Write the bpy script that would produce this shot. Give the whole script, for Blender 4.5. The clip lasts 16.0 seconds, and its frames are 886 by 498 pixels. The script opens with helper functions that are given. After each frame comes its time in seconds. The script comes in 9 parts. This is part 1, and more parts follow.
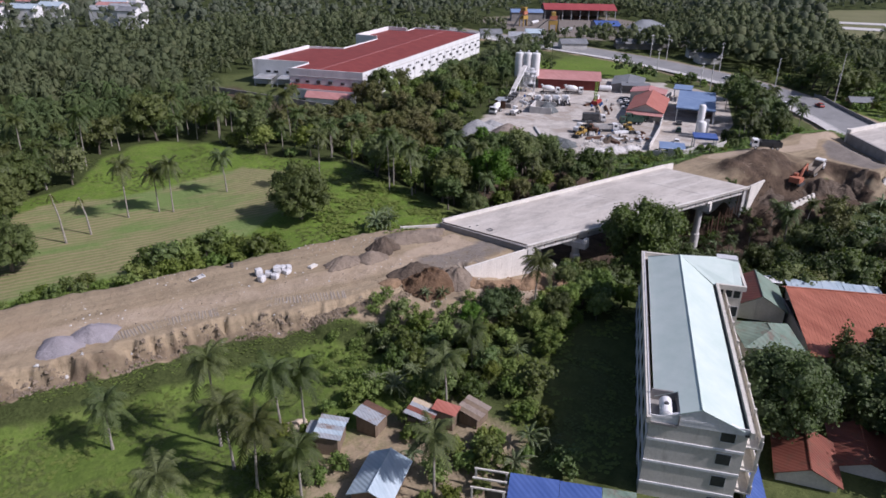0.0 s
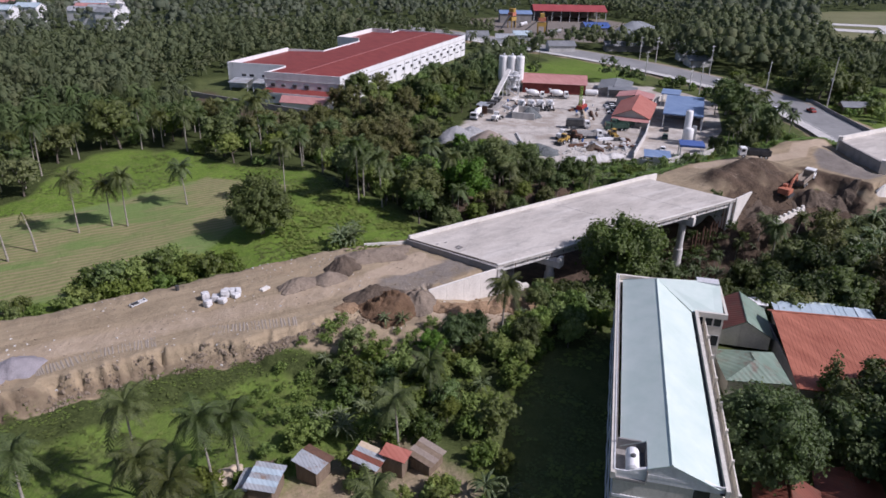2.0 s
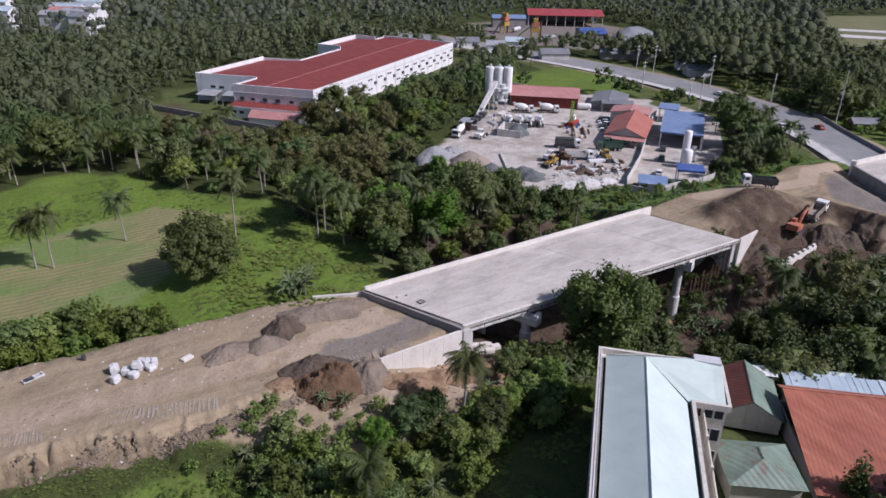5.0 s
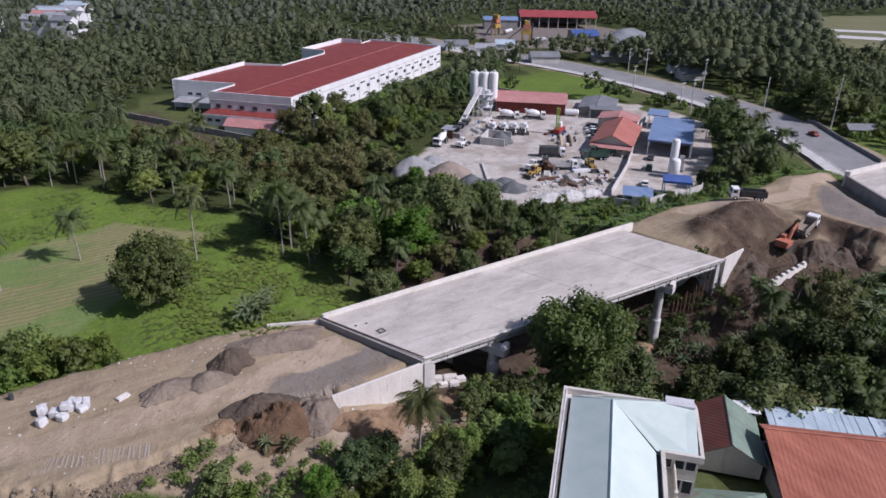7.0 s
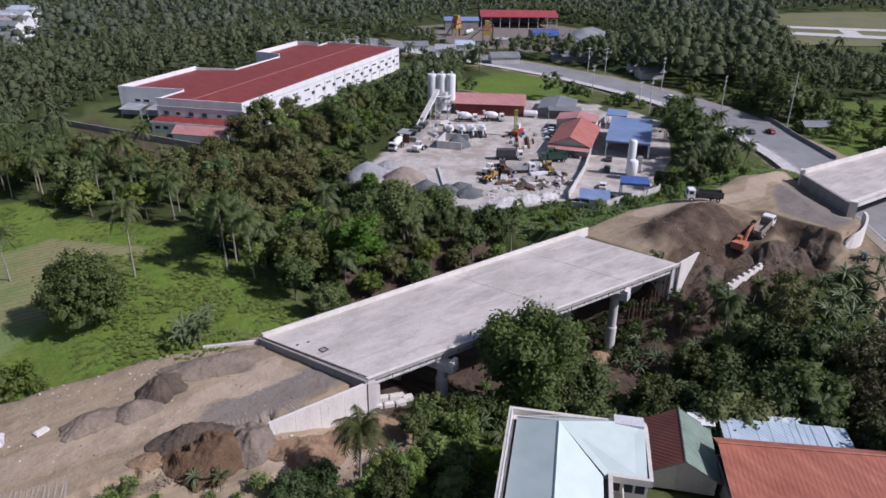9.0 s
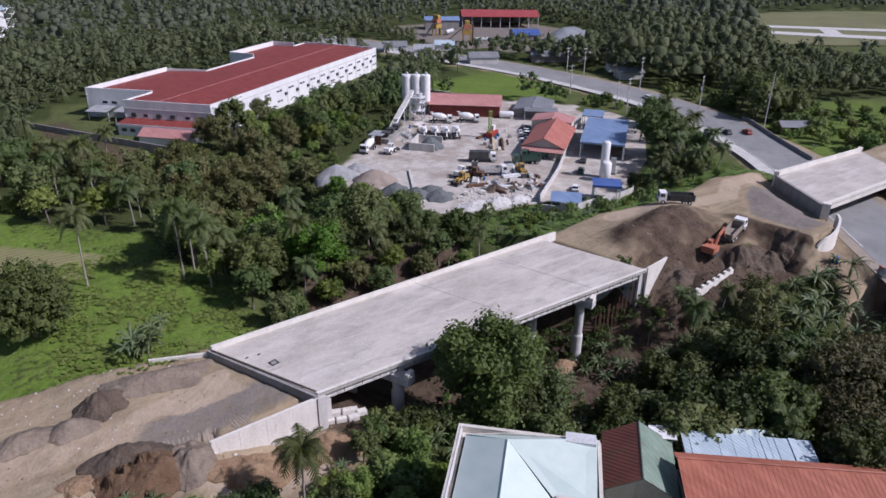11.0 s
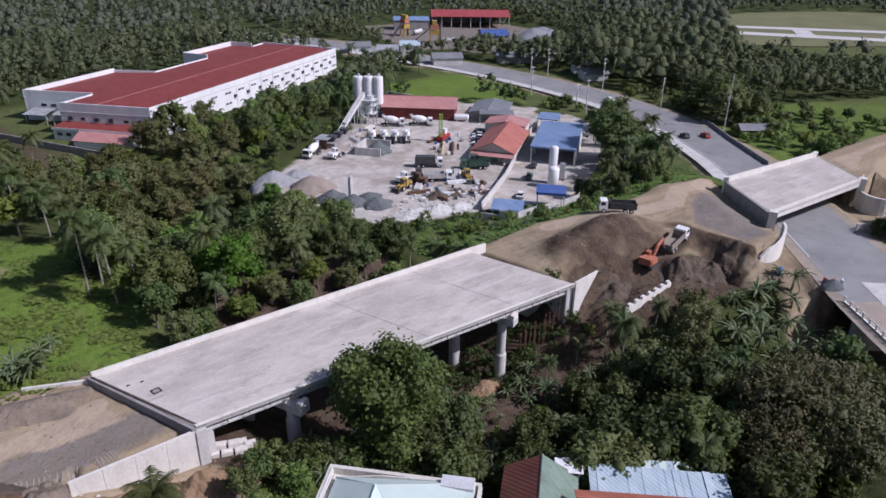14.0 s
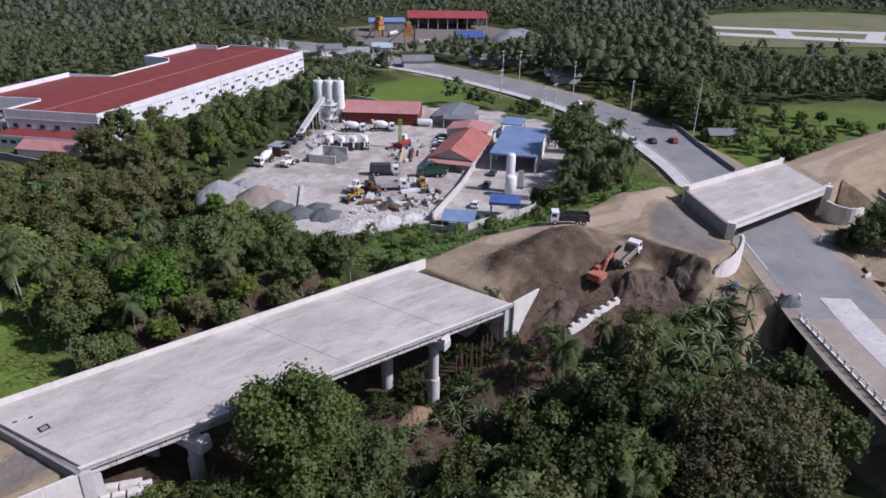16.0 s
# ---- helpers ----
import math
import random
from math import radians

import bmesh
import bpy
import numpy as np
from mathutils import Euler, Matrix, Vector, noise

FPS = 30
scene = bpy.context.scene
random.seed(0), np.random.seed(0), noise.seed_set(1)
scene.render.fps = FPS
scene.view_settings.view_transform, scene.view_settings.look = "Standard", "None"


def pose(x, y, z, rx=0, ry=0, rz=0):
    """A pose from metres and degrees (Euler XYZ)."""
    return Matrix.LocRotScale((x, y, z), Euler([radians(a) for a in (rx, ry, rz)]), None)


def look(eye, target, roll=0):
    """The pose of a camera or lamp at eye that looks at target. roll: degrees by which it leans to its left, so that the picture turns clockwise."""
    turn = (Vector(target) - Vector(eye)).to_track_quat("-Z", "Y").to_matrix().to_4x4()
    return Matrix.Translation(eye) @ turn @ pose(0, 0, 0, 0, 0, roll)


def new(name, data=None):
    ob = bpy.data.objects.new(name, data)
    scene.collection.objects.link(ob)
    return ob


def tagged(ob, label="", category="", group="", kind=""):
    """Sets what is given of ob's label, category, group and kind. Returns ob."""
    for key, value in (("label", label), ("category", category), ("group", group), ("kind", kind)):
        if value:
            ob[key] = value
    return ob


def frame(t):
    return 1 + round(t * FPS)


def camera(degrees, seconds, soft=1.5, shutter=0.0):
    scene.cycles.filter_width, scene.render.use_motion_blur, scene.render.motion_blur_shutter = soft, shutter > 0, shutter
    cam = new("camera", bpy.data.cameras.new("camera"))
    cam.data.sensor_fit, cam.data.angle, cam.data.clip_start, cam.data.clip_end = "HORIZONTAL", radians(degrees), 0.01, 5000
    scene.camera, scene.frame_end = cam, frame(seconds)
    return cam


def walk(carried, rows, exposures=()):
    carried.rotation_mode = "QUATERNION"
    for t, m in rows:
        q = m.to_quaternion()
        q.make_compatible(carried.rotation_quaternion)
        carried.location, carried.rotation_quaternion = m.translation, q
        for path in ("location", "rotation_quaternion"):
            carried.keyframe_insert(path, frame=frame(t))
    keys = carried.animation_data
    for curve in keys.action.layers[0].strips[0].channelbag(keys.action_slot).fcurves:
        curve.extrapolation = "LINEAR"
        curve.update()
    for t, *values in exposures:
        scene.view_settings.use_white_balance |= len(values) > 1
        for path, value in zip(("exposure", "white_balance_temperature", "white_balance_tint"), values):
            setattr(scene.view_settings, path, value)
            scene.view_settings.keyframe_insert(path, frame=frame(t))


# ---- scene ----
cam = camera(65.1, 16.0, 1.6)
METRES, EYE, TILT, LEAN, TURN = 83.44, 60.0, 0.0, 0.0, -31.5
ROWS = [
    (0.0, 0.0, 0.0, 0.0, 0.41, -25.36, -0.86),
    (0.5, 0.0228, 0.023, -0.0004, 0.32, -25.37, -0.88),
    (1.0, 0.0416, 0.0497, -0.0015, 0.24, -25.35, -0.92),
    (1.5, 0.0574, 0.08, -0.0032, 0.18, -25.33, -0.92),
    (2.0, 0.0705, 0.1141, -0.0053, 0.09, -25.32, -0.93),
    (2.5, 0.0807, 0.1525, -0.0066, 0.01, -25.32, -0.92),
    (3.0, 0.0913, 0.194, -0.0059, 0.04, -25.33, -0.95),
    (3.5, 0.1035, 0.2376, -0.0048, 0.08, -25.34, -1.0),
    (4.0, 0.1172, 0.2812, -0.0021, 0.12, -25.35, -1.04),
    (6.5, 0.2101, 0.4365, 0.0133, 0.24, -25.39, -0.94),
    (7.0, 0.2266, 0.4567, 0.013, 0.14, -25.39, -0.83),
    (7.5, 0.2414, 0.4743, 0.0129, -0.76, -25.38, -0.74),
    (8.0, 0.255, 0.49, 0.0111, -1.5, -25.35, -0.68),
    (8.5, 0.2679, 0.5031, 0.0106, -1.85, -25.35, -0.63),
    (9.0, 0.2791, 0.5149, 0.0107, -2.5, -25.34, -0.59),
    (11.5, 0.3632, 0.5701, 0.0039, -3.83, -25.34, -0.67),
    (12.0, 0.3868, 0.5814, 0.0019, -4.32, -25.33, -0.7),
    (12.5, 0.4123, 0.5924, 0.0002, -4.34, -25.35, -0.72),
    (13.0, 0.4395, 0.6053, -0.0011, -4.3, -25.36, -0.79),
    (13.5, 0.4684, 0.6208, -0.002, -4.28, -25.36, -0.81),
    (14.0, 0.499, 0.6375, -0.0025, -4.27, -25.35, -0.83),
    (14.5, 0.5309, 0.656, -0.0031, -4.43, -25.33, -0.82),
    (15.0, 0.5621, 0.6756, -0.0031, -4.67, -25.33, -0.86),
    (15.5, 0.5955, 0.6954, -0.0038, -4.82, -25.31, -0.82),
    (16.0, 0.628, 0.7158, -0.0041, -4.87, -25.32, -0.82),
]
walk(cam, [(t, pose(0, 0, EYE, TILT, LEAN, TURN) @ pose(METRES * x, METRES * y, METRES * z, 90 + pitch, roll, yaw)) for t, x, y, z, yaw, pitch, roll in ROWS], [(0.0, 0.04, 5870, 25), (7.0, -0.04, 5780, 25), (16.0, -0.04, 5680, 25)])

# ---- world and sun ----
SUN_DIR = Vector((0.64, -0.77, 0.93)).normalized()
world = bpy.data.worlds.new("sky")
scene.world = world
world.use_nodes = True
wn = world.node_tree
sky = wn.nodes.new("ShaderNodeTexSky")
sky.sky_type = "NISHITA"
sky.sun_disc = False
sky.sun_elevation = math.asin(SUN_DIR.z)
sky.sun_rotation = math.atan2(SUN_DIR.x, SUN_DIR.y)
sky.air_density, sky.dust_density = 1.2, 2.0
wn.nodes["Background"].inputs[1].default_value = 0.066
wn.links.new(sky.outputs[0], wn.nodes["Background"].inputs[0])
sun = new("sun", bpy.data.lights.new("sun", "SUN"))
sun.data.energy, sun.data.angle, sun.data.color = 4.4, radians(0.8), (1.0, 0.95, 0.87)
sun.matrix_world = look(SUN_DIR * 300, (0, 0, 0))

# ---- materials ----
def material(name, rough=0.8, metal=0.0, spec=0.3):
    m = bpy.data.materials.new(name)
    m.use_nodes = True
    b = m.node_tree.nodes["Principled BSDF"]
    b.inputs["Roughness"].default_value = rough
    b.inputs["Metallic"].default_value = metal
    b.inputs["Specular IOR Level"].default_value = spec
    return m, m.node_tree, b


def node(nt, kind, **values):
    n = nt.nodes.new(kind)
    for k, v in values.items():
        n.inputs[k.replace("_", " ")].default_value = v
    return n


def noise_tex(nt, scale, detail=5.0, rough=0.6, coord=None, stretch=None):
    n = node(nt, "ShaderNodeTexNoise", Scale=scale, Detail=detail, Roughness=rough)
    if coord is None:
        coord = nt.nodes.new("ShaderNodeNewGeometry").outputs["Position"]
    if stretch:
        mp = nt.nodes.new("ShaderNodeMapping")
        mp.inputs["Scale"].default_value = stretch
        nt.links.new(coord, mp.inputs[0])
        coord = mp.outputs[0]
    nt.links.new(coord, n.inputs["Vector"])
    return n.outputs[0]


def ramp(nt, fac, stops):
    r = nt.nodes.new("ShaderNodeValToRGB")
    e = r.color_ramp.elements
    while len(e) < len(stops):
        e.new(0.5)
    for el, (p, c) in zip(e, stops):
        el.position, el.color = p, (*c, 1) if len(c) == 3 else c
    nt.links.new(fac, r.inputs[0])
    return r.outputs[0]


def mix(nt, fac, a, b, mode="MIX"):
    m = nt.nodes.new("ShaderNodeMix")
    m.data_type, m.blend_type = "RGBA", mode
    for sock, v in ((m.inputs[0], fac), (m.inputs[6], a), (m.inputs[7], b)):
        if isinstance(v, bpy.types.NodeSocket):
            nt.links.new(v, sock)
        elif isinstance(v, (int, float)):
            sock.default_value = v
        else:
            sock.default_value = (*v, 1)
    return m.outputs[2]


def maths(nt, op, a, b=0.0):
    m = nt.nodes.new("ShaderNodeMath")
    m.operation = op
    for sock, v in zip(m.inputs, (a, b)):
        if isinstance(v, bpy.types.NodeSocket):
            nt.links.new(v, sock)
        else:
            sock.default_value = v
    return m.outputs[0]


def bump(nt, bsdf, height, strength=0.5, distance=0.1):
    b = node(nt, "ShaderNodeBump", Strength=strength, Distance=distance)
    nt.links.new(height, b.inputs["Height"])
    nt.links.new(b.outputs[0], bsdf.inputs["Normal"])


def worn(name, dark, light, big=0.25, fine=3.0, rough=0.8, metal=0.0, relief=0.3, stain=None, stretch=None, spec=0.3):
    """A plain surface with broad stains and fine grain."""
    m, nt, b = material(name, rough, metal, spec)
    a = ramp(nt, noise_tex(nt, big, 6, 0.62, stretch=stretch), [(0.32, dark), (0.68, light)])
    g = noise_tex(nt, fine, 5, 0.65)
    col = mix(nt, 0.28, a, ramp(nt, g, [(0.35, tuple(c * 0.55 for c in dark)), (0.7, light)]))
    if stain:
        s = ramp(nt, noise_tex(nt, big * 2.3, 7, 0.7, stretch=stretch), [(0.56, (0, 0, 0)), (0.72, (1, 1, 1))])
        col = mix(nt, maths(nt, "MULTIPLY", s, 0.75), col, stain)
    nt.links.new(col, b.inputs["Base Color"])
    if relief:
        bump(nt, b, g, relief, 0.05 if relief < 0.5 else 0.3)
    return m


def sheet_metal(name, colour, faded, pitch=0.0, rough=0.5, rust=None, metal=0.0, streak=0.35):
    """Painted roof sheeting with fading, streaks and, where pitch is given, ribs along the slope."""
    m, nt, b = material(name, rough, metal, 0.4)
    co = nt.nodes.new("ShaderNodeTexCoord").outputs["Object"]
    col = ramp(nt, noise_tex(nt, 0.22, 6, 0.65, co), [(0.34, colour), (0.68, faded)])
    st = ramp(nt, noise_tex(nt, 0.9, 6, 0.7, co, (1, 0.12, 0.12)), [(0.4, tuple(c * 0.72 for c in colour)), (0.66, faded)])
    col = mix(nt, streak, col, st)
    if rust:
        r = ramp(nt, noise_tex(nt, 0.5, 8, 0.75, co), [(0.52, (0, 0, 0)), (0.66, (1, 1, 1))])
        col = mix(nt, r, col, rust)
    nt.links.new(col, b.inputs["Base Color"])
    if pitch:
        w = node(nt, "ShaderNodeTexWave", Scale=0.314 / pitch)
        w.bands_direction = "X"
        w.wave_profile = "SIN"
        nt.links.new(co, w.inputs["Vector"])
        bump(nt, b, w.outputs[1], 0.6, 0.04)
    return m


def foliage(name, dark, light, tip=None, rough=0.55, grain=0.6, broad=None, calm=0.0):
    """Leaves: each clump its own shade, some light shining through."""
    m, nt, b = material(name, rough, 0, 0.35)
    geo = nt.nodes.new("ShaderNodeNewGeometry")
    obj = nt.nodes.new("ShaderNodeObjectInfo")
    col = ramp(nt, geo.outputs["Random Per Island"], [(0.0, dark), (0.75, light), (1.0, tip or light)])
    if calm:
        col = mix(nt, calm, col, tuple(0.45 * a + 0.55 * b for a, b in zip(dark, light)))
    n = noise_tex(nt, 0.16, 3, 0.5, geo.outputs["Position"])
    col = mix(nt, 0.55, col, ramp(nt, n, [(0.42, dark), (0.58, light)]))
    f = noise_tex(nt, 5.5, 5, 0.7, geo.outputs["Position"])
    if broad:
        col = mix(nt, 0.6, col, ramp(nt, noise_tex(nt, 0.055, 4, 0.6, geo.outputs["Position"]), [(0.40, light), (0.50, dark), (0.64, broad)]))
    col = mix(nt, grain, col, ramp(nt, f, [(0.36, tuple(c * 0.55 for c in dark)), (0.68, tip or light)]))
    bump(nt, b, f, 0.9, 0.12)
    hue = nt.nodes.new("ShaderNodeHueSaturation")
    other = maths(nt, "FRACT", maths(nt, "MULTIPLY", obj.outputs["Random"], 7.13))
    nt.links.new(maths(nt, "ADD", maths(nt, "MULTIPLY", obj.outputs["Random"], 0.045), 0.472), hue.inputs["Hue"])
    nt.links.new(maths(nt, "ADD", maths(nt, "MULTIPLY", other, 0.65), 0.72), hue.inputs["Value"])
    nt.links.new(maths(nt, "SUBTRACT", 1.08, maths(nt, "MULTIPLY", other, 0.2)), hue.inputs["Saturation"])
    nt.links.new(col, hue.inputs["Color"])
    nt.links.new(hue.outputs[0], b.inputs["Base Color"])
    tr = nt.nodes.new("ShaderNodeBsdfTranslucent")
    nt.links.new(mix(nt, 1.0, hue.outputs[0], (1.0, 1.15, 0.5), "MULTIPLY"), tr.inputs[0])
    ms = nt.nodes.new("ShaderNodeMixShader")
    ms.inputs[0].default_value = 0.28
    nt.links.new(b.outputs[0], ms.inputs[1])
    nt.links.new(tr.outputs[0], ms.inputs[2])
    nt.links.new(ms.outputs[0], nt.nodes["Material Output"].inputs[0])
    return m


def ground_material():
    """Grass, bare earth, crushed stone and crop rows, mixed by the weights that the terrain carries."""
    m, nt, b = material("ground_cover", 0.95, 0, 0.15)
    pos = nt.nodes.new("ShaderNodeNewGeometry").outputs["Position"]
    att = nt.nodes.new("ShaderNodeAttribute")
    att.attribute_name = "cover"
    sep = nt.nodes.new("ShaderNodeSeparateColor")
    nt.links.new(att.outputs["Color"], sep.inputs[0])
    fine, mid, broad = noise_tex(nt, 2.2, 7, 0.7, pos), noise_tex(nt, 0.35, 6, 0.65, pos), noise_tex(nt, 0.06, 5, 0.6, pos)
    grass = mix(nt, 0.5, ramp(nt, broad, [(0.35, (0.100, 0.175, 0.020)), (0.65, (0.185, 0.290, 0.040))]),
                ramp(nt, fine, [(0.3, (0.05, 0.085, 0.015)), (0.7, (0.17, 0.235, 0.05))]))
    grass = mix(nt, maths(nt, "MULTIPLY", ramp(nt, noise_tex(nt, 0.9, 7, 0.75, pos), [(0.40, (1, 1, 1)), (0.56, (0, 0, 0))]), 0.5), grass, (0.065, 0.105, 0.02))
    grass = mix(nt, maths(nt, "MULTIPLY", ramp(nt, mid, [(0.5, (0, 0, 0)), (0.72, (1, 1, 1))]), 0.5), grass, (0.17, 0.165, 0.07))
    earth = mix(nt, 0.5, ramp(nt, mid, [(0.30, (0.215, 0.170, 0.120)), (0.70, (0.335, 0.270, 0.195))]),
                ramp(nt, fine, [(0.3, (0.215, 0.170, 0.120)), (0.7, (0.33, 0.268, 0.195))]))
    streak = noise_tex(nt, 0.5, 6, 0.65, pos, (0.07, 1.3, 1.0))
    earth = mix(nt, maths(nt, "MULTIPLY", ramp(nt, streak, [(0.42, (0, 0, 0)), (0.62, (1, 1, 1))]), 0.5), earth, (0.41, 0.332, 0.242))
    earth = mix(nt, maths(nt, "MULTIPLY", ramp(nt, noise_tex(nt, 0.16, 6, 0.7, pos), [(0.52, (0, 0, 0)), (0.70, (1, 1, 1))]), 0.6), earth, (0.195, 0.155, 0.118))
    earth = mix(nt, ramp(nt, broad, [(0.5, (0, 0, 0)), (0.66, (0.55, 0.55, 0.55))]), earth, (0.33, 0.25, 0.175))
    earth = mix(nt, 1.0, earth, (0.99, 0.985, 0.91), "MULTIPLY")
    stone = mix(nt, 0.4, ramp(nt, mid, [(0.34, (0.36, 0.325, 0.285)), (0.62, (0.57, 0.525, 0.465))]),
                ramp(nt, fine, [(0.3, (0.28, 0.265, 0.25)), (0.7, (0.62, 0.60, 0.56))]))
    stone = mix(nt, maths(nt, "MULTIPLY", ramp(nt, noise_tex(nt, 0.11, 7, 0.7, pos), [(0.46, (0, 0, 0)), (0.58, (1, 1, 1))]), 0.7), stone, (0.29, 0.245, 0.20))
    wave = node(nt, "ShaderNodeTexWave", Scale=0.21, Distortion=3.4, Detail=4.0, Detail_Scale=1.1)
    wave.bands_direction = "Y"
    nt.links.new(pos, wave.inputs["Vector"])
    crop = mix(nt, ramp(nt, wave.outputs[1], [(0.2, (0.22, 0.22, 0.22)), (0.75, (0.85, 0.85, 0.85))]), mix(nt, mid, (0.33, 0.245, 0.15), (0.25, 0.215, 0.12)), mix(nt, mid, (0.12, 0.165, 0.05), (0.19, 0.215, 0.085)))
    crop = mix(nt, ramp(nt, noise_tex(nt, 0.05, 6, 0.7, pos, (0.5, 1.6, 1)), [(0.46, (0, 0, 0)), (0.57, (0.9, 0.9, 0.9))]), crop, mix(nt, fine, (0.09, 0.15, 0.04), (0.19, 0.26, 0.085)))
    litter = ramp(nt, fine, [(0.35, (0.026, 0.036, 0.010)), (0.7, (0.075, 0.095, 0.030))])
    jit = maths(nt, "ADD", maths(nt, "MULTIPLY", mid, 0.5), maths(nt, "MULTIPLY", fine, 0.3))

    def weight(sock):
        w = maths(nt, "ADD", sock, maths(nt, "SUBTRACT", jit, 0.40))
        return ramp(nt, w, [(0.36, (0, 0, 0)), (0.66, (1, 1, 1))])
    att2 = nt.nodes.new("ShaderNodeAttribute")
    att2.attribute_name = "soil"
    scrub = mix(nt, 0.5, ramp(nt, mid, [(0.35, (0.055, 0.075, 0.022)), (0.65, (0.125, 0.145, 0.05))]), ramp(nt, fine, [(0.3, (0.04, 0.055, 0.016)), (0.7, (0.13, 0.15, 0.055))]))
    grass = mix(nt, att2.outputs["Alpha"], scrub, grass)
    col = mix(nt, weight(sep.outputs[2]), grass, crop)
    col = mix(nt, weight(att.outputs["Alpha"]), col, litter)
    col = mix(nt, weight(sep.outputs[0]), col, earth)
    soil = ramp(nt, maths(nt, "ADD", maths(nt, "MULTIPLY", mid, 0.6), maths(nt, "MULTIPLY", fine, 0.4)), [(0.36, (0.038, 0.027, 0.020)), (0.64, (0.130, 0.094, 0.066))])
    tan = mix(nt, mid, (0.30, 0.235, 0.168), (0.48, 0.39, 0.29))
    ash = mix(nt, 0.5, ramp(nt, mid, [(0.35, (0.145, 0.127, 0.11)), (0.65, (0.235, 0.208, 0.182))]), ramp(nt, fine, [(0.3, (0.125, 0.11, 0.096)), (0.7, (0.265, 0.237, 0.21))]))
    col = mix(nt, weight(sep.outputs[1]), col, stone)
    sep2 = nt.nodes.new("ShaderNodeSeparateColor")
    nt.links.new(att2.outputs["Color"], sep2.inputs[0])
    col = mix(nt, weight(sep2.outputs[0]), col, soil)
    col = mix(nt, weight(sep2.outputs[2]), col, ash)
    col = mix(nt, weight(sep2.outputs[1]), col, tan)
    nt.links.new(col, b.inputs["Base Color"])
    bump(nt, b, maths(nt, "ADD", maths(nt, "MULTIPLY", fine, 0.45), maths(nt, "MULTIPLY", mid, 2.0)), 0.75, 0.3)
    return m


def deck_material():
    """Cast deck: cloudy pours, grey water marks and long pale laitance streaks."""
    m, nt, b = material("deck_concrete", 0.85, 0, 0.3)
    pos = nt.nodes.new("ShaderNodeNewGeometry").outputs["Position"]
    col = ramp(nt, noise_tex(nt, 0.11, 7, 0.66, pos, (0.7, 1.2, 1)), [(0.38, (0.395, 0.362, 0.318)), (0.49, (0.485, 0.447, 0.395)), (0.62, (0.585, 0.545, 0.485))])
    spots = ramp(nt, noise_tex(nt, 0.30, 8, 0.72, pos, (0.45, 1.1, 1)), [(0.53, (0, 0, 0)), (0.64, (1, 1, 1))])
    col = mix(nt, maths(nt, "MULTIPLY", spots, 0.55), col, (0.27, 0.25, 0.222))
    blot = ramp(nt, noise_tex(nt, 0.2, 5, 0.6, pos, (0.8, 1.3, 1)), [(0.56, (0, 0, 0)), (0.70, (1, 1, 1))])
    col = mix(nt, maths(nt, "MULTIPLY", blot, 0.5), col, (0.25, 0.235, 0.21))
    pale = ramp(nt, noise_tex(nt, 0.28, 7, 0.7, pos, (0.25, 1.4, 1)), [(0.52, (0, 0, 0)), (0.62, (1, 1, 1))])
    col = mix(nt, maths(nt, "MULTIPLY", pale, 0.55), col, (0.65, 0.62, 0.57))
    fine = noise_tex(nt, 2.6, 6, 0.7, pos)
    col = mix(nt, 0.22, col, ramp(nt, fine, [(0.35, (0.26, 0.24, 0.23)), (0.7, (0.66, 0.63, 0.60))]))
    nt.links.new(col, b.inputs["Base Color"])
    bump(nt, b, fine, 0.15, 0.05)
    return m


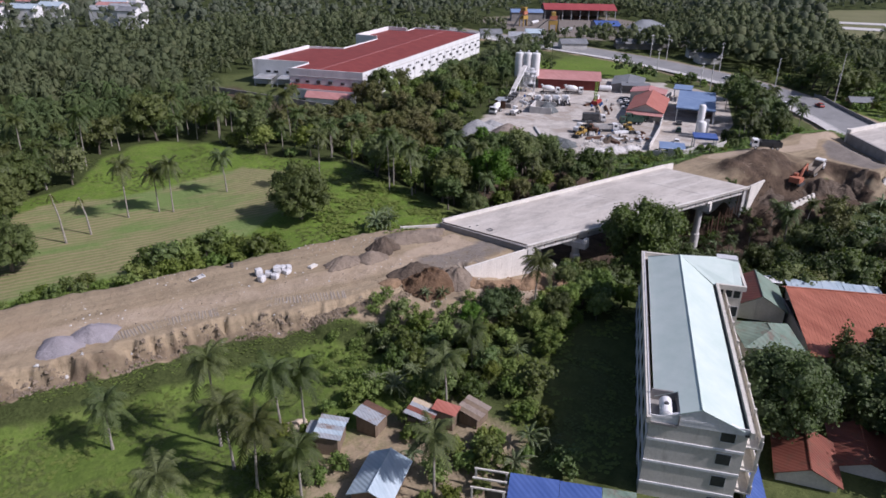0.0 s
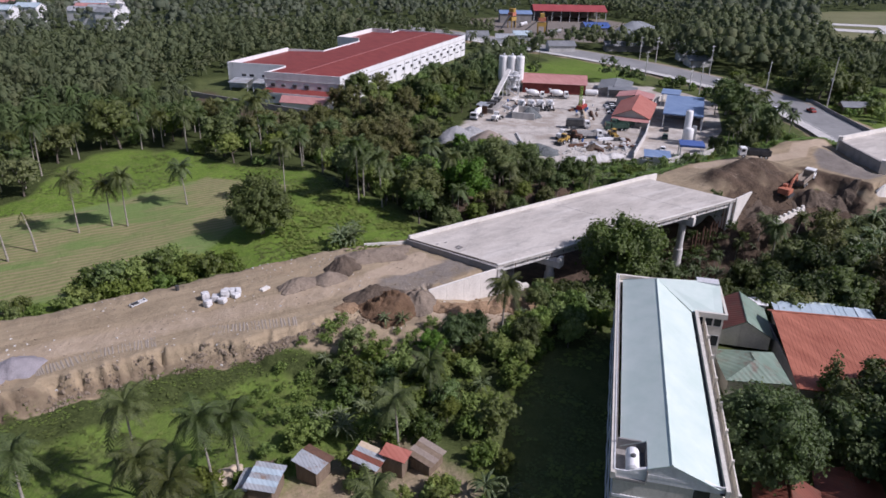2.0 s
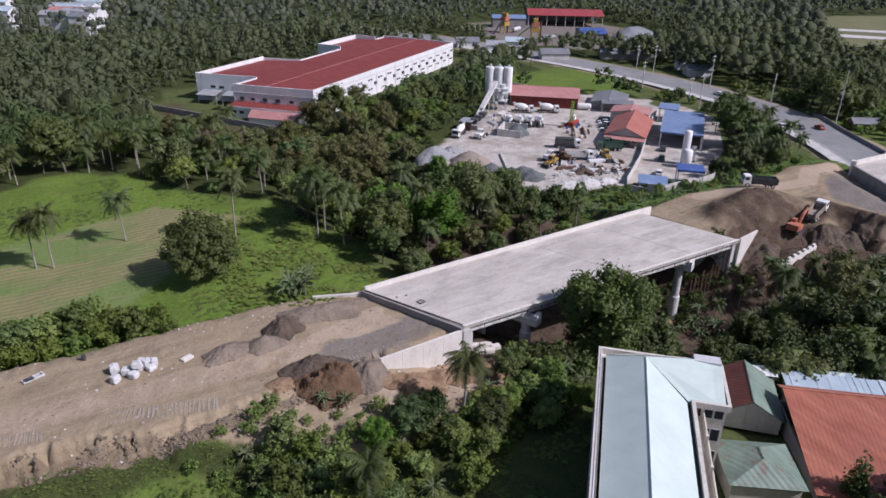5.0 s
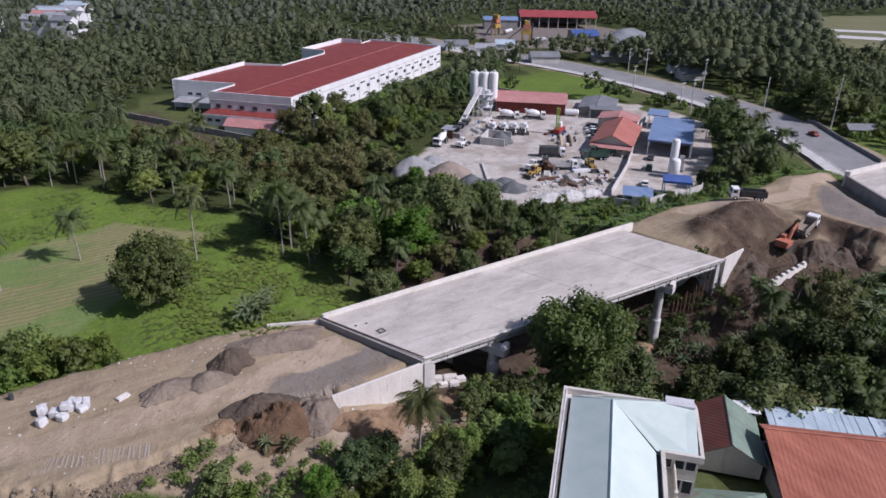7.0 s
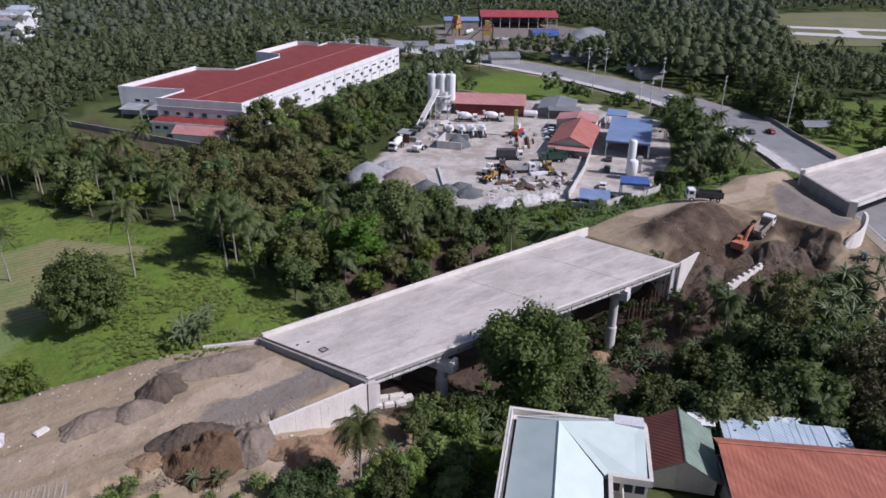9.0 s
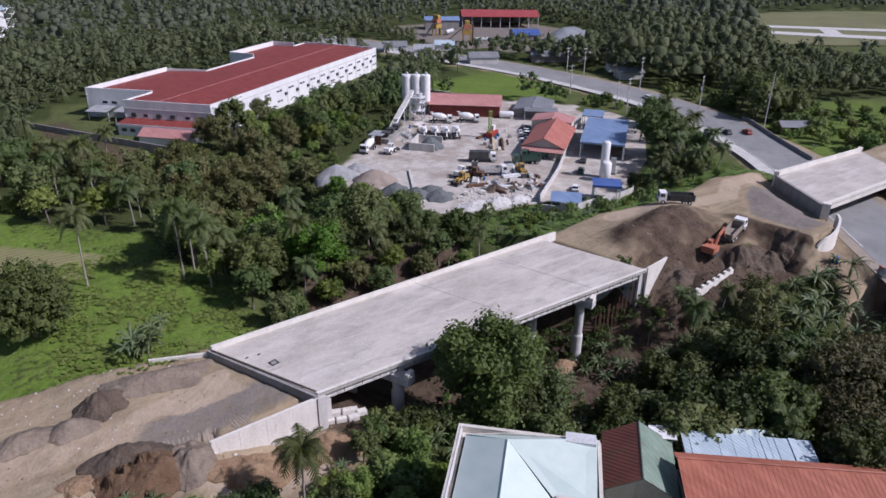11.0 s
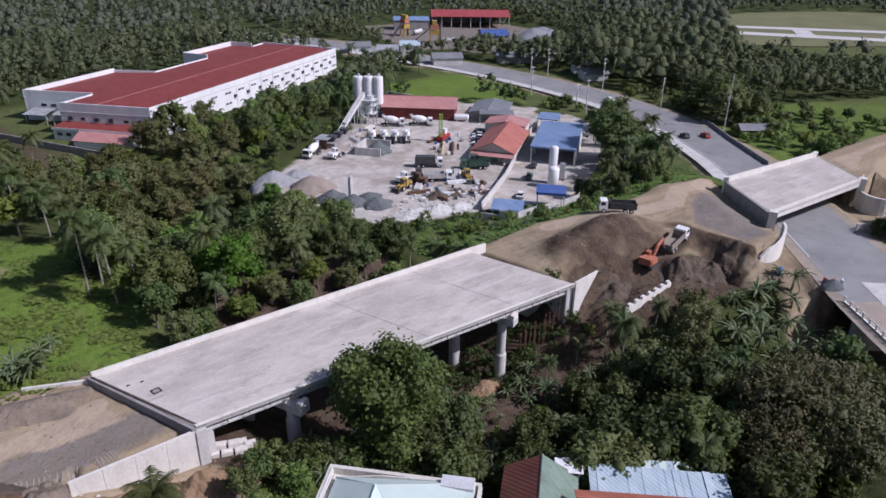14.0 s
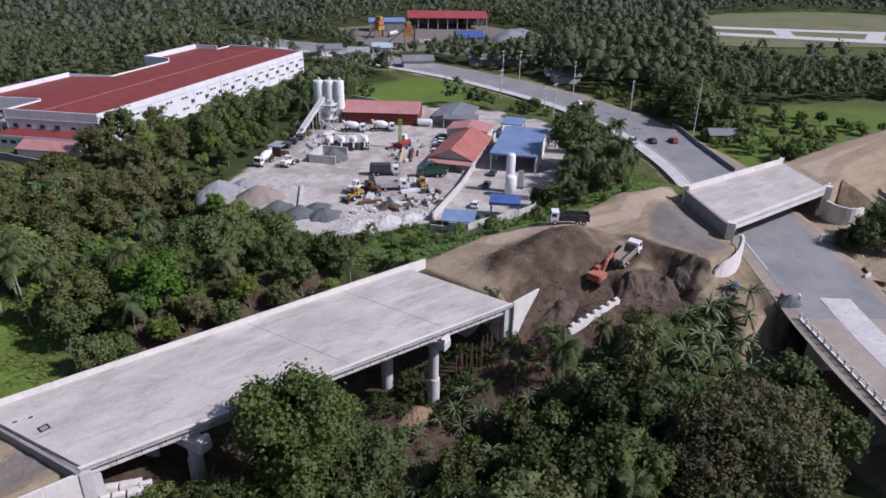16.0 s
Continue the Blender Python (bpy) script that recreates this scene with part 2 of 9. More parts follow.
M = {
    "ground": ground_material(),
    "old_deck": worn("old_deck", (0.29, 0.245, 0.205), (0.42, 0.365, 0.315), 0.2, 3, 0.9, relief=0.2),
    "dull_grass": worn("dull_grass", (0.12, 0.13, 0.055), (0.20, 0.195, 0.10), 0.03, 0.6, 0.95, relief=0.3, stain=(0.15, 0.12, 0.085)),
    "deck": deck_material(),
    "faded_line": worn("faded_road_paint", (0.22, 0.225, 0.23), (0.36, 0.36, 0.35), 0.8, 6, 0.8),
    "bank_earth": worn("bank_earth", (0.175, 0.138, 0.10), (0.29, 0.235, 0.175), 0.5, 3, 0.95, relief=0.7),
    "verge": worn("dusty_verge", (0.24, 0.205, 0.165), (0.37, 0.32, 0.265), 0.2, 3, 0.95, relief=0.4),
    "tan_earth": worn("tan_earth", (0.30, 0.235, 0.17), (0.43, 0.345, 0.26), 0.25, 2.0, 0.95, relief=0.6, stain=(0.25, 0.195, 0.14)),
    "brown_sand": worn("brown_sand", (0.25, 0.205, 0.17), (0.34, 0.285, 0.24), 0.4, 4, 0.95, relief=0.6),
    "concrete": worn("concrete", (0.44, 0.43, 0.41), (0.66, 0.645, 0.62), 0.4, 4, 0.85, stain=(0.25, 0.24, 0.22), stretch=(1, 1, 0.4)),
    "white_concrete": worn("pale_concrete", (0.62, 0.59, 0.54), (0.80, 0.77, 0.715), 0.35, 4, 0.8, stain=(0.42, 0.39, 0.345), stretch=(1, 1, 0.35)),
    "asphalt": worn("road_surface", (0.205, 0.207, 0.208), (0.30, 0.302, 0.30), 0.12, 5, 0.85, stain=(0.15, 0.15, 0.15), stretch=(1, 1, 1)),
    "tarred": worn("tarred_timber", (0.045, 0.036, 0.030), (0.12, 0.095, 0.078), 0.8, 5, 0.85),
    "line": worn("road_paint", (0.55, 0.55, 0.53), (0.72, 0.72, 0.70), 0.8, 6, 0.7),
    "white_wall": worn("white_wall_paint", (0.66, 0.67, 0.68), (0.82, 0.82, 0.82), 0.25, 3, 0.7, stain=(0.48, 0.48, 0.47), stretch=(1, 1, 0.3)),
    "cream_wall": worn("cream_wall_paint", (0.55, 0.52, 0.46), (0.70, 0.67, 0.60), 0.3, 3, 0.75, stain=(0.36, 0.34, 0.30), stretch=(1, 1, 0.3)),
    "grey_block": worn("block_wall", (0.22, 0.21, 0.20), (0.36, 0.345, 0.33), 0.4, 4, 0.9),
    "dark": worn("dark_opening", (0.012, 0.013, 0.015), (0.03, 0.03, 0.032), 0.5, 3, 0.4),
    "red_roof": sheet_metal("red_roof_paint", (0.185, 0.034, 0.028), (0.27, 0.062, 0.05), rough=0.65),
    "office_roof": sheet_metal("orange_red_roof", (0.36, 0.115, 0.085), (0.47, 0.19, 0.145), 0.6),
    "rose_roof": sheet_metal("rose_roof", (0.42, 0.19, 0.175), (0.53, 0.28, 0.255), 0.6),
    "blue_roof": sheet_metal("blue_roof", (0.15, 0.225, 0.38), (0.23, 0.315, 0.475), 0.6),
    "deep_blue_roof": sheet_metal("deep_blue_roof", (0.05, 0.10, 0.30), (0.09, 0.15, 0.38), 0.6),
    "green_roof": sheet_metal("pale_green_roof", (0.50, 0.605, 0.555), (0.61, 0.69, 0.645), rough=0.5, streak=0.08),
    "dark_green_roof": sheet_metal("faded_green_roof", (0.13, 0.20, 0.15), (0.25, 0.32, 0.26), 0.7, rust=(0.16, 0.13, 0.10)),
    "orange_roof": sheet_metal("orange_roof", (0.33, 0.105, 0.062), (0.47, 0.18, 0.115), streak=0.6),
    "maroon_roof": sheet_metal("rusted_maroon_roof", (0.17, 0.055, 0.038), (0.25, 0.09, 0.06), 0.5, rust=(0.13, 0.075, 0.05)),
    "zinc": sheet_metal("galvanised_sheet", (0.38, 0.41, 0.43), (0.56, 0.58, 0.60), 0.4, rough=0.42, rust=(0.30, 0.22, 0.17), metal=0.3),
    "light_zinc": sheet_metal("pale_blue_sheet", (0.36, 0.46, 0.52), (0.50, 0.58, 0.63), 0.5),
    "grey_roof": sheet_metal("grey_roof", (0.16, 0.17, 0.18), (0.26, 0.27, 0.28), 0.6),
    "steel": worn("painted_steel", (0.55, 0.56, 0.57), (0.72, 0.73, 0.74), 0.4, 3, 0.45, 0.1, 0.1, stain=(0.40, 0.37, 0.33)),
    "white_steel": worn("white_steel", (0.74, 0.74, 0.74), (0.86, 0.86, 0.85), 0.3, 3, 0.4, 0, 0.05, stain=(0.55, 0.53, 0.50), stretch=(1, 1, 0.3)),
    "dark_steel": worn("dark_steel", (0.05, 0.052, 0.055), (0.12, 0.12, 0.12), 0.6, 4, 0.55, 0.2),
    "rust": worn("rusted_steel", (0.085, 0.048, 0.033), (0.175, 0.098, 0.066), 0.8, 4, 0.85),
    "tyre": worn("rubber", (0.012, 0.012, 0.012), (0.03, 0.03, 0.03), 0.8, 5, 0.9),
    "glass": worn("dark_glass", (0.02, 0.025, 0.03), (0.05, 0.055, 0.06), 0.3, 2, 0.12, 0, 0, spec=0.6),
    "orange_paint": worn("orange_machine_paint", (0.42, 0.14, 0.08), (0.52, 0.21, 0.13), 0.6, 4, 0.55, stain=(0.20, 0.12, 0.09)),
    "yellow_paint": worn("yellow_machine_paint", (0.36, 0.23, 0.05), (0.48, 0.32, 0.09), 0.6, 4, 0.6, stain=(0.22, 0.17, 0.11)),
    "green_paint": worn("dark_green_paint", (0.03, 0.07, 0.05), (0.07, 0.12, 0.09), 0.6, 4, 0.55),
    "blue_paint": worn("blue_paint", (0.03, 0.10, 0.32), (0.06, 0.16, 0.42), 0.6, 4, 0.5),
    "red_paint": worn("red_paint", (0.30, 0.03, 0.025), (0.42, 0.06, 0.045), 0.6, 4, 0.5),
    "maroon_wall": worn("maroon_wall", (0.15, 0.035, 0.03), (0.23, 0.06, 0.05), 0.5, 4, 0.8),
    "wood": worn("weathered_wood", (0.13, 0.095, 0.065), (0.26, 0.20, 0.145), 1.2, 6, 0.9, stretch=(1, 1, 0.2)),
    "bark": worn("bark", (0.085, 0.07, 0.055), (0.20, 0.175, 0.145), 1.5, 8, 0.95, stretch=(1, 1, 0.3)),
    "palm_bark": worn("palm_bark", (0.22, 0.20, 0.165), (0.40, 0.37, 0.32), 1.2, 7, 0.95, stretch=(0.4, 0.4, 3)),
    "brown_earth": worn("brown_earth", (0.085, 0.050, 0.028), (0.175, 0.110, 0.065), 0.5, 3, 0.95, relief=0.8, stain=(0.20, 0.14, 0.088)),
    "grey_earth": worn("grey_earth", (0.165, 0.130, 0.100), (0.27, 0.22, 0.17), 0.35, 2.2, 0.95, relief=0.8),
    "dark_earth": worn("dark_earth", (0.075, 0.058, 0.045), (0.15, 0.115, 0.085), 0.5, 3, 0.95, relief=0.9),
    "gravel": worn("crushed_gravel", (0.26, 0.265, 0.27), (0.40, 0.405, 0.41), 0.5, 6, 0.95, relief=0.8),
    "mauve_gravel": worn("mauve_gravel", (0.27, 0.25, 0.265), (0.38, 0.355, 0.375), 0.5, 6, 0.95, relief=0.8),
    "dark_gravel": worn("dark_gravel", (0.095, 0.108, 0.112), (0.175, 0.19, 0.192), 0.5, 6, 0.95, relief=0.8),
    "sand": worn("sandy_earth", (0.46, 0.37, 0.26), (0.60, 0.50, 0.375), 0.3, 3, 0.95, relief=0.4),
    "leaf": foliage("broad_leaves", (0.030, 0.054, 0.013), (0.110, 0.160, 0.034), (0.19, 0.245, 0.07)),
    "wood_leaf": foliage("woodland_leaves", (0.040, 0.064, 0.018), (0.098, 0.140, 0.034), (0.14, 0.18, 0.06), 0.7, 0.35, (0.125, 0.148, 0.048), 0.6),
    "leaf_bamboo": foliage("bamboo_leaves", (0.080, 0.094, 0.028), (0.185, 0.195, 0.062), (0.26, 0.25, 0.10)),
    "leaf_lush": foliage("lush_leaves", (0.080, 0.165, 0.016), (0.165, 0.285, 0.034), (0.22, 0.33, 0.06)),
    "leaf_light": foliage("light_leaves", (0.062, 0.115, 0.015), (0.180, 0.265, 0.042), (0.26, 0.34, 0.08)),
    "leaf_olive": foliage("olive_leaves", (0.070, 0.090, 0.024), (0.145, 0.172, 0.048), (0.20, 0.215, 0.075)),
    "leaf_dry": foliage("dry_leaves", (0.066, 0.070, 0.026), (0.145, 0.146, 0.058), (0.20, 0.19, 0.085)),
    "leaf_mid": foliage("full_leaves", (0.030, 0.060, 0.011), (0.120, 0.182, 0.034), (0.23, 0.30, 0.085), 0.42),
    "leaf_deep": foliage("deep_green_leaves", (0.018, 0.034, 0.009), (0.066, 0.102, 0.022), (0.14, 0.19, 0.05), 0.48),
    "frond": foliage("palm_fronds", (0.026, 0.046, 0.012), (0.085, 0.125, 0.028), (0.16, 0.20, 0.055), 0.45),
    "banana": foliage("banana_leaves", (0.040, 0.072, 0.022), (0.130, 0.182, 0.060), (0.25, 0.30, 0.15), 0.32),
    # far leaves: distance haze put into the colour, paler and bluer
    "hazy_far_leaf": foliage("hazy_distant_leaves", (0.068, 0.094, 0.064), (0.132, 0.160, 0.105), (0.18, 0.205, 0.13), 0.9, 0.25, (0.160, 0.165, 0.11), 0.7),
    "tuft": foliage("grass_blades", (0.080, 0.120, 0.022), (0.135, 0.180, 0.040), (0.17, 0.20, 0.06)),
    # outer woods: leaf colour lifted part way towards the haze tone
    "hazy_mid_leaf": foliage("hazy_outer_leaves", (0.050, 0.078, 0.038), (0.118, 0.150, 0.066), (0.17, 0.20, 0.09), 0.8, 0.3, (0.145, 0.155, 0.072), 0.7),
    "weed": foliage("tall_weeds", (0.095, 0.170, 0.026), (0.165, 0.260, 0.044), (0.21, 0.29, 0.07)),
}


# ---- mesh helpers ----
class Shape:
    """Collects solid pieces of one mesh."""

    def __init__(self):
        self.v, self.f = [], []

    def add(self, verts, faces):
        n = len(self.v)
        self.v += [tuple(p) for p in verts]
        self.f += [tuple(i + n for i in q) for q in faces]
        return self

    def box(self, x, y, z, sx, sy, sz, rz=0.0, m=None):
        """A box whose base centre is x, y, z."""
        c, s = math.cos(radians(rz)), math.sin(radians(rz))
        pts = [(px * sx / 2, py * sy / 2, pz * sz) for pz in (0, 1) for px, py in ((-1, -1), (1, -1), (1, 1), (-1, 1))]
        pts = [(x + a * c - b * s, y + a * s + b * c, z + d) for a, b, d in pts]
        if m is not None:
            pts = [m @ Vector(p) for p in pts]
        return self.add(pts, [(3, 2, 1, 0), (4, 5, 6, 7), (0, 1, 5, 4), (1, 2, 6, 5), (2, 3, 7, 6), (3, 0, 4, 7)])

    def prism(self, plan, low, high):
        """A solid over a plan; low and high are numbers or one height a corner."""
        n = len(plan)
        lo = low if isinstance(low, (list, tuple)) else [low] * n
        hi = high if isinstance(high, (list, tuple)) else [high] * n
        area = sum(plan[i][0] * plan[(i + 1) % n][1] - plan[(i + 1) % n][0] * plan[i][1] for i in range(n))
        if area < 0:
            plan, lo, hi = plan[::-1], lo[::-1], hi[::-1]
        pts = [(p[0], p[1], a) for p, a in zip(plan, lo)] + [(p[0], p[1], a) for p, a in zip(plan, hi)]
        return self.add(pts, [tuple(range(n - 1, -1, -1)), tuple(range(n, 2 * n))] + [(i, (i + 1) % n, n + (i + 1) % n, n + i) for i in range(n)])

    def slab(self, corners, thick):
        """A sheet of some thickness under four or three 3D corners."""
        a, b, c = (Vector(p) for p in corners[:3])
        nrm = (b - a).cross(c - a).normalized()
        if nrm.z < 0:
            corners = corners[::-1]
            nrm = -nrm
        n = len(corners)
        low = [Vector(p) - nrm * thick for p in corners]
        return self.add(low + [Vector(p) for p in corners], [tuple(range(n - 1, -1, -1)), tuple(range(n, 2 * n))] + [(i, (i + 1) % n, n + (i + 1) % n, n + i) for i in range(n)])

    def tube(self, points, radii, n=8, cap=True):
        pts = [Vector(p) for p in points]
        if not isinstance(radii, (list, tuple)):
            radii = [radii] * len(pts)
        base = len(self.v)
        up = None
        for i, p in enumerate(pts):
            d = (pts[min(i + 1, len(pts) - 1)] - pts[max(i - 1, 0)]).normalized()
            if up is None:
                up = d.orthogonal().normalized()
            side = d.cross(up).normalized()
            up = side.cross(d).normalized()
            for k in range(n):
                a = 2 * math.pi * k / n
                self.v.append(tuple(p + (up * math.cos(a) + side * math.sin(a)) * radii[i]))
        for i in range(len(pts) - 1):
            for k in range(n):
                a, b = base + i * n + k, base + i * n + (k + 1) % n
                self.f.append((a, a + n, b + n, b))
        if cap:
            self.f.append(tuple(base + k for k in range(n)))
            self.f.append(tuple(base + (len(pts) - 1) * n + k for k in range(n - 1, -1, -1)))
        return self

    def mesh(self, name, smooth=False):
        me = bpy.data.meshes.new(name)
        me.from_pydata(self.v, [], self.f)
        me.validate()
        if smooth:
            me.polygons.foreach_set("use_smooth", [True] * len(me.polygons))
        return me


def part(name, shape, mat, parent=None, label="", smooth=False, at=None):
    """One mesh object, under a thing or part where one is given."""
    me = shape.mesh(name, smooth) if isinstance(shape, Shape) else shape
    if mat is not None and not me.materials:
        me.materials.append(M[mat] if isinstance(mat, str) else mat)
    ob = new(name, me)
    if parent is not None:
        ob.parent = parent
    if at is not None:
        ob.matrix_basis = at
    if label:
        ob["label"] = label
    return ob


def thing(name, m, label, category, group="", kind=""):
    ob = new(name)
    ob.matrix_basis = m
    ob.empty_display_size = 0.5
    return tagged(ob, label, category, group, kind)


def solid(name, shape, mat, label, category, group="", kind="", smooth=False, at=None):
    return tagged(part(name, shape, mat, None, "", smooth, at), label, category, group, kind)


def soup(name, quads):
    """A mesh of loose quads, an array of n x 4 x 3."""
    me = bpy.data.meshes.new(name)
    n = len(quads)
    me.vertices.add(4 * n)
    me.vertices.foreach_set("co", np.asarray(quads, np.float32).ravel())
    me.loops.add(4 * n)
    me.loops.foreach_set("vertex_index", np.arange(4 * n, dtype=np.int32))
    me.polygons.add(n)
    me.polygons.foreach_set("loop_start", np.arange(0, 4 * n, 4, dtype=np.int32))
    me.update(calc_edges=True)
    return me


# ---- the lie of the land ----
def vnoise(x, y, scale, seed=0):
    """Value noise between -1 and 1."""
    x, y = np.asarray(x, float) / scale, np.asarray(y, float) / scale
    i, j = np.floor(x).astype(np.int64), np.floor(y).astype(np.int64)
    u, v = x - i, y - j
    u, v = u * u * (3 - 2 * u), v * v * (3 - 2 * v)

    def rnd(a, b):
        h = (a * 374761393 + b * 668265263 + seed * 974634777) & 0xFFFFFFFF
        h = ((h ^ (h >> 13)) * 1274126177) & 0xFFFFFFFF
        return ((h ^ (h >> 16)) & 0xFFFF) / 32767.5 - 1
    return (rnd(i, j) * (1 - u) + rnd(i + 1, j) * u) * (1 - v) + (rnd(i, j + 1) * (1 - u) + rnd(i + 1, j + 1) * u) * v


def ss(a, b, x):
    t = np.clip((x - a) / (b - a), 0, 1)
    return t * t * (3 - 2 * t)


def seg_dist(x, y, pts):
    d = np.full(np.shape(x), 1e9)
    for (ax, ay), (bx, by) in zip(pts[:-1], pts[1:]):
        ux, uy = bx - ax, by - ay
        t = np.clip(((x - ax) * ux + (y - ay) * uy) / (ux * ux + uy * uy), 0, 1)
        d = np.minimum(d, np.hypot(x - ax - t * ux, y - ay - t * uy))
    return d


def poly_dist(x, y, plan):
    """Distance to a plan's edge, negative inside."""
    x, y = np.asarray(x, float), np.asarray(y, float)
    d = seg_dist(x, y, plan + plan[:1])
    inside = np.zeros(np.shape(x), bool)
    for (ax, ay), (bx, by) in zip(plan, plan[1:] + plan[:1]):
        if ay != by:
            inside ^= ((ay > y) != (by > y)) & (x < (bx - ax) * (y - ay) / (by - ay) + ax)
    return np.where(inside, -d, d)


FIELD = [(-90, 186), (-10, 188), (7, 194), (16, 215), (29, 225), (48, 217), (58, 197), (77, 180), (76, 167), (80, 146), (80, 117), (58, 117.5), (-90, 116)]
CROP = [(-90, 131), (-90, 163), (10, 184), (50, 192), (70, 174), (58, 160), (45, 151), (30, 139), (0, 133)]
FILL_WEST = [(-120, 99.5), (20, 99.5), (36, 95.5), (47, 95.5), (64.5, 97.0), (80.3, 97.3), (72.0, 116), (71, 119), (54, 120.5), (28, 120.3), (-4, 121.6), (-120, 119)]
APRON = [(36, 95), (66, 98), (80, 98), (81, 88), (70, 84), (54, 84), (44, 90)]
FILL_MID = [(145, 99), (147.5, 103), (155, 104), (163, 102.3), (168.5, 101), (172, 103.2), (181, 103), (184.6, 100.6), (186.4, 94.8), (187.4, 88.4), (191, 87.3), (194.5, 88.0), (198.2, 89.4), (201.0, 91.5), (203.7, 94.5), (214.3, 113), (216, 119), (203, 122), (188, 119.5), (175, 119), (160, 121), (138, 118)]
FILL_EAST = [(243, 94.5), (252.5, 112), (312, 110.7), (460, 106), (460, 92), (330, 103), (293, 102.5), (267.5, 101.2), (252, 96)]
YARD = [(138, 148), (134, 162), (124, 190), (147, 209), (168, 222), (180, 236), (200, 246), (224, 240), (246, 214), (224, 192), (196, 168), (184, 139), (164, 144)]
CUT_OPEN = [(90, 116), (140, 116), (140, 124), (131, 130), (125, 134), (100, 134), (90, 128)]
STATION = [(166, 143), (186, 137), (214, 152), (246, 180), (250, 200), (236, 206), (222, 193)]
SLOPE = [(66, 256), (82, 228), (98, 234), (90, 252), (78, 296), (66, 300)]
GREEN = [(212, 246), (211, 268), (232, 286), (266, 281), (262, 262), (262, 240), (246, 228), (230, 236)]
PLANT_PLOT = [(288, 425), (276, 362), (296, 330), (342, 310), (382, 325), (402, 372), (380, 402), (350, 440), (320, 446)]
WORKS_PLOT = [(72, 300), (92, 236), (115, 243), (226, 312), (226, 345), (185, 362), (80, 320)]
STREAM = [(100, 215), (106, 175), (112, 140), (111, 106), (124, 80), (150, 66), (185, 56), (230, 30), (280, -20)]
HIGHWAY = [(148, -14), (181, 42), (193.6, 60.5), (202.2, 71), (211.5, 82), (220.6, 93), (234.5, 111), (250, 132.8), (264, 159.8), (272, 185.7), (276, 213.5), (275, 251), (271, 280), (261, 320), (245, 380), (215, 450)]
MEADOW = [(-120, 98), (34, 92), (47, 80), (40, 76), (16, 58), (-10, 30), (-120, 20)]
YARD_Z, ROAD_Z = -4.0, -3.0


def height(x, y):
    x, y = np.asarray(x, float), np.asarray(y, float)
    z = -4.0 + 0.5 * vnoise(x, y, 31, 3) + 0.22 * vnoise(x, y, 9, 4) + 0.08 * vnoise(x, y, 2.7, 5)
    z = z - 7.5 * (1 - ss(9, 30, seg_dist(x, y, STREAM)))
    yard = 1 - ss(0, 6, np.minimum(poly_dist(x, y, YARD), poly_dist(x, y, STATION)))
    z = z * (1 - yard) + YARD_Z * yard
    rough = 0.9 * vnoise(x, y, 3.1, 8) + 0.6 * vnoise(x, y, 1.3, 9)
    xw = x + 0.9 * vnoise(x, y, 2.3, 61) + 0.3 * y
    rills = 0.62 * np.abs(vnoise(xw, y * 0.4, 1.05, 28)) + 0.5 * np.abs(vnoise(xw, y * 0.4, 2.4, 29)) + 0.35 * vnoise(x, y, 5.0, 62) + 0.22 * vnoise(x, y, 0.8, 63)
    # western fill, with an eroded bank towards the meadow
    d = poly_dist(x, y, FILL_WEST)
    near = y < 106
    top = 1.35 + 0.12 * vnoise(x, y, 6, 11) + 0.07 * vnoise(x, y, 1.7, 12) - 0.25 * ss(112, 126, y) - 0.55 * ss(55, 66, x) + 0.10 * vnoise(x, y * 0.3, 0.9, 64) * (1 - ss(-2, 1, -d - 3))
    bank = top - np.where(near, 1.7, 0.9) * np.maximum(d + np.where(near, 0.75 * rough + 1.8 * rills + 0.3 * vnoise(x, y, 0.75, 65) + 0.4, 0.3 * rough), 0)
    apron = -1.5 + 0.5 * vnoise(x, y, 4.0, 72) - 0.36 * np.maximum(d - 1.2, 0) + 0.25 * rough
    z = np.where(near & (x < 46) & (d > -2) & (d < 12), np.maximum(z, apron - 0.3 * np.maximum(x - 36, 0)), z)
    bank = np.where((x > 70.5) & (d > 0) & (y > 95) & (y < 117), -20, bank)
    bank = np.where((x > 64.3) & (y < 97.15), -20, bank)
    z = np.maximum(z, bank)
    # spread of dug earth in front of the retaining wall
    d = poly_dist(x, y, APRON)
    cone = np.where(x < 64.3, 0.6, -1.2) - 0.22 * np.maximum(96 - y, 0) - 0.6 * np.maximum(d, 0) + 0.4 * rough - 2.9 * ss(64, 76, x)
    z = np.where(d < 8, np.maximum(z, cone), z)
    # middle fill between the two bridges
    d = poly_dist(x, y, FILL_MID)
    mound = np.exp(-(((x - 163) / 15) ** 4 + ((y - 109.0 - 0.10 * (x - 162)) / 5.4) ** 2))
    top = 1.9 + 0.25 * vnoise(x, y, 8, 14) + 0.12 * vnoise(x, y, 2.3, 15) + mound * (2.3 + 1.1 * vnoise(x, y, 5.5, 65) + 0.8 * np.abs(vnoise(x, y, 2.6, 66)) + 0.4 * vnoise(x, y, 1.2, 67))
    top = top - 1.9 * (1 - ss(1.0, 9.0, seg_dist(x, y, [(214.2, 113.0), (203.9, 94.4)])))
    fall = np.where(y < 108, 1.25, 0.34)
    bank = top - fall * np.maximum(d + np.where(y < 108, rough, 0.2 * rough), 0)
    bank = np.where((x < 141) & (d > 0), -20, bank)
    bank = np.where((x > 188) & (x < 206) & (y < 94) & (d > 0.3), -20, bank)
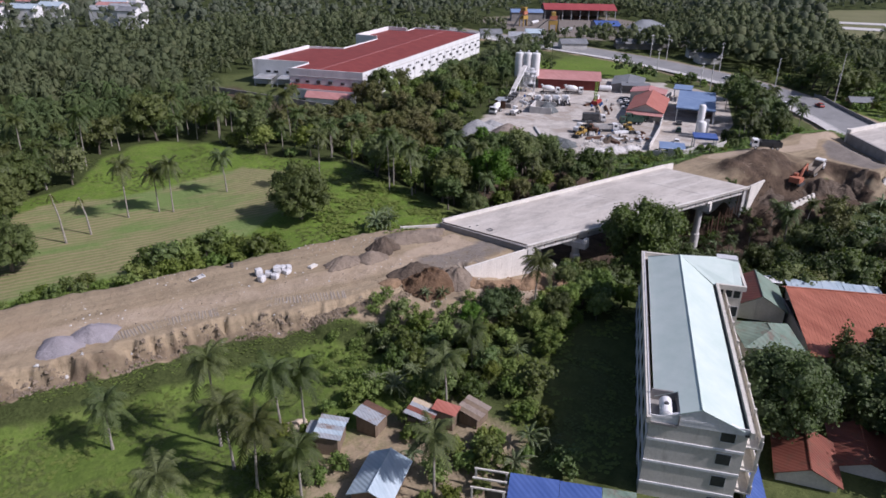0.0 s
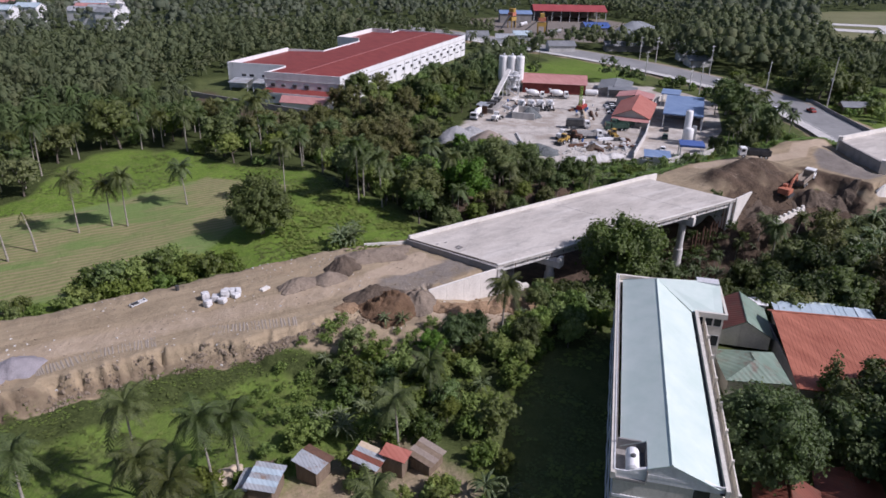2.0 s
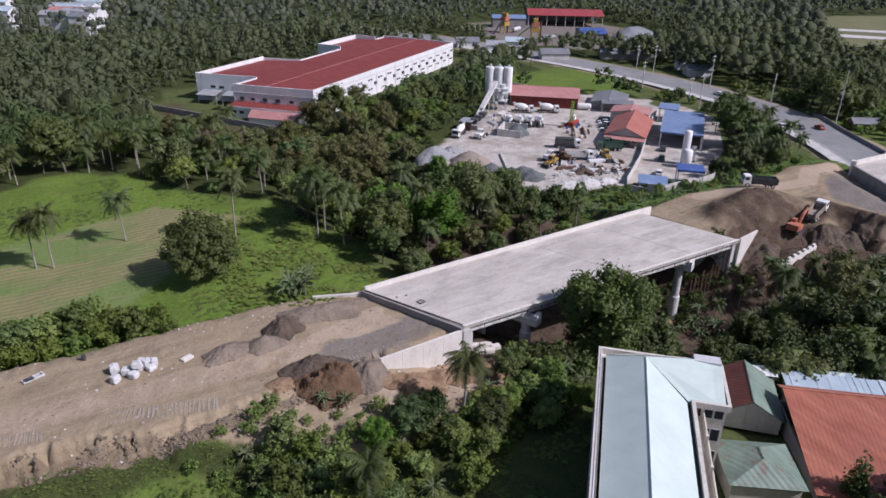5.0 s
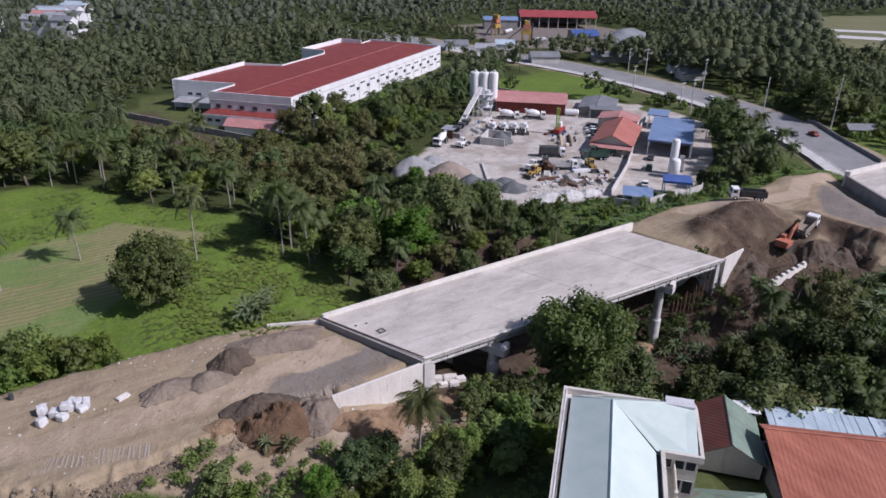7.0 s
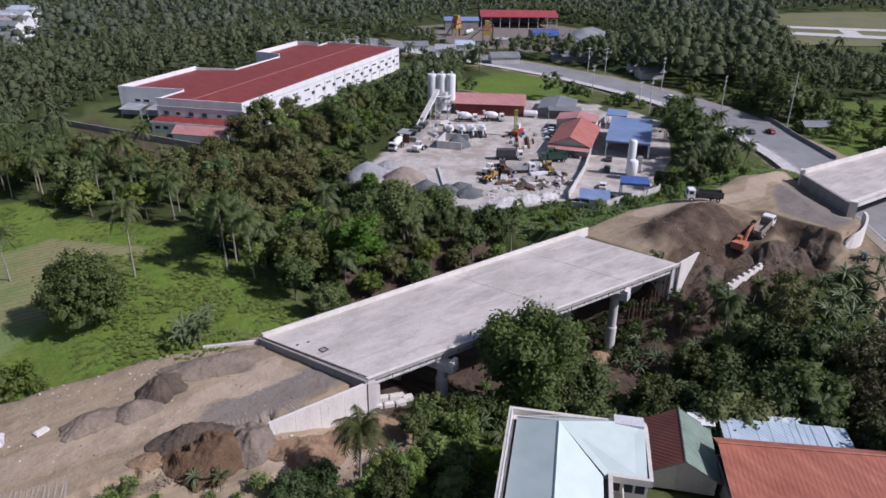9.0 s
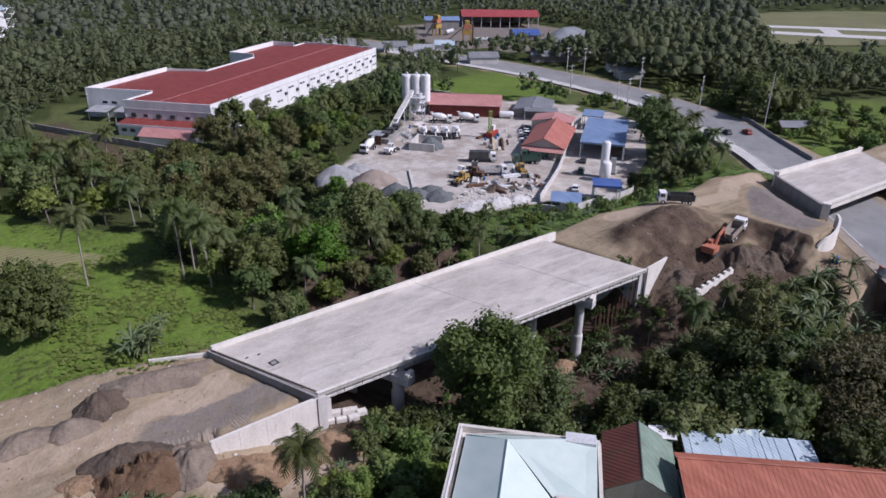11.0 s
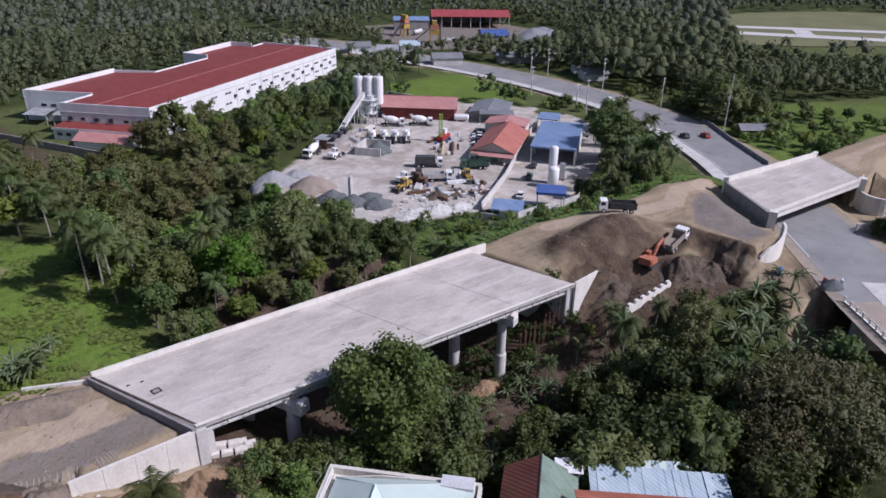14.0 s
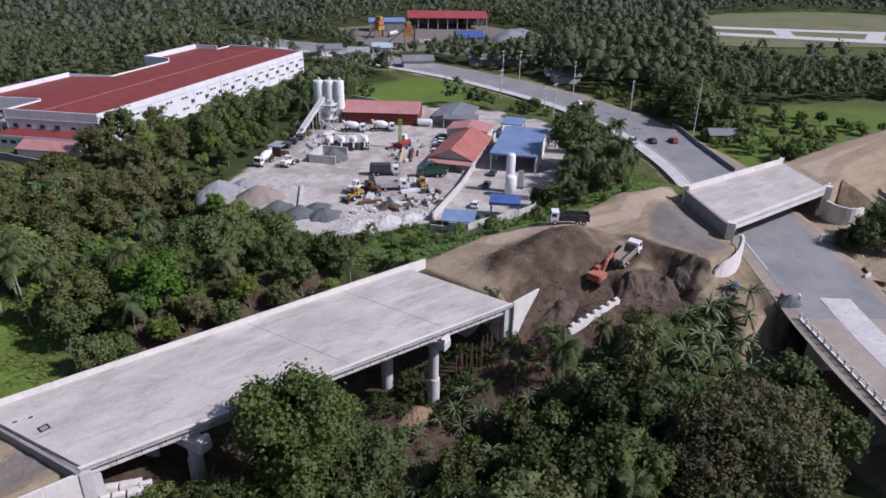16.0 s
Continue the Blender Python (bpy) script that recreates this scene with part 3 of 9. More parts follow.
    # ramp on which a lorry backs down to the pit
    u, v = 0.914 * (x - 178) + 0.407 * (y - 99.8), -0.407 * (x - 178) + 0.914 * (y - 99.8)
    bank = np.maximum(bank, 0.3 + 0.14 * np.clip(u, -5, 7) + 0.08 * rough - 0.8 * np.maximum(np.maximum(np.abs(u) - 5.2, np.abs(v) - 2.2), 0))
    z = np.maximum(z, bank)
    fan = -0.9 - 0.14 * (x - 187) - 0.4 * np.maximum(86.3 + 0.2 * np.maximum(x - 190, 0) - y, 0) + 0.15 * rough
    z = np.where((x > 182) & (x < 203) & (y > 76) & (y < 91), np.maximum(z, fan - 0.5 * np.maximum(187 - x, 0)), z)
    pit = 1 - ss(-3.0, 1.0, poly_dist(x, y, PIT))
    z = np.where(pit > 0, np.maximum(z + 0.9 * rough * pit, -3.4 + 0.9 * rough - 0.25 * np.maximum(92 - y, 0)) * pit + z * (1 - pit), z)
    # eastern fill with its slope
    d = poly_dist(x, y, FILL_EAST)
    top = 2.6 + 0.2 * vnoise(x, y, 8, 17) + 0.9 * ss(256, 300, x)
    east = top - np.where(y < 106, 0.52, 0.8) * np.maximum(d + 0.6 * rough, 0)
    z = np.maximum(z, np.where((x < 256) & (d > 0.2) & (y < 104), -20, east))
    # cut bank beyond the western bridge
    cut = np.clip(-9.5 + 0.75 * (y - 128), -12, -3.6) + 0.6 * rough - 0.9 * np.maximum(np.maximum(93 - x, x - 132), 0)
    z = np.where((y > 124) & (y < 156) & (x > 84) & (x < 142), np.maximum(z, cut - 0.4 * np.maximum(y - 148, 0)), z)
    # highway cutting
    d = seg_dist(x, y, HIGHWAY)
    road = 1 - ss(11.0, 13.5, d)
    over = (1 - ss(12, 20, seg_dist(x, y, STREAM))) * (y < 71)
    return z * (1 - road * (1 - over)) + (ROAD_Z - 0.12) * road * (1 - over)


def gz(x, y):
    return float(height(np.array([x]), np.array([y]))[0])


def cover(x, y):
    """Weights of bare earth, crushed stone, crop rows and leaf litter."""
    w, a = poly_dist(x, y, FILL_WEST), poly_dist(x, y, APRON)
    m, e = poly_dist(x, y, FILL_MID), poly_dist(x, y, FILL_EAST)
    hw = seg_dist(x, y, HIGHWAY)
    bare = np.maximum.reduce([np.where(y < 108, 1 - ss(0.7, 2.2, w + 0.9 * vnoise(x, y, 2.0, 73)), 1 - ss(-0.5, 1.5, w)), 1 - ss(-1, 2, a),
                              np.where(y < 108, 1 - ss(5, 8, m), 1 - ss(-0.5, 2, m)), 1 - ss(1, 5, e), (1 - ss(10, 15, e)) * (y < 104) * (x > 240), (1 - ss(12, 16, hw)) * 0.8,
                              (1 - ss(-3, 2, poly_dist(x, y, PLANT_PLOT))), (1 - ss(0, 8, np.hypot(x - 225, y - 78) - 20)), (1 - ss(14, 24, hw)) * (y < 100) * (y > 66), 0.62 * (1 - ss(-5, 2, poly_dist(x, y, VILLAGE)))])
    stone = np.maximum(1 - ss(-2.5, 1.5, poly_dist(x, y, YARD)), 1 - ss(-2, 0, poly_dist(x, y, STATION)))
    crop = 1 - ss(-5, 3, poly_dist(x, y, CROP) + 4 * vnoise(x, y, 18, 21))
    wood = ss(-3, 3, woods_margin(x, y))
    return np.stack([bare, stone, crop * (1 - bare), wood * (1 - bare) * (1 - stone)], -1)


PIT = [(146, 89), (146, 99.5), (150, 102.5), (158, 103.2), (165, 101.2), (170, 100.4), (174, 97.0), (183, 96.0), (185, 92), (184, 86), (170, 87)]
GRAVEL_PAD = [(187, 103), (188, 90), (196, 89.5), (203, 95.5), (212, 112), (206, 115), (197, 111)]
TRACK = [(160, 118), (165, 118), (176, 115.5), (188, 113.5), (194, 113), (202, 117.5), (213, 118)]
CUT_BANK = [(90, 118), (128, 118), (134, 128), (129, 141), (96, 141)]
RAVINE = [(80, 96), (72, 117), (84, 128), (140, 122), (146, 95), (150, 88), (120, 84), (90, 88)]


def soils(x, y):
    """Weights of dark soil (dug, or darkened for shade), trodden tan earth and grey gravel."""
    dark = 1 - ss(-1.5, 1.5, poly_dist(x, y, PIT))
    dark = np.maximum(dark, 0.74 * np.exp(-(((x - 163) / 17) ** 4 + ((y - 108.0 - 0.12 * (x - 162)) / 7.6) ** 4)))
    dark = np.maximum(dark, 0.75 * (1 - ss(0.2, 2.2, seg_dist(x, y, [(171, 101.5), (182, 101.8), (185, 99.5), (186.4, 94), (186.6, 88)]))))
    dark = np.maximum(dark, (0.62 + 0.2 * vnoise(x, y, 4, 83)) * (1 - ss(-2.5, 1.5, poly_dist(x, y, [(144, 96), (147, 108), (154, 114), (164, 115.5), (180, 112), (187, 105), (188, 92), (170, 90)]))))
    # ravine and cut bank: brown soil, weighted darker to stand for shade
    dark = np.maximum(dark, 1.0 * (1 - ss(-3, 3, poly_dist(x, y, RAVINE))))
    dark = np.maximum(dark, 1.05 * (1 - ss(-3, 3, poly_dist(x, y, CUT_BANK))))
    dark = np.maximum(dark, 0.6 * (1 - ss(-4, 2, poly_dist(x, y, SLOPE))))
    dark = np.maximum(dark, 0.5 * (1 - ss(-2, 3, poly_dist(x, y, [(182, 80), (187, 87), (202, 91), (207, 89), (200, 78), (190, 76)]))))
    # slope at the river bridge end, darkened in place of the shaded void
    dark = np.maximum(dark, 0.85 * (1 - ss(-2, 2, poly_dist(x, y, [(176, 56), (184, 72), (192, 77), (198, 72), (200, 62), (188, 50)]))))
    w = poly_dist(x, y, FILL_WEST)
    # eroded bank: browner earth, with the shade of its rills painted in
    dark = np.maximum(dark, np.where((y < 104) & (x < 50), 0.5 * ss(-1.2, 0.2, w) * (1 - ss(1.5, 3.2, w)), 0))
    tan = np.maximum(1 - ss(1.2, 3.5, seg_dist(x, y, TRACK)), 1 - ss(0.5, 2.6, seg_dist(x, y, [(58, 106.6), (64, 108.2), (70, 110.5)])), 1 - ss(0.5, 2.6, seg_dist(x, y, [(63, 107.4), (72, 108.0)])))
    tan = np.maximum(tan, 0.7 * (1 - ss(-3, 3, poly_dist(x, y, [(62, 88), (60, 94), (66, 96.5), (80, 96.5), (84, 92), (76, 87)]))))
    tan = np.maximum(tan, 0.55 * (1 - ss(1, 6, seg_dist(x, y, [(-30, 109), (8, 108), (40, 105), (56, 105)]))))
    tan = np.maximum(tan, 1.05 * (1 - ss(-1.5, 1.5, poly_dist(x, y, [(58, 107.6), (64, 110.2), (70.5, 110.4), (72.6, 105.4), (67.5, 105.0), (63, 104.6)]))))
    tan = np.maximum(tan, (x > 235) * (1 - ss(-6, -2, poly_dist(x, y, FILL_EAST))))
    lush = np.maximum(np.maximum.reduce([1 - ss(-2, 6, poly_dist(x, y, FIELD)), 0.9 * (1 - ss(-2, 6, poly_dist(x, y, GREEN))), 0.7 * (1 - ss(-2, 8, poly_dist(x, y, [(256, 114), (284, 158), (330, 166), (400, 114)])))]), 0.7 * (1 - ss(-2, 6, poly_dist(x, y, MEADOW))))
    grey = np.maximum(np.maximum(0.72 * (1 - ss(-2, 1.5, poly_dist(x, y, GRAVEL_PAD))), 1 - ss(-2, 1.5, poly_dist(x, y, PLANT_PLOT))), 0.62 * (1 - ss(2, 6, seg_dist(x, y, [(60, 102), (74, 103)]))))
    return np.stack([dark, tan, grey, lush], -1)


SHADE_LAWN = [(44, 54), (60, 74), (74, 80), (82, 74), (58, 48), (50, 46)]
VILLAGE = [(10, 50), (20, 72), (46, 76), (52, 58), (44, 44), (20, 44)]
SCHOOL = [(50, 42), (87, 79), (128, 60), (128, 40), (90, 25), (66, 28)]
CLEAR = [FIELD, FILL_WEST, APRON, FILL_MID, FILL_EAST, YARD, STATION, GREEN, PLANT_PLOT, WORKS_PLOT, SLOPE, MEADOW, SHADE_LAWN, VILLAGE, SCHOOL,
         [(276, 184), (282, 224), (308, 208), (300, 184)], [(256, 114), (268, 140), (284, 158), (330, 166), (385, 148), (400, 114), (300, 112)],
         [(392, 222), (421, 204), (464, 178), (560, 130), (760, 190), (670, 330), (600, 352), (553, 346), (500, 312), (425, 252)], [(205, 62), (232, 100), (262, 86), (236, 56)],
         [(240, 84), (252, 98), (300, 106), (460, 106), (460, 74), (300, 84)], [(203, 116), (210, 125), (226, 134), (240, 128), (240, 112)], [(232, 200), (262, 194), (270, 250), (262, 264), (246, 222)], CUT_OPEN, [(70, 118), (137, 118), (144, 94), (79, 94)], [(76, 116), (90, 117), (88, 150), (76, 160)], [(134, 118), (138, 147), (164, 142), (188, 134), (202, 124)], [(140, 92), (180, 90), (203, 84), (206, 96), (190, 124), (140, 122)]]


def woods_margin(x, y):
    """How far a place lies inside the woods; negative in the open."""
    d = seg_dist(x, y, HIGHWAY) - np.where((y > 100) & (y < 300), 23, 17)
    for plan in CLEAR:
        d = np.minimum(d, poly_dist(x, y, plan))
    return d


def axis(lo, hi, step, far_lo, far_hi):
    core = list(np.arange(lo, hi + step / 2, step))
    out, s, v = [], step, hi
    while v < far_hi:
        s *= 1.16
        v += s
        out.append(v)
    back, s, v = [], step, lo
    while v > far_lo:
        s *= 1.16
        v -= s
        back.append(v)
    return np.array(back[::-1] + core + out)


def build_ground():
    xs, ys = axis(-20, 256, 0.9, -4200, 4600), axis(40, 180, 0.95, -4200, 4600)
    xs = np.sort(np.concatenate([xs[(xs < -14) | (xs > 66)], np.arange(-14, 66.1, 0.36)]))
    ys = np.sort(np.concatenate([ys[(ys < 86) | (ys > 106)], np.arange(86, 106.1, 0.38)]))
    X, Y = np.meshgrid(xs, ys)
    Z = height(X, Y)
    me = bpy.data.meshes.new("ground")
    ny, nx = X.shape
    me.vertices.add(nx * ny)
    me.vertices.foreach_set("co", np.stack([X, Y, Z], -1).astype(np.float32).ravel())
    i = (np.arange(ny - 1)[:, None] * nx + np.arange(nx - 1)[None, :]).ravel()
    q = np.stack([i, i + 1, i + nx + 1, i + nx], -1).astype(np.int32)
    me.loops.add(q.size)
    me.loops.foreach_set("vertex_index", q.ravel())
    me.polygons.add(len(q))
    me.polygons.foreach_set("loop_start", np.arange(0, q.size, 4, dtype=np.int32))
    me.update(calc_edges=True)
    me.polygons.foreach_set("use_smooth", [True] * len(q))
    at = me.color_attributes.new("cover", "FLOAT_COLOR", "POINT")
    at.data.foreach_set("color", cover(X, Y).astype(np.float32).ravel())
    at = me.color_attributes.new("soil", "FLOAT_COLOR", "POINT")
    at.data.foreach_set("color", soils(X, Y).astype(np.float32).ravel())
    return solid("ground", me, "ground", "grass, bare earth and crop land around the road works", "ground", kind="structure")


build_ground()


# ---- highway ----
def along(pts, step):
    """Evenly spaced places on a smooth line through pts, with their headings."""
    out = []
    for i in range(len(pts) - 1):
        p = [np.array(pts[max(0, min(len(pts) - 1, i + k))], float) for k in (-1, 0, 1, 2)]
        n = max(2, int(np.hypot(*(p[2] - p[1])) / step))
        for t in np.arange(n) / n:
            out.append(0.5 * (2 * p[1] + (p[2] - p[0]) * t + (2 * p[0] - 5 * p[1] + 4 * p[2] - p[3]) * t * t + (3 * p[1] - p[0] - 3 * p[2] + p[3]) * t ** 3))
    out.append(np.array(pts[-1], float))
    out = np.array(out)
    d = np.gradient(out, axis=0)
    return out, d / np.hypot(d[:, 0], d[:, 1])[:, None]


def ribbon(line, head, lo, hi, z, thick=0.1, skip=None):
    """A strip that runs beside a line, between two offsets to its right."""
    side = np.stack([head[:, 1], -head[:, 0]], -1)
    s = Shape()
    for i in range(len(line) - 1):
        if skip and skip(i):
            continue
        a, b = line[i] + side[i] * lo, line[i] + side[i] * hi
        c, d = line[i + 1] + side[i + 1] * hi, line[i + 1] + side[i + 1] * lo
        s.prism([tuple(a), tuple(b), tuple(c), tuple(d)], z - thick, z)
    return s


road_line, road_head = along(HIGHWAY, 3.0)
solid("road", ribbon(road_line, road_head, -8.5, 8.5, ROAD_Z), "asphalt", "grey concrete highway with worn lane markings", "road", kind="structure")
solid("road_shoulder", ribbon(road_line, road_head, -12.6, -8.5, ROAD_Z - 0.03, 0.1, lambda i: road_line[i][1] < 112), "concrete", "pale concrete shoulder beside the highway", "road", kind="structure")
solid("road_shoulder", ribbon(road_line, road_head, -11.0, -8.5, ROAD_Z - 0.03, 0.1, lambda i: road_line[i][1] >= 112), "verge", "dusty trodden shoulder beside the highway", "road", kind="structure")
solid("road_shoulder", ribbon(road_line, road_head, 8.5, 10.5, ROAD_Z - 0.03), "verge", "dusty trodden shoulder beside the highway", "road", kind="structure")
solid("new_pavement", ribbon(road_line, road_head, -2.4, 3.2, ROAD_Z + 0.062, 0.06, lambda i: road_line[i][1] > 70), "concrete", "freshly poured pale concrete lane beside the old bridge", "road", kind="structure")
for off in (-8.1, 8.0):
    solid("edge_line", ribbon(road_line, road_head, off, off + 0.2, ROAD_Z + 0.012, 0.008, lambda i: road_line[i][1] < 78), "line" if off < 0 else "faded_line", "worn white edge line on the highway", "road marking", kind="structure")
solid("centre_line", ribbon(road_line, road_head, -0.1, 0.1, ROAD_Z + 0.012, 0.008, lambda i: i % 3 == 2), "faded_line", "faded centre line of the highway", "road marking", kind="structure")


# ---- bridges ----
def deck_z(x):
    return 2.0 + (x - 75) * 0.0235


def lerp2(a, b, t):
    return (a[0] + (b[0] - a[0]) * t, a[1] + (b[1] - a[1]) * t)


def bridge_west():
    nl, nr, fr, fl = (70.7, 116.0), (79.2, 97.0), (143.8, 95.1), (136.9, 116.0)
    root = thing("bridge", pose(0, 0, 0), "unfinished concrete girder bridge with bare grey deck", "bridge", "bridges of the new road")
    # the deck in pours, told apart by their joints
    cuts = [0, 0.545, 0.80, 1.0]
    for a, b in zip(cuts[:-1], cuts[1:]):
        g = 0.0002
        p = [lerp2(nl, fl, a + g), lerp2(nr, fr, a + g), lerp2(nr, fr, b - g), lerp2(nl, fl, b - g)]
        zs = [deck_z(q[0]) for q in p]
        part("deck_slab", Shape().prism(p, [z - 0.28 for z in zs], zs), "deck", root)
    for a in cuts[1:-1]:
        p = [lerp2(nl, fl, a - 0.0009), lerp2((nr[0], nr[1] + 0.5), (fr[0], fr[1] + 0.5), a - 0.0009), lerp2((nr[0], nr[1] + 0.5), (fr[0], fr[1] + 0.5), a + 0.0009), lerp2(nl, fl, a + 0.0009)]
        part("joint", Shape().prism(p, [deck_z(q[0]) - 0.02 for q in p], [deck_z(q[0]) + 0.006 for q in p]), "grey_block", root, "dark seam between two pours")
    under = [lerp2(nl, fl, 0.001), lerp2(nr, fr, 0.001), lerp2(nr, fr, 0.999), lerp2(nl, fl, 0.999)]
    # kerb on the near side, parapet on the far side
    k = [nr, fr, (fr[0] - 0.15, fr[1] + 0.45), (nr[0] - 0.15, nr[1] + 0.45)]
    zs = [deck_z(q[0]) for q in k]
    part("kerb", Shape().prism(k, [z - 0.42 for z in zs], [z + 0.16 for z in zs]), "white_concrete", root, "pale kerb along the deck edge")
    k = [(nl[0] + 0.15, nl[1] - 0.38), (fl[0] + 0.15, fl[1] - 0.38), fl, nl]
    zs = [deck_z(q[0]) for q in k]
    part("parapet", Shape().prism(k, [z - 0.4 for z in zs], [z + 0.78 for z in zs]), "white_concrete", root, "pale concrete parapet")
    for i in range(8):
        t = 0.045 + i * 0.13
        a, b = lerp2(nr, nl, t), lerp2(fr, fl, t)
        for w, z0, z1 in ((0.5, -1.75, -1.5), (0.22, -1.5, -0.45), (0.8, -0.45, -0.29)):
            p = [(a[0] + 0.6, a[1] - w / 2), (b[0] - 0.6, b[1] - w / 2), (b[0] - 0.6, b[1] + w / 2), (a[0] + 0.6, a[1] + w / 2)]
            zs = [deck_z(q[0]) for q in p]
            if z0 == -1.75:
                s = Shape()
            s.prism(p, [z + z0 for z in zs], [z + z1 for z in zs])
        part("girder", s, "concrete", root)
    # piers: cap beam across, round columns thicker below
    for px in (92.3, 129.8):
        pier = part("pier", Shape().box(0, 0, 0, 0.1, 0.1, 0.1), "concrete", root)
        skew = math.degrees(math.atan2(nl[1] - nr[1], nl[0] - nr[0]))
        c = (px - 4.0, 105.3)
        top = deck_z(c[0]) - 1.78
        d = Vector((math.cos(radians(skew)), math.sin(radians(skew))))
        s = Shape().box(c[0], c[1], top - 1.25, 22.6, 1.9, 1.25, skew)
        pier.data = s.mesh("cap_beam")
        pier.data.materials.append(M["concrete"])
        pier.name = "cap_beam"
        part("seat_block", Shape().box(c[0] - d.x * 10.9, c[1] - d.y * 10.9, top + 0.004, 0.7, 1.7, 0.75, skew), "white_concrete", pier)
        for off in (-8.9, 0, 8.9):
            x, y = c[0] + d.x * off, c[1] + d.y * off
            g = gz(x, y) - 1.5
            split = min(top - 3.2, g + 6.5)
            part("column", Shape().tube([(x, y, split), (x, y, top - 1.25)], 0.78, 20), "concrete", pier, smooth=False)
            part("column_foot", Shape().tube([(x, y, g), (x, y, split + 0.02), (x, y, split + 0.25)], [0.98, 0.98, 0.86], 20), "concrete", pier)
    # western abutment and retaining wall
    z0 = deck_z(75)
    a, b = (nl[0] - 0.55, nl[1]), (nr[0] - 0.55, nr[1])
    part("end_wall", Shape().prism([a, b, (b[0] + 0.5, b[1]), (a[0] + 0.5, a[1])], -5, [z0 - 0.05, z0, z0, z0 - 0.05]), "grey_block", root, "dark bare concrete end wall")
    a, b = (nl[0] + 0.9, nl[1] - 0.5), (nr[0] + 0.9, nr[1] + 0.5)
    part("abutment", Shape().prism([a, b, (b[0] + 1.2, b[1]), (a[0] + 1.2, a[1])], -8, z0 - 1.8), "concrete", root)
    s = Shape()
    for i in range(4):
        x0, x1 = 64.4 + i * 3.65, 64.4 + (i + 1) * 3.65 - 0.03
        t0, t1 = 1.0 + i * 0.14, 1.0 + (i + 1) * 0.14
        part("wall_panel", Shape().prism([(x0, 96.9), (x1, 96.9), (x1, 97.35), (x0, 97.35)], -6, [t0, t1, t1, t0]), "white_concrete", root, "pale retaining wall panel")
    part("corner_post", Shape().prism([(79.0, 96.7), (80.3, 96.7), (80.3, 97.9), (79.0, 97.9)], -6, z0 - 0.45), "concrete", root)
    # eastern abutment with its wing plate
    z1 = deck_z(141)
    a, b = (fl[0] + 0.3, fl[1] - 0.3), (fr[0] + 0.1, fr[1] + 0.5)
    part("abutment", Shape().prism([a, b, (b[0] - 1.4, b[1]), (a[0] - 1.4, a[1])], -8, z1 - 0.35), "concrete", root)
    wing = Shape()
    xs = [(143.9, z1 + 0.35), (150.2, z1 + 0.55), (146.8, 0.0), (145.2, -2.6), (143.9, -2.9)]
    v = [(x, 95.0 + (x - 144) * 0.12, z) for x, z in xs] + [(x, 95.42 + (x - 144) * 0.12, z) for x, z in xs]
    n = len(xs)
    wing.add(v, [tuple(range(n)), tuple(range(2 * n - 1, n - 1, -1))] + [(i + n, (i + 1) % n + n, (i + 1) % n, i) for i in range(n)])
    part("wing_wall", wing, "white_concrete", root, "pale triangular wing wall")
    part("wing_wall", Shape().prism([(136.9, 115.9), (141.5, 116.6), (141.5, 117.0), (136.9, 116.3)], -3, [z1 + 0.5, z1 + 0.1, z1 + 0.1, z1 + 0.5]), "white_concrete", root, "pale wing wall")
    for x, y in ((74.45, 110.9), (76.2, 110.7)):
        part("deck_drain", Shape().box(x, y, deck_z(x) - 0.02, 0.5, 0.35, 0.026, 12), "dark", root, "dark drain opening in the deck")
    x, y = 77.2, 107.45
    hatch = Shape()
    for u, v, a, b in ((0, 0.5, 1.25, 0.2), (0, -0.5, 1.25, 0.2), (-0.53, 0, 0.2, 0.8), (0.53, 0, 0.2, 0.8)):
        hatch.box(u, v, 0, a, b, 0.05)
    part("deck_hatch", hatch, "dark", root, "dark frame round an opening in the deck", at=pose(x, y, deck_z(x) - 0.02, 0, 0, 12))
    part("hatch_cover", Shape().box(0, 0, 0, 0.86, 0.8, 0.03), "grey_block", root, "grey plate inside the deck opening", at=pose(x, y, deck_z(x) - 0.018, 0, 0, 12))
    # tarred upstand along the western deck end
    a, b = (nl[0] - 0.05, nl[1] - 0.4), (nr[0] - 0.05, nr[1] + 0.5)
    part("end_strip", Shape().prism([a, b, (b[0] + 0.32, b[1]), (a[0] + 0.32, a[1])], z0 - 0.5, [z0 + 0.1, z0 + 0.19, z0 + 0.19, z0 + 0.1]), "tarred", root, "dark stained timber strip at the deck end")
    # forms and bolts left hanging under the near edge
    for i in range(21):
        q = lerp2(nr, fr, 0.06 + i * 0.044)
        part("hanger", Shape().box(q[0], q[1] - 0.07, deck_z(q[0]) - 0.85 - 0.25 * (i % 3 == 0), 0.1, 0.1, 0.45 + 0.25 * (i % 3 == 0)), "rust", root)
    return root


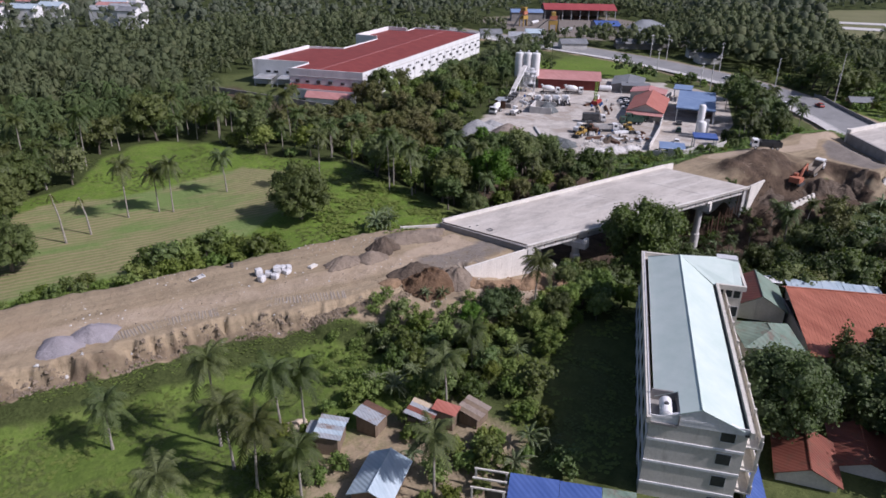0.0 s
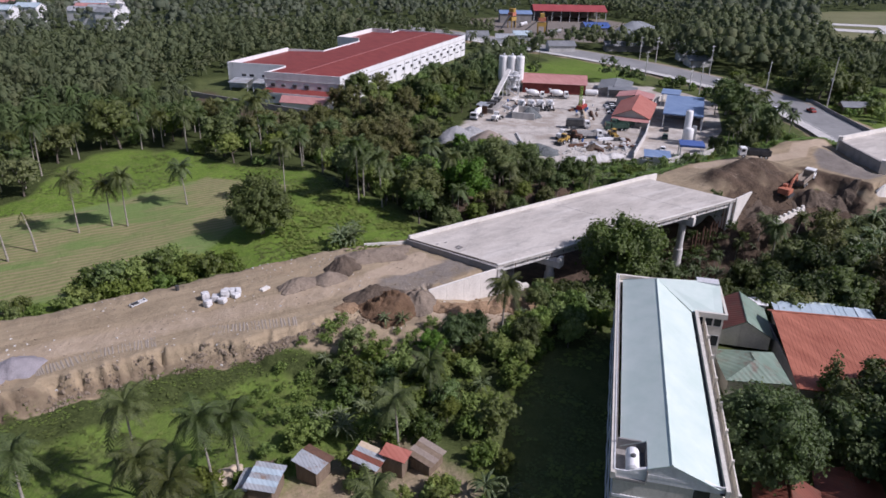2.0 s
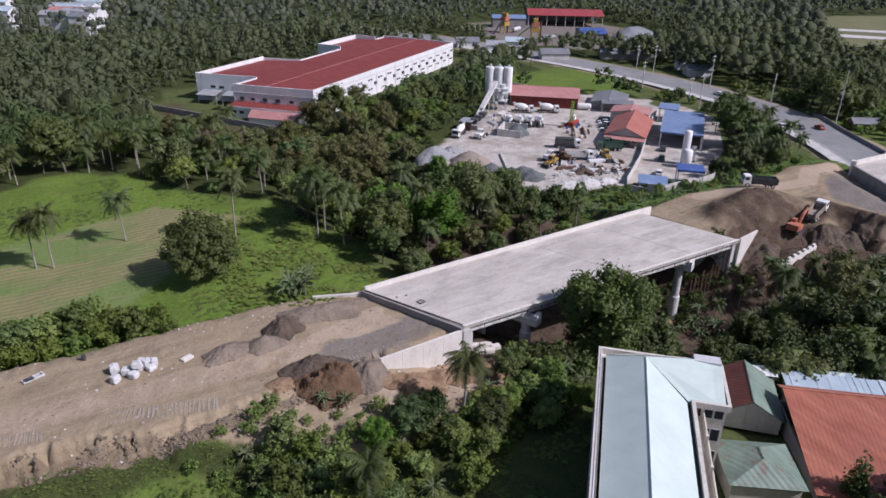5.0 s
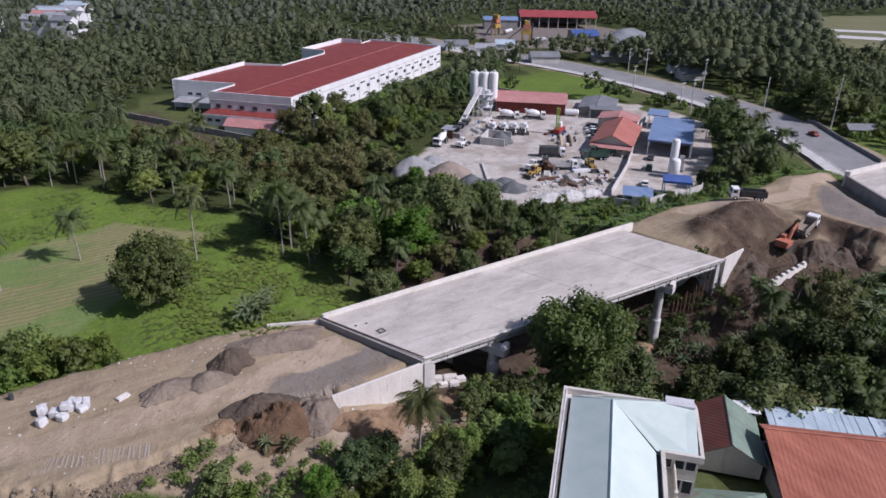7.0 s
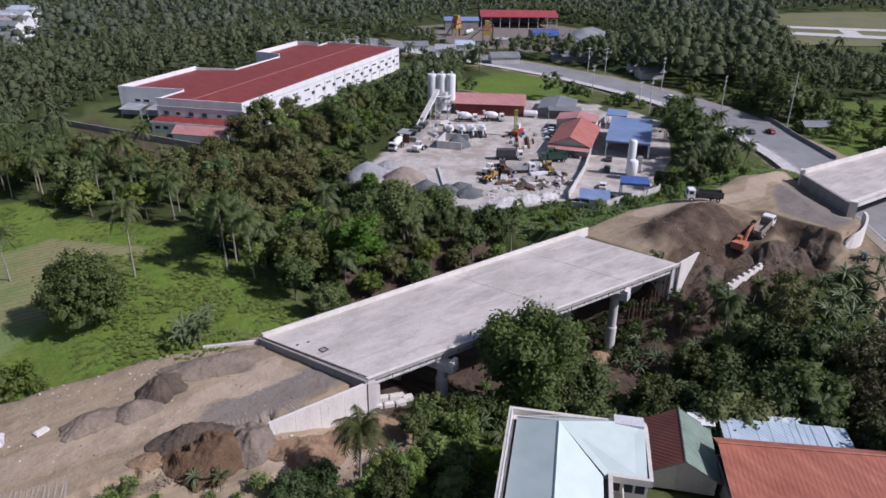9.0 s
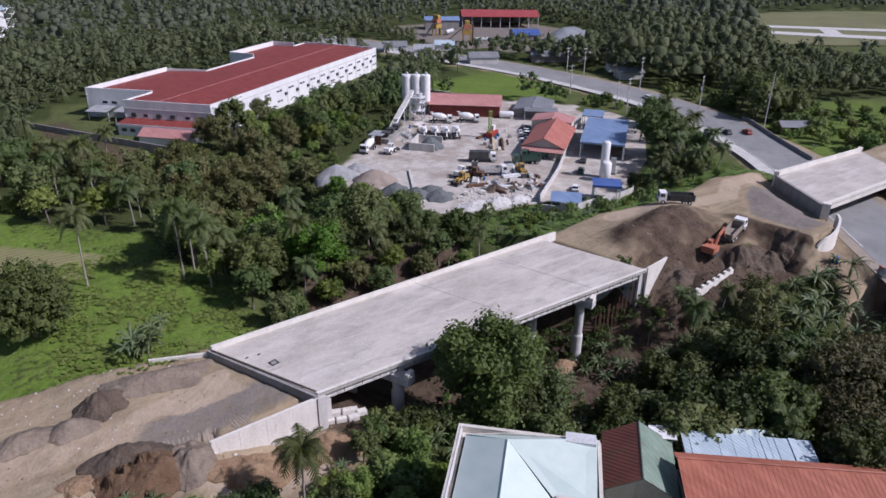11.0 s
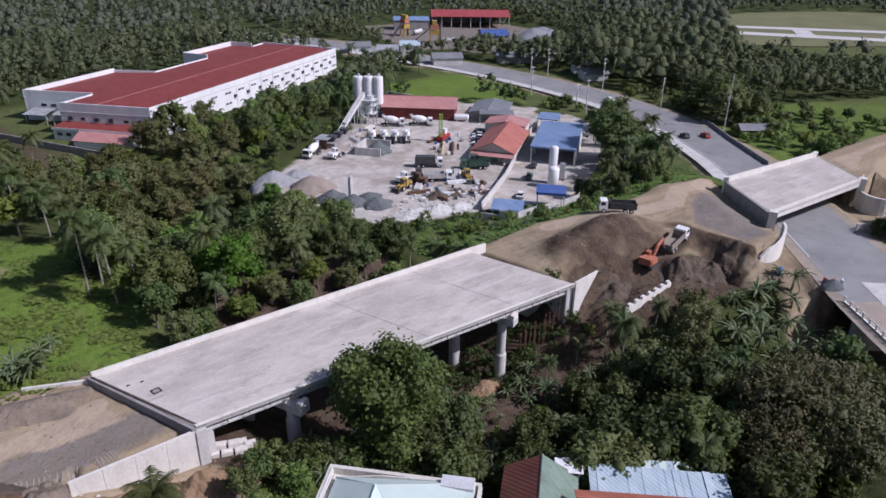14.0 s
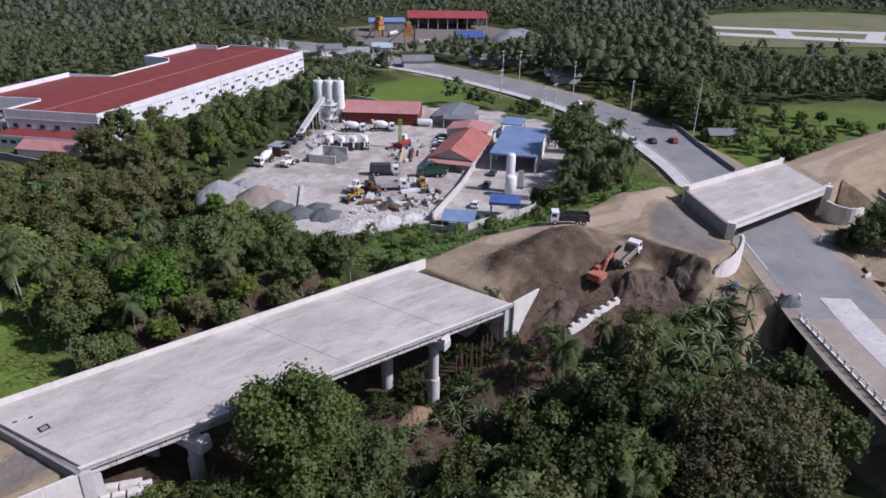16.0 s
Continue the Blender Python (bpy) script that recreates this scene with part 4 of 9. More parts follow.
def bridge_east():
    nl, nr, fr, fl = (214.2, 113.0), (203.9, 94.4), (243.0, 94.1), (253.0, 111.6)
    z = 3.1
    root = thing("bridge", pose(0, 0, 0), "short concrete bridge with pale parapets over the highway", "bridge", "bridges of the new road")
    p = [nl, nr, fr, fl]
    part("deck_slab", Shape().prism(p, z - 0.3, z), "deck", root)
    d = Vector((fr[0] - nr[0], fr[1] - nr[1])).normalized()
    part("parapet", Shape().prism([nr, fr, (fr[0] + 0.35, fr[1] + 0.65), (nr[0] + 0.35, nr[1] + 0.65)], z - 1.3, z + 0.6), "white_concrete", root, "pale edge parapet")
    part("parapet", Shape().prism([(nl[0] - 0.35, nl[1] - 0.65), (fl[0] - 0.35, fl[1] - 0.65), fl, nl], z - 1.0, z + 1.15), "white_concrete", root, "pale edge parapet")
    for i in range(7):
        t = 0.05 + i * 0.15
        a, b = lerp2(nr, nl, t), lerp2(fr, fl, t)
        part("girder", Shape().prism([(a[0], a[1] - 0.25), (b[0], b[1] - 0.25), (b[0], b[1] + 0.25), (a[0], a[1] + 0.25)], z - 1.9, z - 0.31), "concrete", root)
    for a, b, s in ((nl, nr, -1), (fl, fr, 1)):
        e = (0.7 * s, 0)
        part("abutment", Shape().prism([(a[0] + e[0], a[1] - 0.2), (b[0] + e[0], b[1] + 0.2), (b[0], b[1] + 0.2), (a[0], a[1] - 0.2)], ROAD_Z - 1, z - 0.02), "grey_block", root, "bare grey abutment wall")
        part("end_post", Shape().box(b[0], b[1], ROAD_Z - 0.5, 1.7, 1.7, z - ROAD_Z + 1.2, 28), "white_concrete", root)
        part("end_post", Shape().box(a[0], a[1], ROAD_Z - 0.5, 1.4, 1.2, z - ROAD_Z + 1.6, 28), "white_concrete", root)


    def wing(pts, top0, top1, drop):
        """A curved upright wall along a line, its end cut down by drop."""
        line, head = along(pts, 1.0)
        side = np.stack([head[:, 1], -head[:, 0]], -1) * 0.5
        v, f = [], []
        for i, (q, s) in enumerate(zip(line, side)):
            u = i / (len(line) - 1)
            top = top0 + (top1 - top0) * u - drop * max(0.0, u - 0.85) / 0.15
            v += [(q[0], q[1], -5), (q[0], q[1], top), (q[0] - s[0], q[1] - s[1], -5), (q[0] - s[0], q[1] - s[1], top)]
        for i in range(len(line) - 1):
            k = 4 * i
            f += [(k, k + 1, k + 5, k + 4), (k + 2, k + 6, k + 7, k + 3), (k + 1, k + 3, k + 7, k + 5), (k, k + 4, k + 6, k + 2)]
        k = 4 * (len(line) - 1)
        f += [(0, 2, 3, 1), (k, k + 1, k + 3, k + 2)]
        part("wing_wall", Shape().add(v, f), "white_concrete", root, "curved pale wing wall")
    wing([(202.6, 91.4), (201.4, 90.2), (198.8, 88.8), (194.8, 87.3), (190.6, 86.5), (187.2, 86.9)], 2.5, 1.9, 1.4)
    wing([(242.4, 94.0), (241.4, 91.8), (241.5, 89.4), (242.9, 87.5), (245.2, 86.7), (248.4, 87.0)], 0.7, -0.3, 0.4)
    v = [(244.2, 94.6, 2.2), (248.6, 96.2, 2.9), (246.2, 95.3, 0.2), (244.2, 94.6, -1.2)]
    part("wing_wall", Shape().add(v + [(x - 0.15, y + 0.4, z) for x, y, z in v], [(0, 3, 2, 1), (4, 5, 6, 7)] + [(i, (i + 1) % 4, (i + 1) % 4 + 4, i + 4) for i in range(4)]), "white_concrete", root, "pale pointed wing plate")
    return root


def bridge_river():
    """The older highway bridge over the stream, with its pipe railing."""
    root = thing("bridge", pose(0, 0, 0), "older concrete highway bridge with white railing over the ravine", "bridge")
    a, b = Vector((189.6, 70.6)), Vector((150.0, 14.0))
    d = (b - a).normalized()
    s = Vector((-d.y, d.x))
    a2, b2 = a + s * 16.2, b + s * 16.2
    z = ROAD_Z + 0.05
    part("deck_slab", Shape().prism([tuple(a), tuple(b), tuple(b2), tuple(a2)], z - 0.5, z), "old_deck", root)
    for off in (0.8, 4.6, 8.4, 12.0, 15.4):
        p, q = a + s * off, b + s * off
        part("girder", Shape().prism([tuple(p - s * 0.25), tuple(q - s * 0.25), tuple(q + s * 0.25), tuple(p + s * 0.25)], z - 1.7, z - 0.51), "concrete", root)
    L = (b - a).length
    part("kerb", Shape().prism([tuple(a), tuple(b), tuple(b + s * 0.35), tuple(a + s * 0.35)], z - 0.6, z + 0.22), "white_concrete", root)
    ang = math.degrees(math.atan2(d.y, d.x))
    n = 34
    post = Shape().box(0, 0, 0.2, 0.34, 0.26, 0.95).mesh("rail_post")
    for i in range(n + 1):
        p = a + d * (L * i / n) + s * 0.18
        part("rail_post", post, "white_concrete", root, at=pose(p.x, p.y, z, 0, 0, ang))
    for h in (0.6, 1.05):
        p, q = a + s * 0.18, b + s * 0.18
        part("rail", Shape().tube([(p.x, p.y, z + h), (q.x, q.y, z + h)], 0.08, 6), "white_concrete", root)
    for u in (3.0, 22.0):
        p = a + d * u + s * 8.1
        g = gz(p.x, p.y) - 1
        part("pier", Shape().box(p.x, p.y, g, 1.2, 14, z - 1.75 - g, ang), "concrete", root)
    return root


bridge_west()
bridge_east()
bridge_river()


# ---- large buildings ----
class Local:
    """A plan with its own origin and heading: u ahead, v to the left."""

    def __init__(self, x, y, ux, uy):
        n = math.hypot(ux, uy)
        self.x, self.y, self.ux, self.uy = x, y, ux / n, uy / n

    def p(self, u, v):
        return (self.x + u * self.ux - v * self.uy, self.y + u * self.uy + v * self.ux)

    def q(self, u, v, z):
        return (*self.p(u, v), z)

    def rect(self, u0, u1, v0, v1):
        return [self.p(u0, v0), self.p(u1, v0), self.p(u1, v1), self.p(u0, v1)]

    @property
    def deg(self):
        return math.degrees(math.atan2(self.uy, self.ux))


def ring(loc, u0, u1, v0, v1, t, z0, z1):
    """Four walls of a rectangle as one closed shell."""
    o = loc.rect(u0, u1, v0, v1)
    i = loc.rect(u0 + t, u1 - t, v0 + t, v1 - t)
    v = [(*q, z) for z in (z0, z1) for q in o + i]
    f = []
    for k in range(4):
        n = (k + 1) % 4
        f += [(k, n, n + 8, k + 8), (n + 4, k + 4, k + 12, n + 12), (k + 8, n + 8, n + 12, k + 12), (n, k, k + 4, n + 4)]
    return Shape().add(v, f)


def window(parent, loc, u, v, z, w, h, face, name="window"):
    """A framed pane set on a wall; face: 'v' where the wall runs along u."""
    d = 0.06
    if face == "v":
        fr = loc.rect(u - w / 2 - 0.08, u + w / 2 + 0.08, v - d, v + d)
        gl = loc.rect(u - w / 2, u + w / 2, v - d - 0.02, v + d + 0.02)
    else:
        fr = loc.rect(u - d, u + d, v - w / 2 - 0.08, v + w / 2 + 0.08)
        gl = loc.rect(u - d - 0.02, u + d + 0.02, v - w / 2, v + w / 2)
    f = part(name, Shape().prism(fr, z - 0.08, z + h + 0.08), "steel", parent)
    part("pane", Shape().prism(gl, z, z + h), "glass", f)


def red_works():
    L = Local(114.4, 246.3, 0.82, 0.572)
    base, top = -5.0, 6.2
    root = thing("factory", pose(0, 0, 0), "long white factory hall with dark red roof and parapets", "factory")
    plan = [(0.7, 1.4), (122.7, 0.3), (124.5, 40.0), (115.6, 40.0), (115.6, 51.7), (81.8, 52.2), (81.8, 40.0), (49.7, 40.0), (46.1, 56.7), (5.0, 57.3), (9.9, 32.5), (-4.1, 32.3)]
    for k, (a, b) in enumerate(zip(plan, plan[1:] + plan[:1])):
        d = Vector((b[0] - a[0], b[1] - a[1])).normalized() * 0.4
        z1 = top if k in (0, 1, 8, 9, 11) else top - 0.25 if k == 10 else top + 0.7 if k in (3, 4, 5) else top - 0.5
        part("wall", Shape().prism([L.p(*a), L.p(*b), L.p(b[0] - d.y, b[1] + d.x), L.p(a[0] - d.y, a[1] + d.x)], base, z1 - 0.003 * k), "white_wall", root)
    ridge = 20.0
    part("roof", Shape().slab([L.q(1.3, 1.85, 5.2), L.q(122.4, 0.75, 5.2), L.q(123.1, ridge, 5.95), L.q(-1.6, ridge, 5.95)], 0.2), "red_roof", root)
    part("roof", Shape().slab([L.q(-3.4, 31.9, 5.5), L.q(123.7, 31.9, 5.5), L.q(123.1, ridge, 5.95), L.q(-1.6, ridge, 5.95)], 0.2), "red_roof", root)
    part("roof", Shape().slab([L.q(10.3, 31.95, 5.49), L.q(123.7, 31.95, 5.49), L.q(124.0, 39.6, 5.2), L.q(9.0, 39.6, 5.2)], 0.2), "red_roof", root)
    part("roof", Shape().slab([L.q(9.0, 39.65, 5.19), L.q(49.2, 39.65, 5.19), L.q(45.7, 56.3, 4.6), L.q(5.6, 56.8, 4.6)], 0.2), "red_roof", root)
    part("roof", Shape().slab([L.q(82.2, 39.65, 5.19), L.q(115.2, 39.65, 5.19), L.q(115.2, 51.3, 4.9), L.q(82.2, 51.8, 4.9)], 0.2), "red_roof", root)
    part("ridge_cap", Shape().prism(L.rect(-1.6, 123.1, ridge - 0.16, ridge + 0.16), 5.8, 6.0), "rose_roof", root)
    # eaves band, panel joints and windows on the sunny side
    part("band", Shape().prism([L.p(0.7, 1.34), L.p(122.7, 0.24), L.p(122.7, 0.3), L.p(0.7, 1.4)], 4.1, 4.35), "concrete", root)
    S = Local(*L.p(0.7, 1.4), *(Vector(L.p(122.7, 0.3)) - Vector(L.p(0.7, 1.4))))
    for i in range(15):
        u = 3.5 + i * 8.0
        for k in (-1, 1):
            window(root, S, u + 4.1 + k * 0.95, 0.0, 2.3, 1.4, 0.6, "v")
            if i % 3 == 1 or i > 6:
                window(root, S, u + 4.1 + k * 0.95, 0.0, -1.4, 1.4, 0.6, "v")
        if i > 4:
            part("air_unit", Shape().prism(S.rect(u - 0.6, u + 0.7, -0.6, 0.0), 0.4, 1.4), "dark_steel", root, "dark wall unit")
            part("downpipe", Shape().prism(S.rect(u + 1.2, u + 1.34, -0.14, 0.0), base, 4.0), "steel", root)
    # end wall towards the field: units, bands and the lean-to below
    E = Local(*L.p(0.7, 1.4), *(Vector(L.p(-4.1, 32.3)) - Vector(L.p(0.7, 1.4))))
    part("band", Shape().prism(E.rect(0, 31.2, 0.0, 0.12), 3.2, 3.45), "concrete", root)
    for u in (3.5, 13.5, 18.5, 27.5):
        part("air_unit", Shape().prism(E.rect(u - 0.8, u + 0.8, 0.02, 0.75), 0.9, 2.1), "dark_steel", root, "dark wall unit")
        part("bracket", Shape().prism(E.rect(u - 0.08, u + 0.08, 0.02, 0.7), 0.5, 0.88), "steel", root)
    for u in (8.5, 23.5):
        window(root, E, u, 0.0, 0.9, 1.6, 0.9, "v")
    part("lean_to_roof", Shape().slab([E.q(0.5, 0.05, 0.3), E.q(30.6, 0.05, 0.3), E.q(30.6, 6.2, -0.2), E.q(0.5, 6.2, -0.2)], 0.15), "red_roof", root, "low dark red sheet roof")
    part("lean_to_fascia", Shape().prism(E.rect(0.5, 30.6, 6.2, 6.32), -0.8, -0.05), "white_wall", root, "white fascia board")
    part("lean_to_wall", Shape().prism(E.rect(0.8, 30.3, 5.7, 6.0), base, -0.45), "white_wall", root)
    part("lean_to_roof", Shape().slab([E.q(2.0, 6.35, -0.7), E.q(21.0, 6.35, -0.7), E.q(19.0, 13.0, -1.7), E.q(2.0, 13.0, -1.7)], 0.15), "rose_roof", root, "low rose sheet roof")
    part("lean_to_wall", Shape().prism([E.p(2.4, 6.4), E.p(20.6, 6.4), E.p(18.6, 12.6), E.p(2.4, 12.6)], base, [-1.0, -1.0, -1.95, -1.95]), "white_wall", root)
    for u in (25.0, 28.0):
        window(root, E, u, 6.05, -2.6, 1.8, 1.0, "v")
    N = Local(*L.p(5.0, 57.3), *(Vector(L.p(9.9, 32.5)) - Vector(L.p(5.0, 57.3))))
    for u in (7, 10.5, 16):
        window(root, N, u, 0.0, 0.9, 2.0, 0.9, "v")
    part("canopy", Shape().slab([N.q(3, -0.1, 0.3), N.q(11, -0.1, 0.3), N.q(11, -6.5, -0.5), N.q(3, -6.5, -0.5)], 0.12), "zinc", root, "pale sheet canopy")
    part("canopy", Shape().slab([N.q(13, -0.1, 0.2), N.q(21, -0.1, 0.2), N.q(21, -5.5, -0.4), N.q(13, -5.5, -0.4)], 0.12), "zinc", root, "pale sheet canopy")
    for u in (3.3, 10.7, 13.3, 20.7):
        part("canopy_post", Shape().prism(N.rect(u - 0.1, u + 0.1, -5.3, -5.1), base, -0.6), "steel", root)
    # dark boundary wall
    f = Shape().prism([L.p(-20, 0), L.p(-19.6, 0), L.p(-14.6, 66), L.p(-15, 66)], -7, -2.0)
    solid("boundary_wall", f, "grey_block", "dark weathered boundary wall below the factory", "wall", kind="structure")


def school():
    L = Local(55.0, 42.7, 0.706, 0.708)
    base, eave = -5.2, 7.95
    # u runs along the block; v is negative to its right
    W, LEN = -10.9, 45.4
    root = thing("school_building", pose(0, 0, 0), "four-storey cream school block with pale green metal roof", "building")
    part("wall", ring(L, 0.0, LEN, W, 0.0, 0.3, base, eave - 0.6), "cream_wall", root)
    part("wall", ring(L, 36.8, LEN, -15.2, W - 0.01, 0.3, base, eave - 0.6), "cream_wall", root)
    # gutter parapet round the roof
    rim = Shape()
    t, z0, z1 = 0.45, eave - 0.6, eave + 0.25
    rim.prism(L.rect(-0.5, LEN + 0.5, 0.0, t), z0, z1).prism(L.rect(LEN + 0.05, LEN + 0.5, -15.5, 0.0), z0, z1)
    rim.prism(L.rect(36.4, LEN + 0.05, -15.6, -15.2), z0, z1).prism(L.rect(36.4, 36.8, -15.2, W - 0.5), z0, z1)
    rim.prism(L.rect(-0.5, 36.8, W - 0.5, W - 0.05), z0, z1)
    part("parapet", rim, "cream_wall", root, "cream gutter parapet")
    rz = eave + 2.1
    m = W / 2
    end, far = 42.0, 44.4
    part("roof", Shape().slab([L.q(4.2, -0.5, eave - 0.05), L.q(far, -0.6, eave - 0.05), L.q(end, m, rz), L.q(4.2, m, rz)], 0.12), "green_roof", root, "pale green roof slope")
    part("roof", Shape().slab([L.q(-0.2, -3.15, eave + 1.16), L.q(4.2, -3.15, eave + 1.16), L.q(4.2, m, rz), L.q(-0.2, m, rz)], 0.12), "green_roof", root)
    part("roof", Shape().slab([L.q(-0.2, W + 0.45, eave), L.q(36.4, W + 0.45, eave), L.q(end, m, rz), L.q(-0.2, m, rz)][::-1], 0.12), "green_roof", root, "sunlit pale roof slope")
    part("roof", Shape().slab([L.q(36.6, W + 0.3, eave), L.q(36.6, -15.0, eave), L.q(far, -15.0, rz - 0.5), L.q(end, m, rz)], 0.12), "green_roof", root)
    part("roof", Shape().slab([L.q(end, m, rz), L.q(far, -15.0, rz - 0.5), L.q(far, -0.6, eave + 0.1)], 0.12), "green_roof", root)
    part("roof_box", Shape().prism(L.rect(43.3, 44.9, -14.9, -11.6), eave, eave + 1.75), "steel", root, "grey metal box on the roof edge")
    part("ridge_cap", Shape().tube([L.q(-0.2, m, rz + 0.02), L.q(end, m, rz + 0.02)], 0.10, 6), "green_roof", root)
    part("gutter_floor", Shape().prism(L.rect(far + 0.2, LEN + 0.05, -15.2, 0.0), eave - 0.75, eave - 0.62), "concrete", root, "wide concrete roof gutter")
    part("gutter", Shape().prism(L.rect(-0.3, 36.6, W - 0.05, W + 0.4), eave - 0.6, eave - 0.45), "dark_steel", root, "dark roof gutter")
    s = Shape()
    pts = [(-0.6, eave - 0.6), (-15.0, eave - 0.6), (-15.0, rz - 0.65), (m, rz - 1.2), (-0.6, eave - 0.08)]
    s.add([L.q(far + 0.02, v, z) for v, z in pts] + [L.q(far + 0.2, v, z) for v, z in pts], [(0, 1, 2, 3, 4), (9, 8, 7, 6, 5)] + [(i, i + 5, (i + 1) % 5 + 5, (i + 1) % 5) for i in range(5)])
    part("end_wall", s, "cream_wall", root)
    # gable end
    g = Shape()
    pts = [(-0.05, eave - 0.6), (W, eave - 0.6), (W, eave - 0.1), (m, rz - 0.15), (-0.05, eave - 0.1)]
    g.add([L.q(-0.1, v, z) for v, z in pts] + [L.q(0.25, v, z) for v, z in pts], [(0, 1, 2, 3, 4), (9, 8, 7, 6, 5)] + [(i, i + 5, (i + 1) % 5 + 5, (i + 1) % 5) for i in range(5)])
    part("gable", g, "white_wall", root, "white gable end")
    # recess that holds the tank
    part("tank_recess", Shape().prism(L.rect(-0.3, 4.2, -3.1, -0.15), eave - 0.9, eave - 0.55), "grey_block", root, "dark roof recess")
    part("recess_wall", Shape().prism(L.rect(4.2, 4.4, -3.1, -0.15), eave - 0.6, eave + 0.9), "grey_block", root)
    part("recess_wall", Shape().prism(L.rect(-0.3, 4.2, -3.25, -3.1), eave - 0.6, eave + 0.9), "grey_block", root)
    # floor bands and windows
    for k in range(4):
        z = base + 0.9 + k * 3.35
        part("floor_band", Shape().prism(L.rect(-0.12, 0.0, W, 0.0), z + 2.2, z + 2.55), "white_wall", root)
        part("floor_band", Shape().prism(L.rect(0, LEN, 0.0, 0.12), z + 2.2, z + 2.55), "white_wall", root)
        for i in range(9):
            window(root, L, 3.2 + i * 5.1, 0.0, z + 0.2, 2.6, 1.5, "v")
        for v in (-8.8,):
            window(root, L, 0.0, v, z + 0.3, 1.6, 1.5, "u")
        # open corridor along the inner side
        part("corridor_slab", Shape().prism(L.rect(0.0, 36.8, W - 1.8, W), z - 0.2, z), "cream_wall", root)
        part("corridor_rail", Shape().prism(L.rect(0.0, 36.8, W - 1.8, W - 1.65), z, z + 1.0), "cream_wall", root)
        for i in range(3):
            window(root, L, 36.8, -11.9 - i * 1.25, z + 0.2, 1.0, 1.7, "u", "corridor_opening")
    for i in range(8):
        part("corridor_post", Shape().prism(L.rect(0.2 + i * 5.2, 0.55 + i * 5.2, W - 1.75, W - 1.4), base, eave - 0.65), "cream_wall", root)
    tk = thing("water_tank", pose(*L.p(1.6, -1.75), eave - 0.55, 0, 0, L.deg), "shiny steel water tank lying in the roof recess", "tank")
    s = Shape().tube([(-1.6, 0, 0.85), (-1.45, 0, 0.85), (1.45, 0, 0.85), (1.6, 0, 0.85)], [0.45, 0.72, 0.72, 0.45], 20)
    part("barrel", s, "white_steel", tk)
    for x in (-0.9, 0.9):
        part("cradle", Shape().box(x, 0, 0, 0.15, 1.3, 0.35), "dark_steel", tk)
    part("hatch", Shape().tube([(0, 0, 1.5), (0, 0, 1.68)], 0.28, 12), "dark_steel", tk)


def shed_roof(name, L, length, width, base, eave, ridge, roof_mat, wall_mat, label, category="building", over=0.5, open_front=False, hip=0.0):
    """A gabled building: ridge along u, walls with thickness, two roof slopes, gables."""
    root = thing(name, pose(0, 0, 0), label, category)
    if not open_front:
        part("wall", ring(L, 0, length, 0, width, 0.25, base, eave), wall_mat, root)
    else:
        part("wall", Shape().prism(L.rect(0, length, width - 0.25, width), base, eave), wall_mat, root)
        for u in np.linspace(0.3, length - 0.3, max(3, int(length / 5))):
            part("post", Shape().prism(L.rect(u - 0.15, u + 0.15, 0.0, 0.3), base, eave), "steel", root)
    mid = width / 2
    rise = (ridge - eave) * over / mid
    part("roof", Shape().slab([L.q(-over, -over, eave - rise), L.q(length + over, -over, eave - rise), L.q(length + over - hip, mid, ridge), L.q(-over + hip, mid, ridge)], 0.12), roof_mat, root)
    part("roof", Shape().slab([L.q(-over, width + over, eave - rise), L.q(length + over, width + over, eave - rise), L.q(length + over - hip, mid, ridge), L.q(-over + hip, mid, ridge)], 0.12), roof_mat, root)
    if hip:
        for u, h in ((-over, hip), (length + over, -hip)):
            part("roof", Shape().slab([L.q(u, -over, eave - rise), L.q(u, width + over, eave - rise), L.q(u + h, mid, ridge)], 0.12), roof_mat, root)
    elif not open_front:
        for u in (0.0, length - 0.25):
            g = Shape()
            tri = [(0, eave), (width, eave), (mid, ridge - 0.15)]
            g.add([L.q(u, v, z) for v, z in tri] + [L.q(u + 0.25, v, z) for v, z in tri], [(0, 1, 2), (5, 4, 3), (0, 3, 4, 1), (1, 4, 5, 2), (2, 5, 3, 0)])
            part("gable", g, wall_mat, root)
    part("ridge_cap", Shape().tube([L.q(-over + hip, mid, ridge + 0.01), L.q(length + over - hip, mid, ridge + 0.01)], 0.13, 6), roof_mat, root)
    return root


red_works()
school()


# ---- plants ----
rng = np.random.default_rng(7)


def unit(v):
    return v / np.maximum(np.linalg.norm(v, axis=-1, keepdims=True), 1e-9)


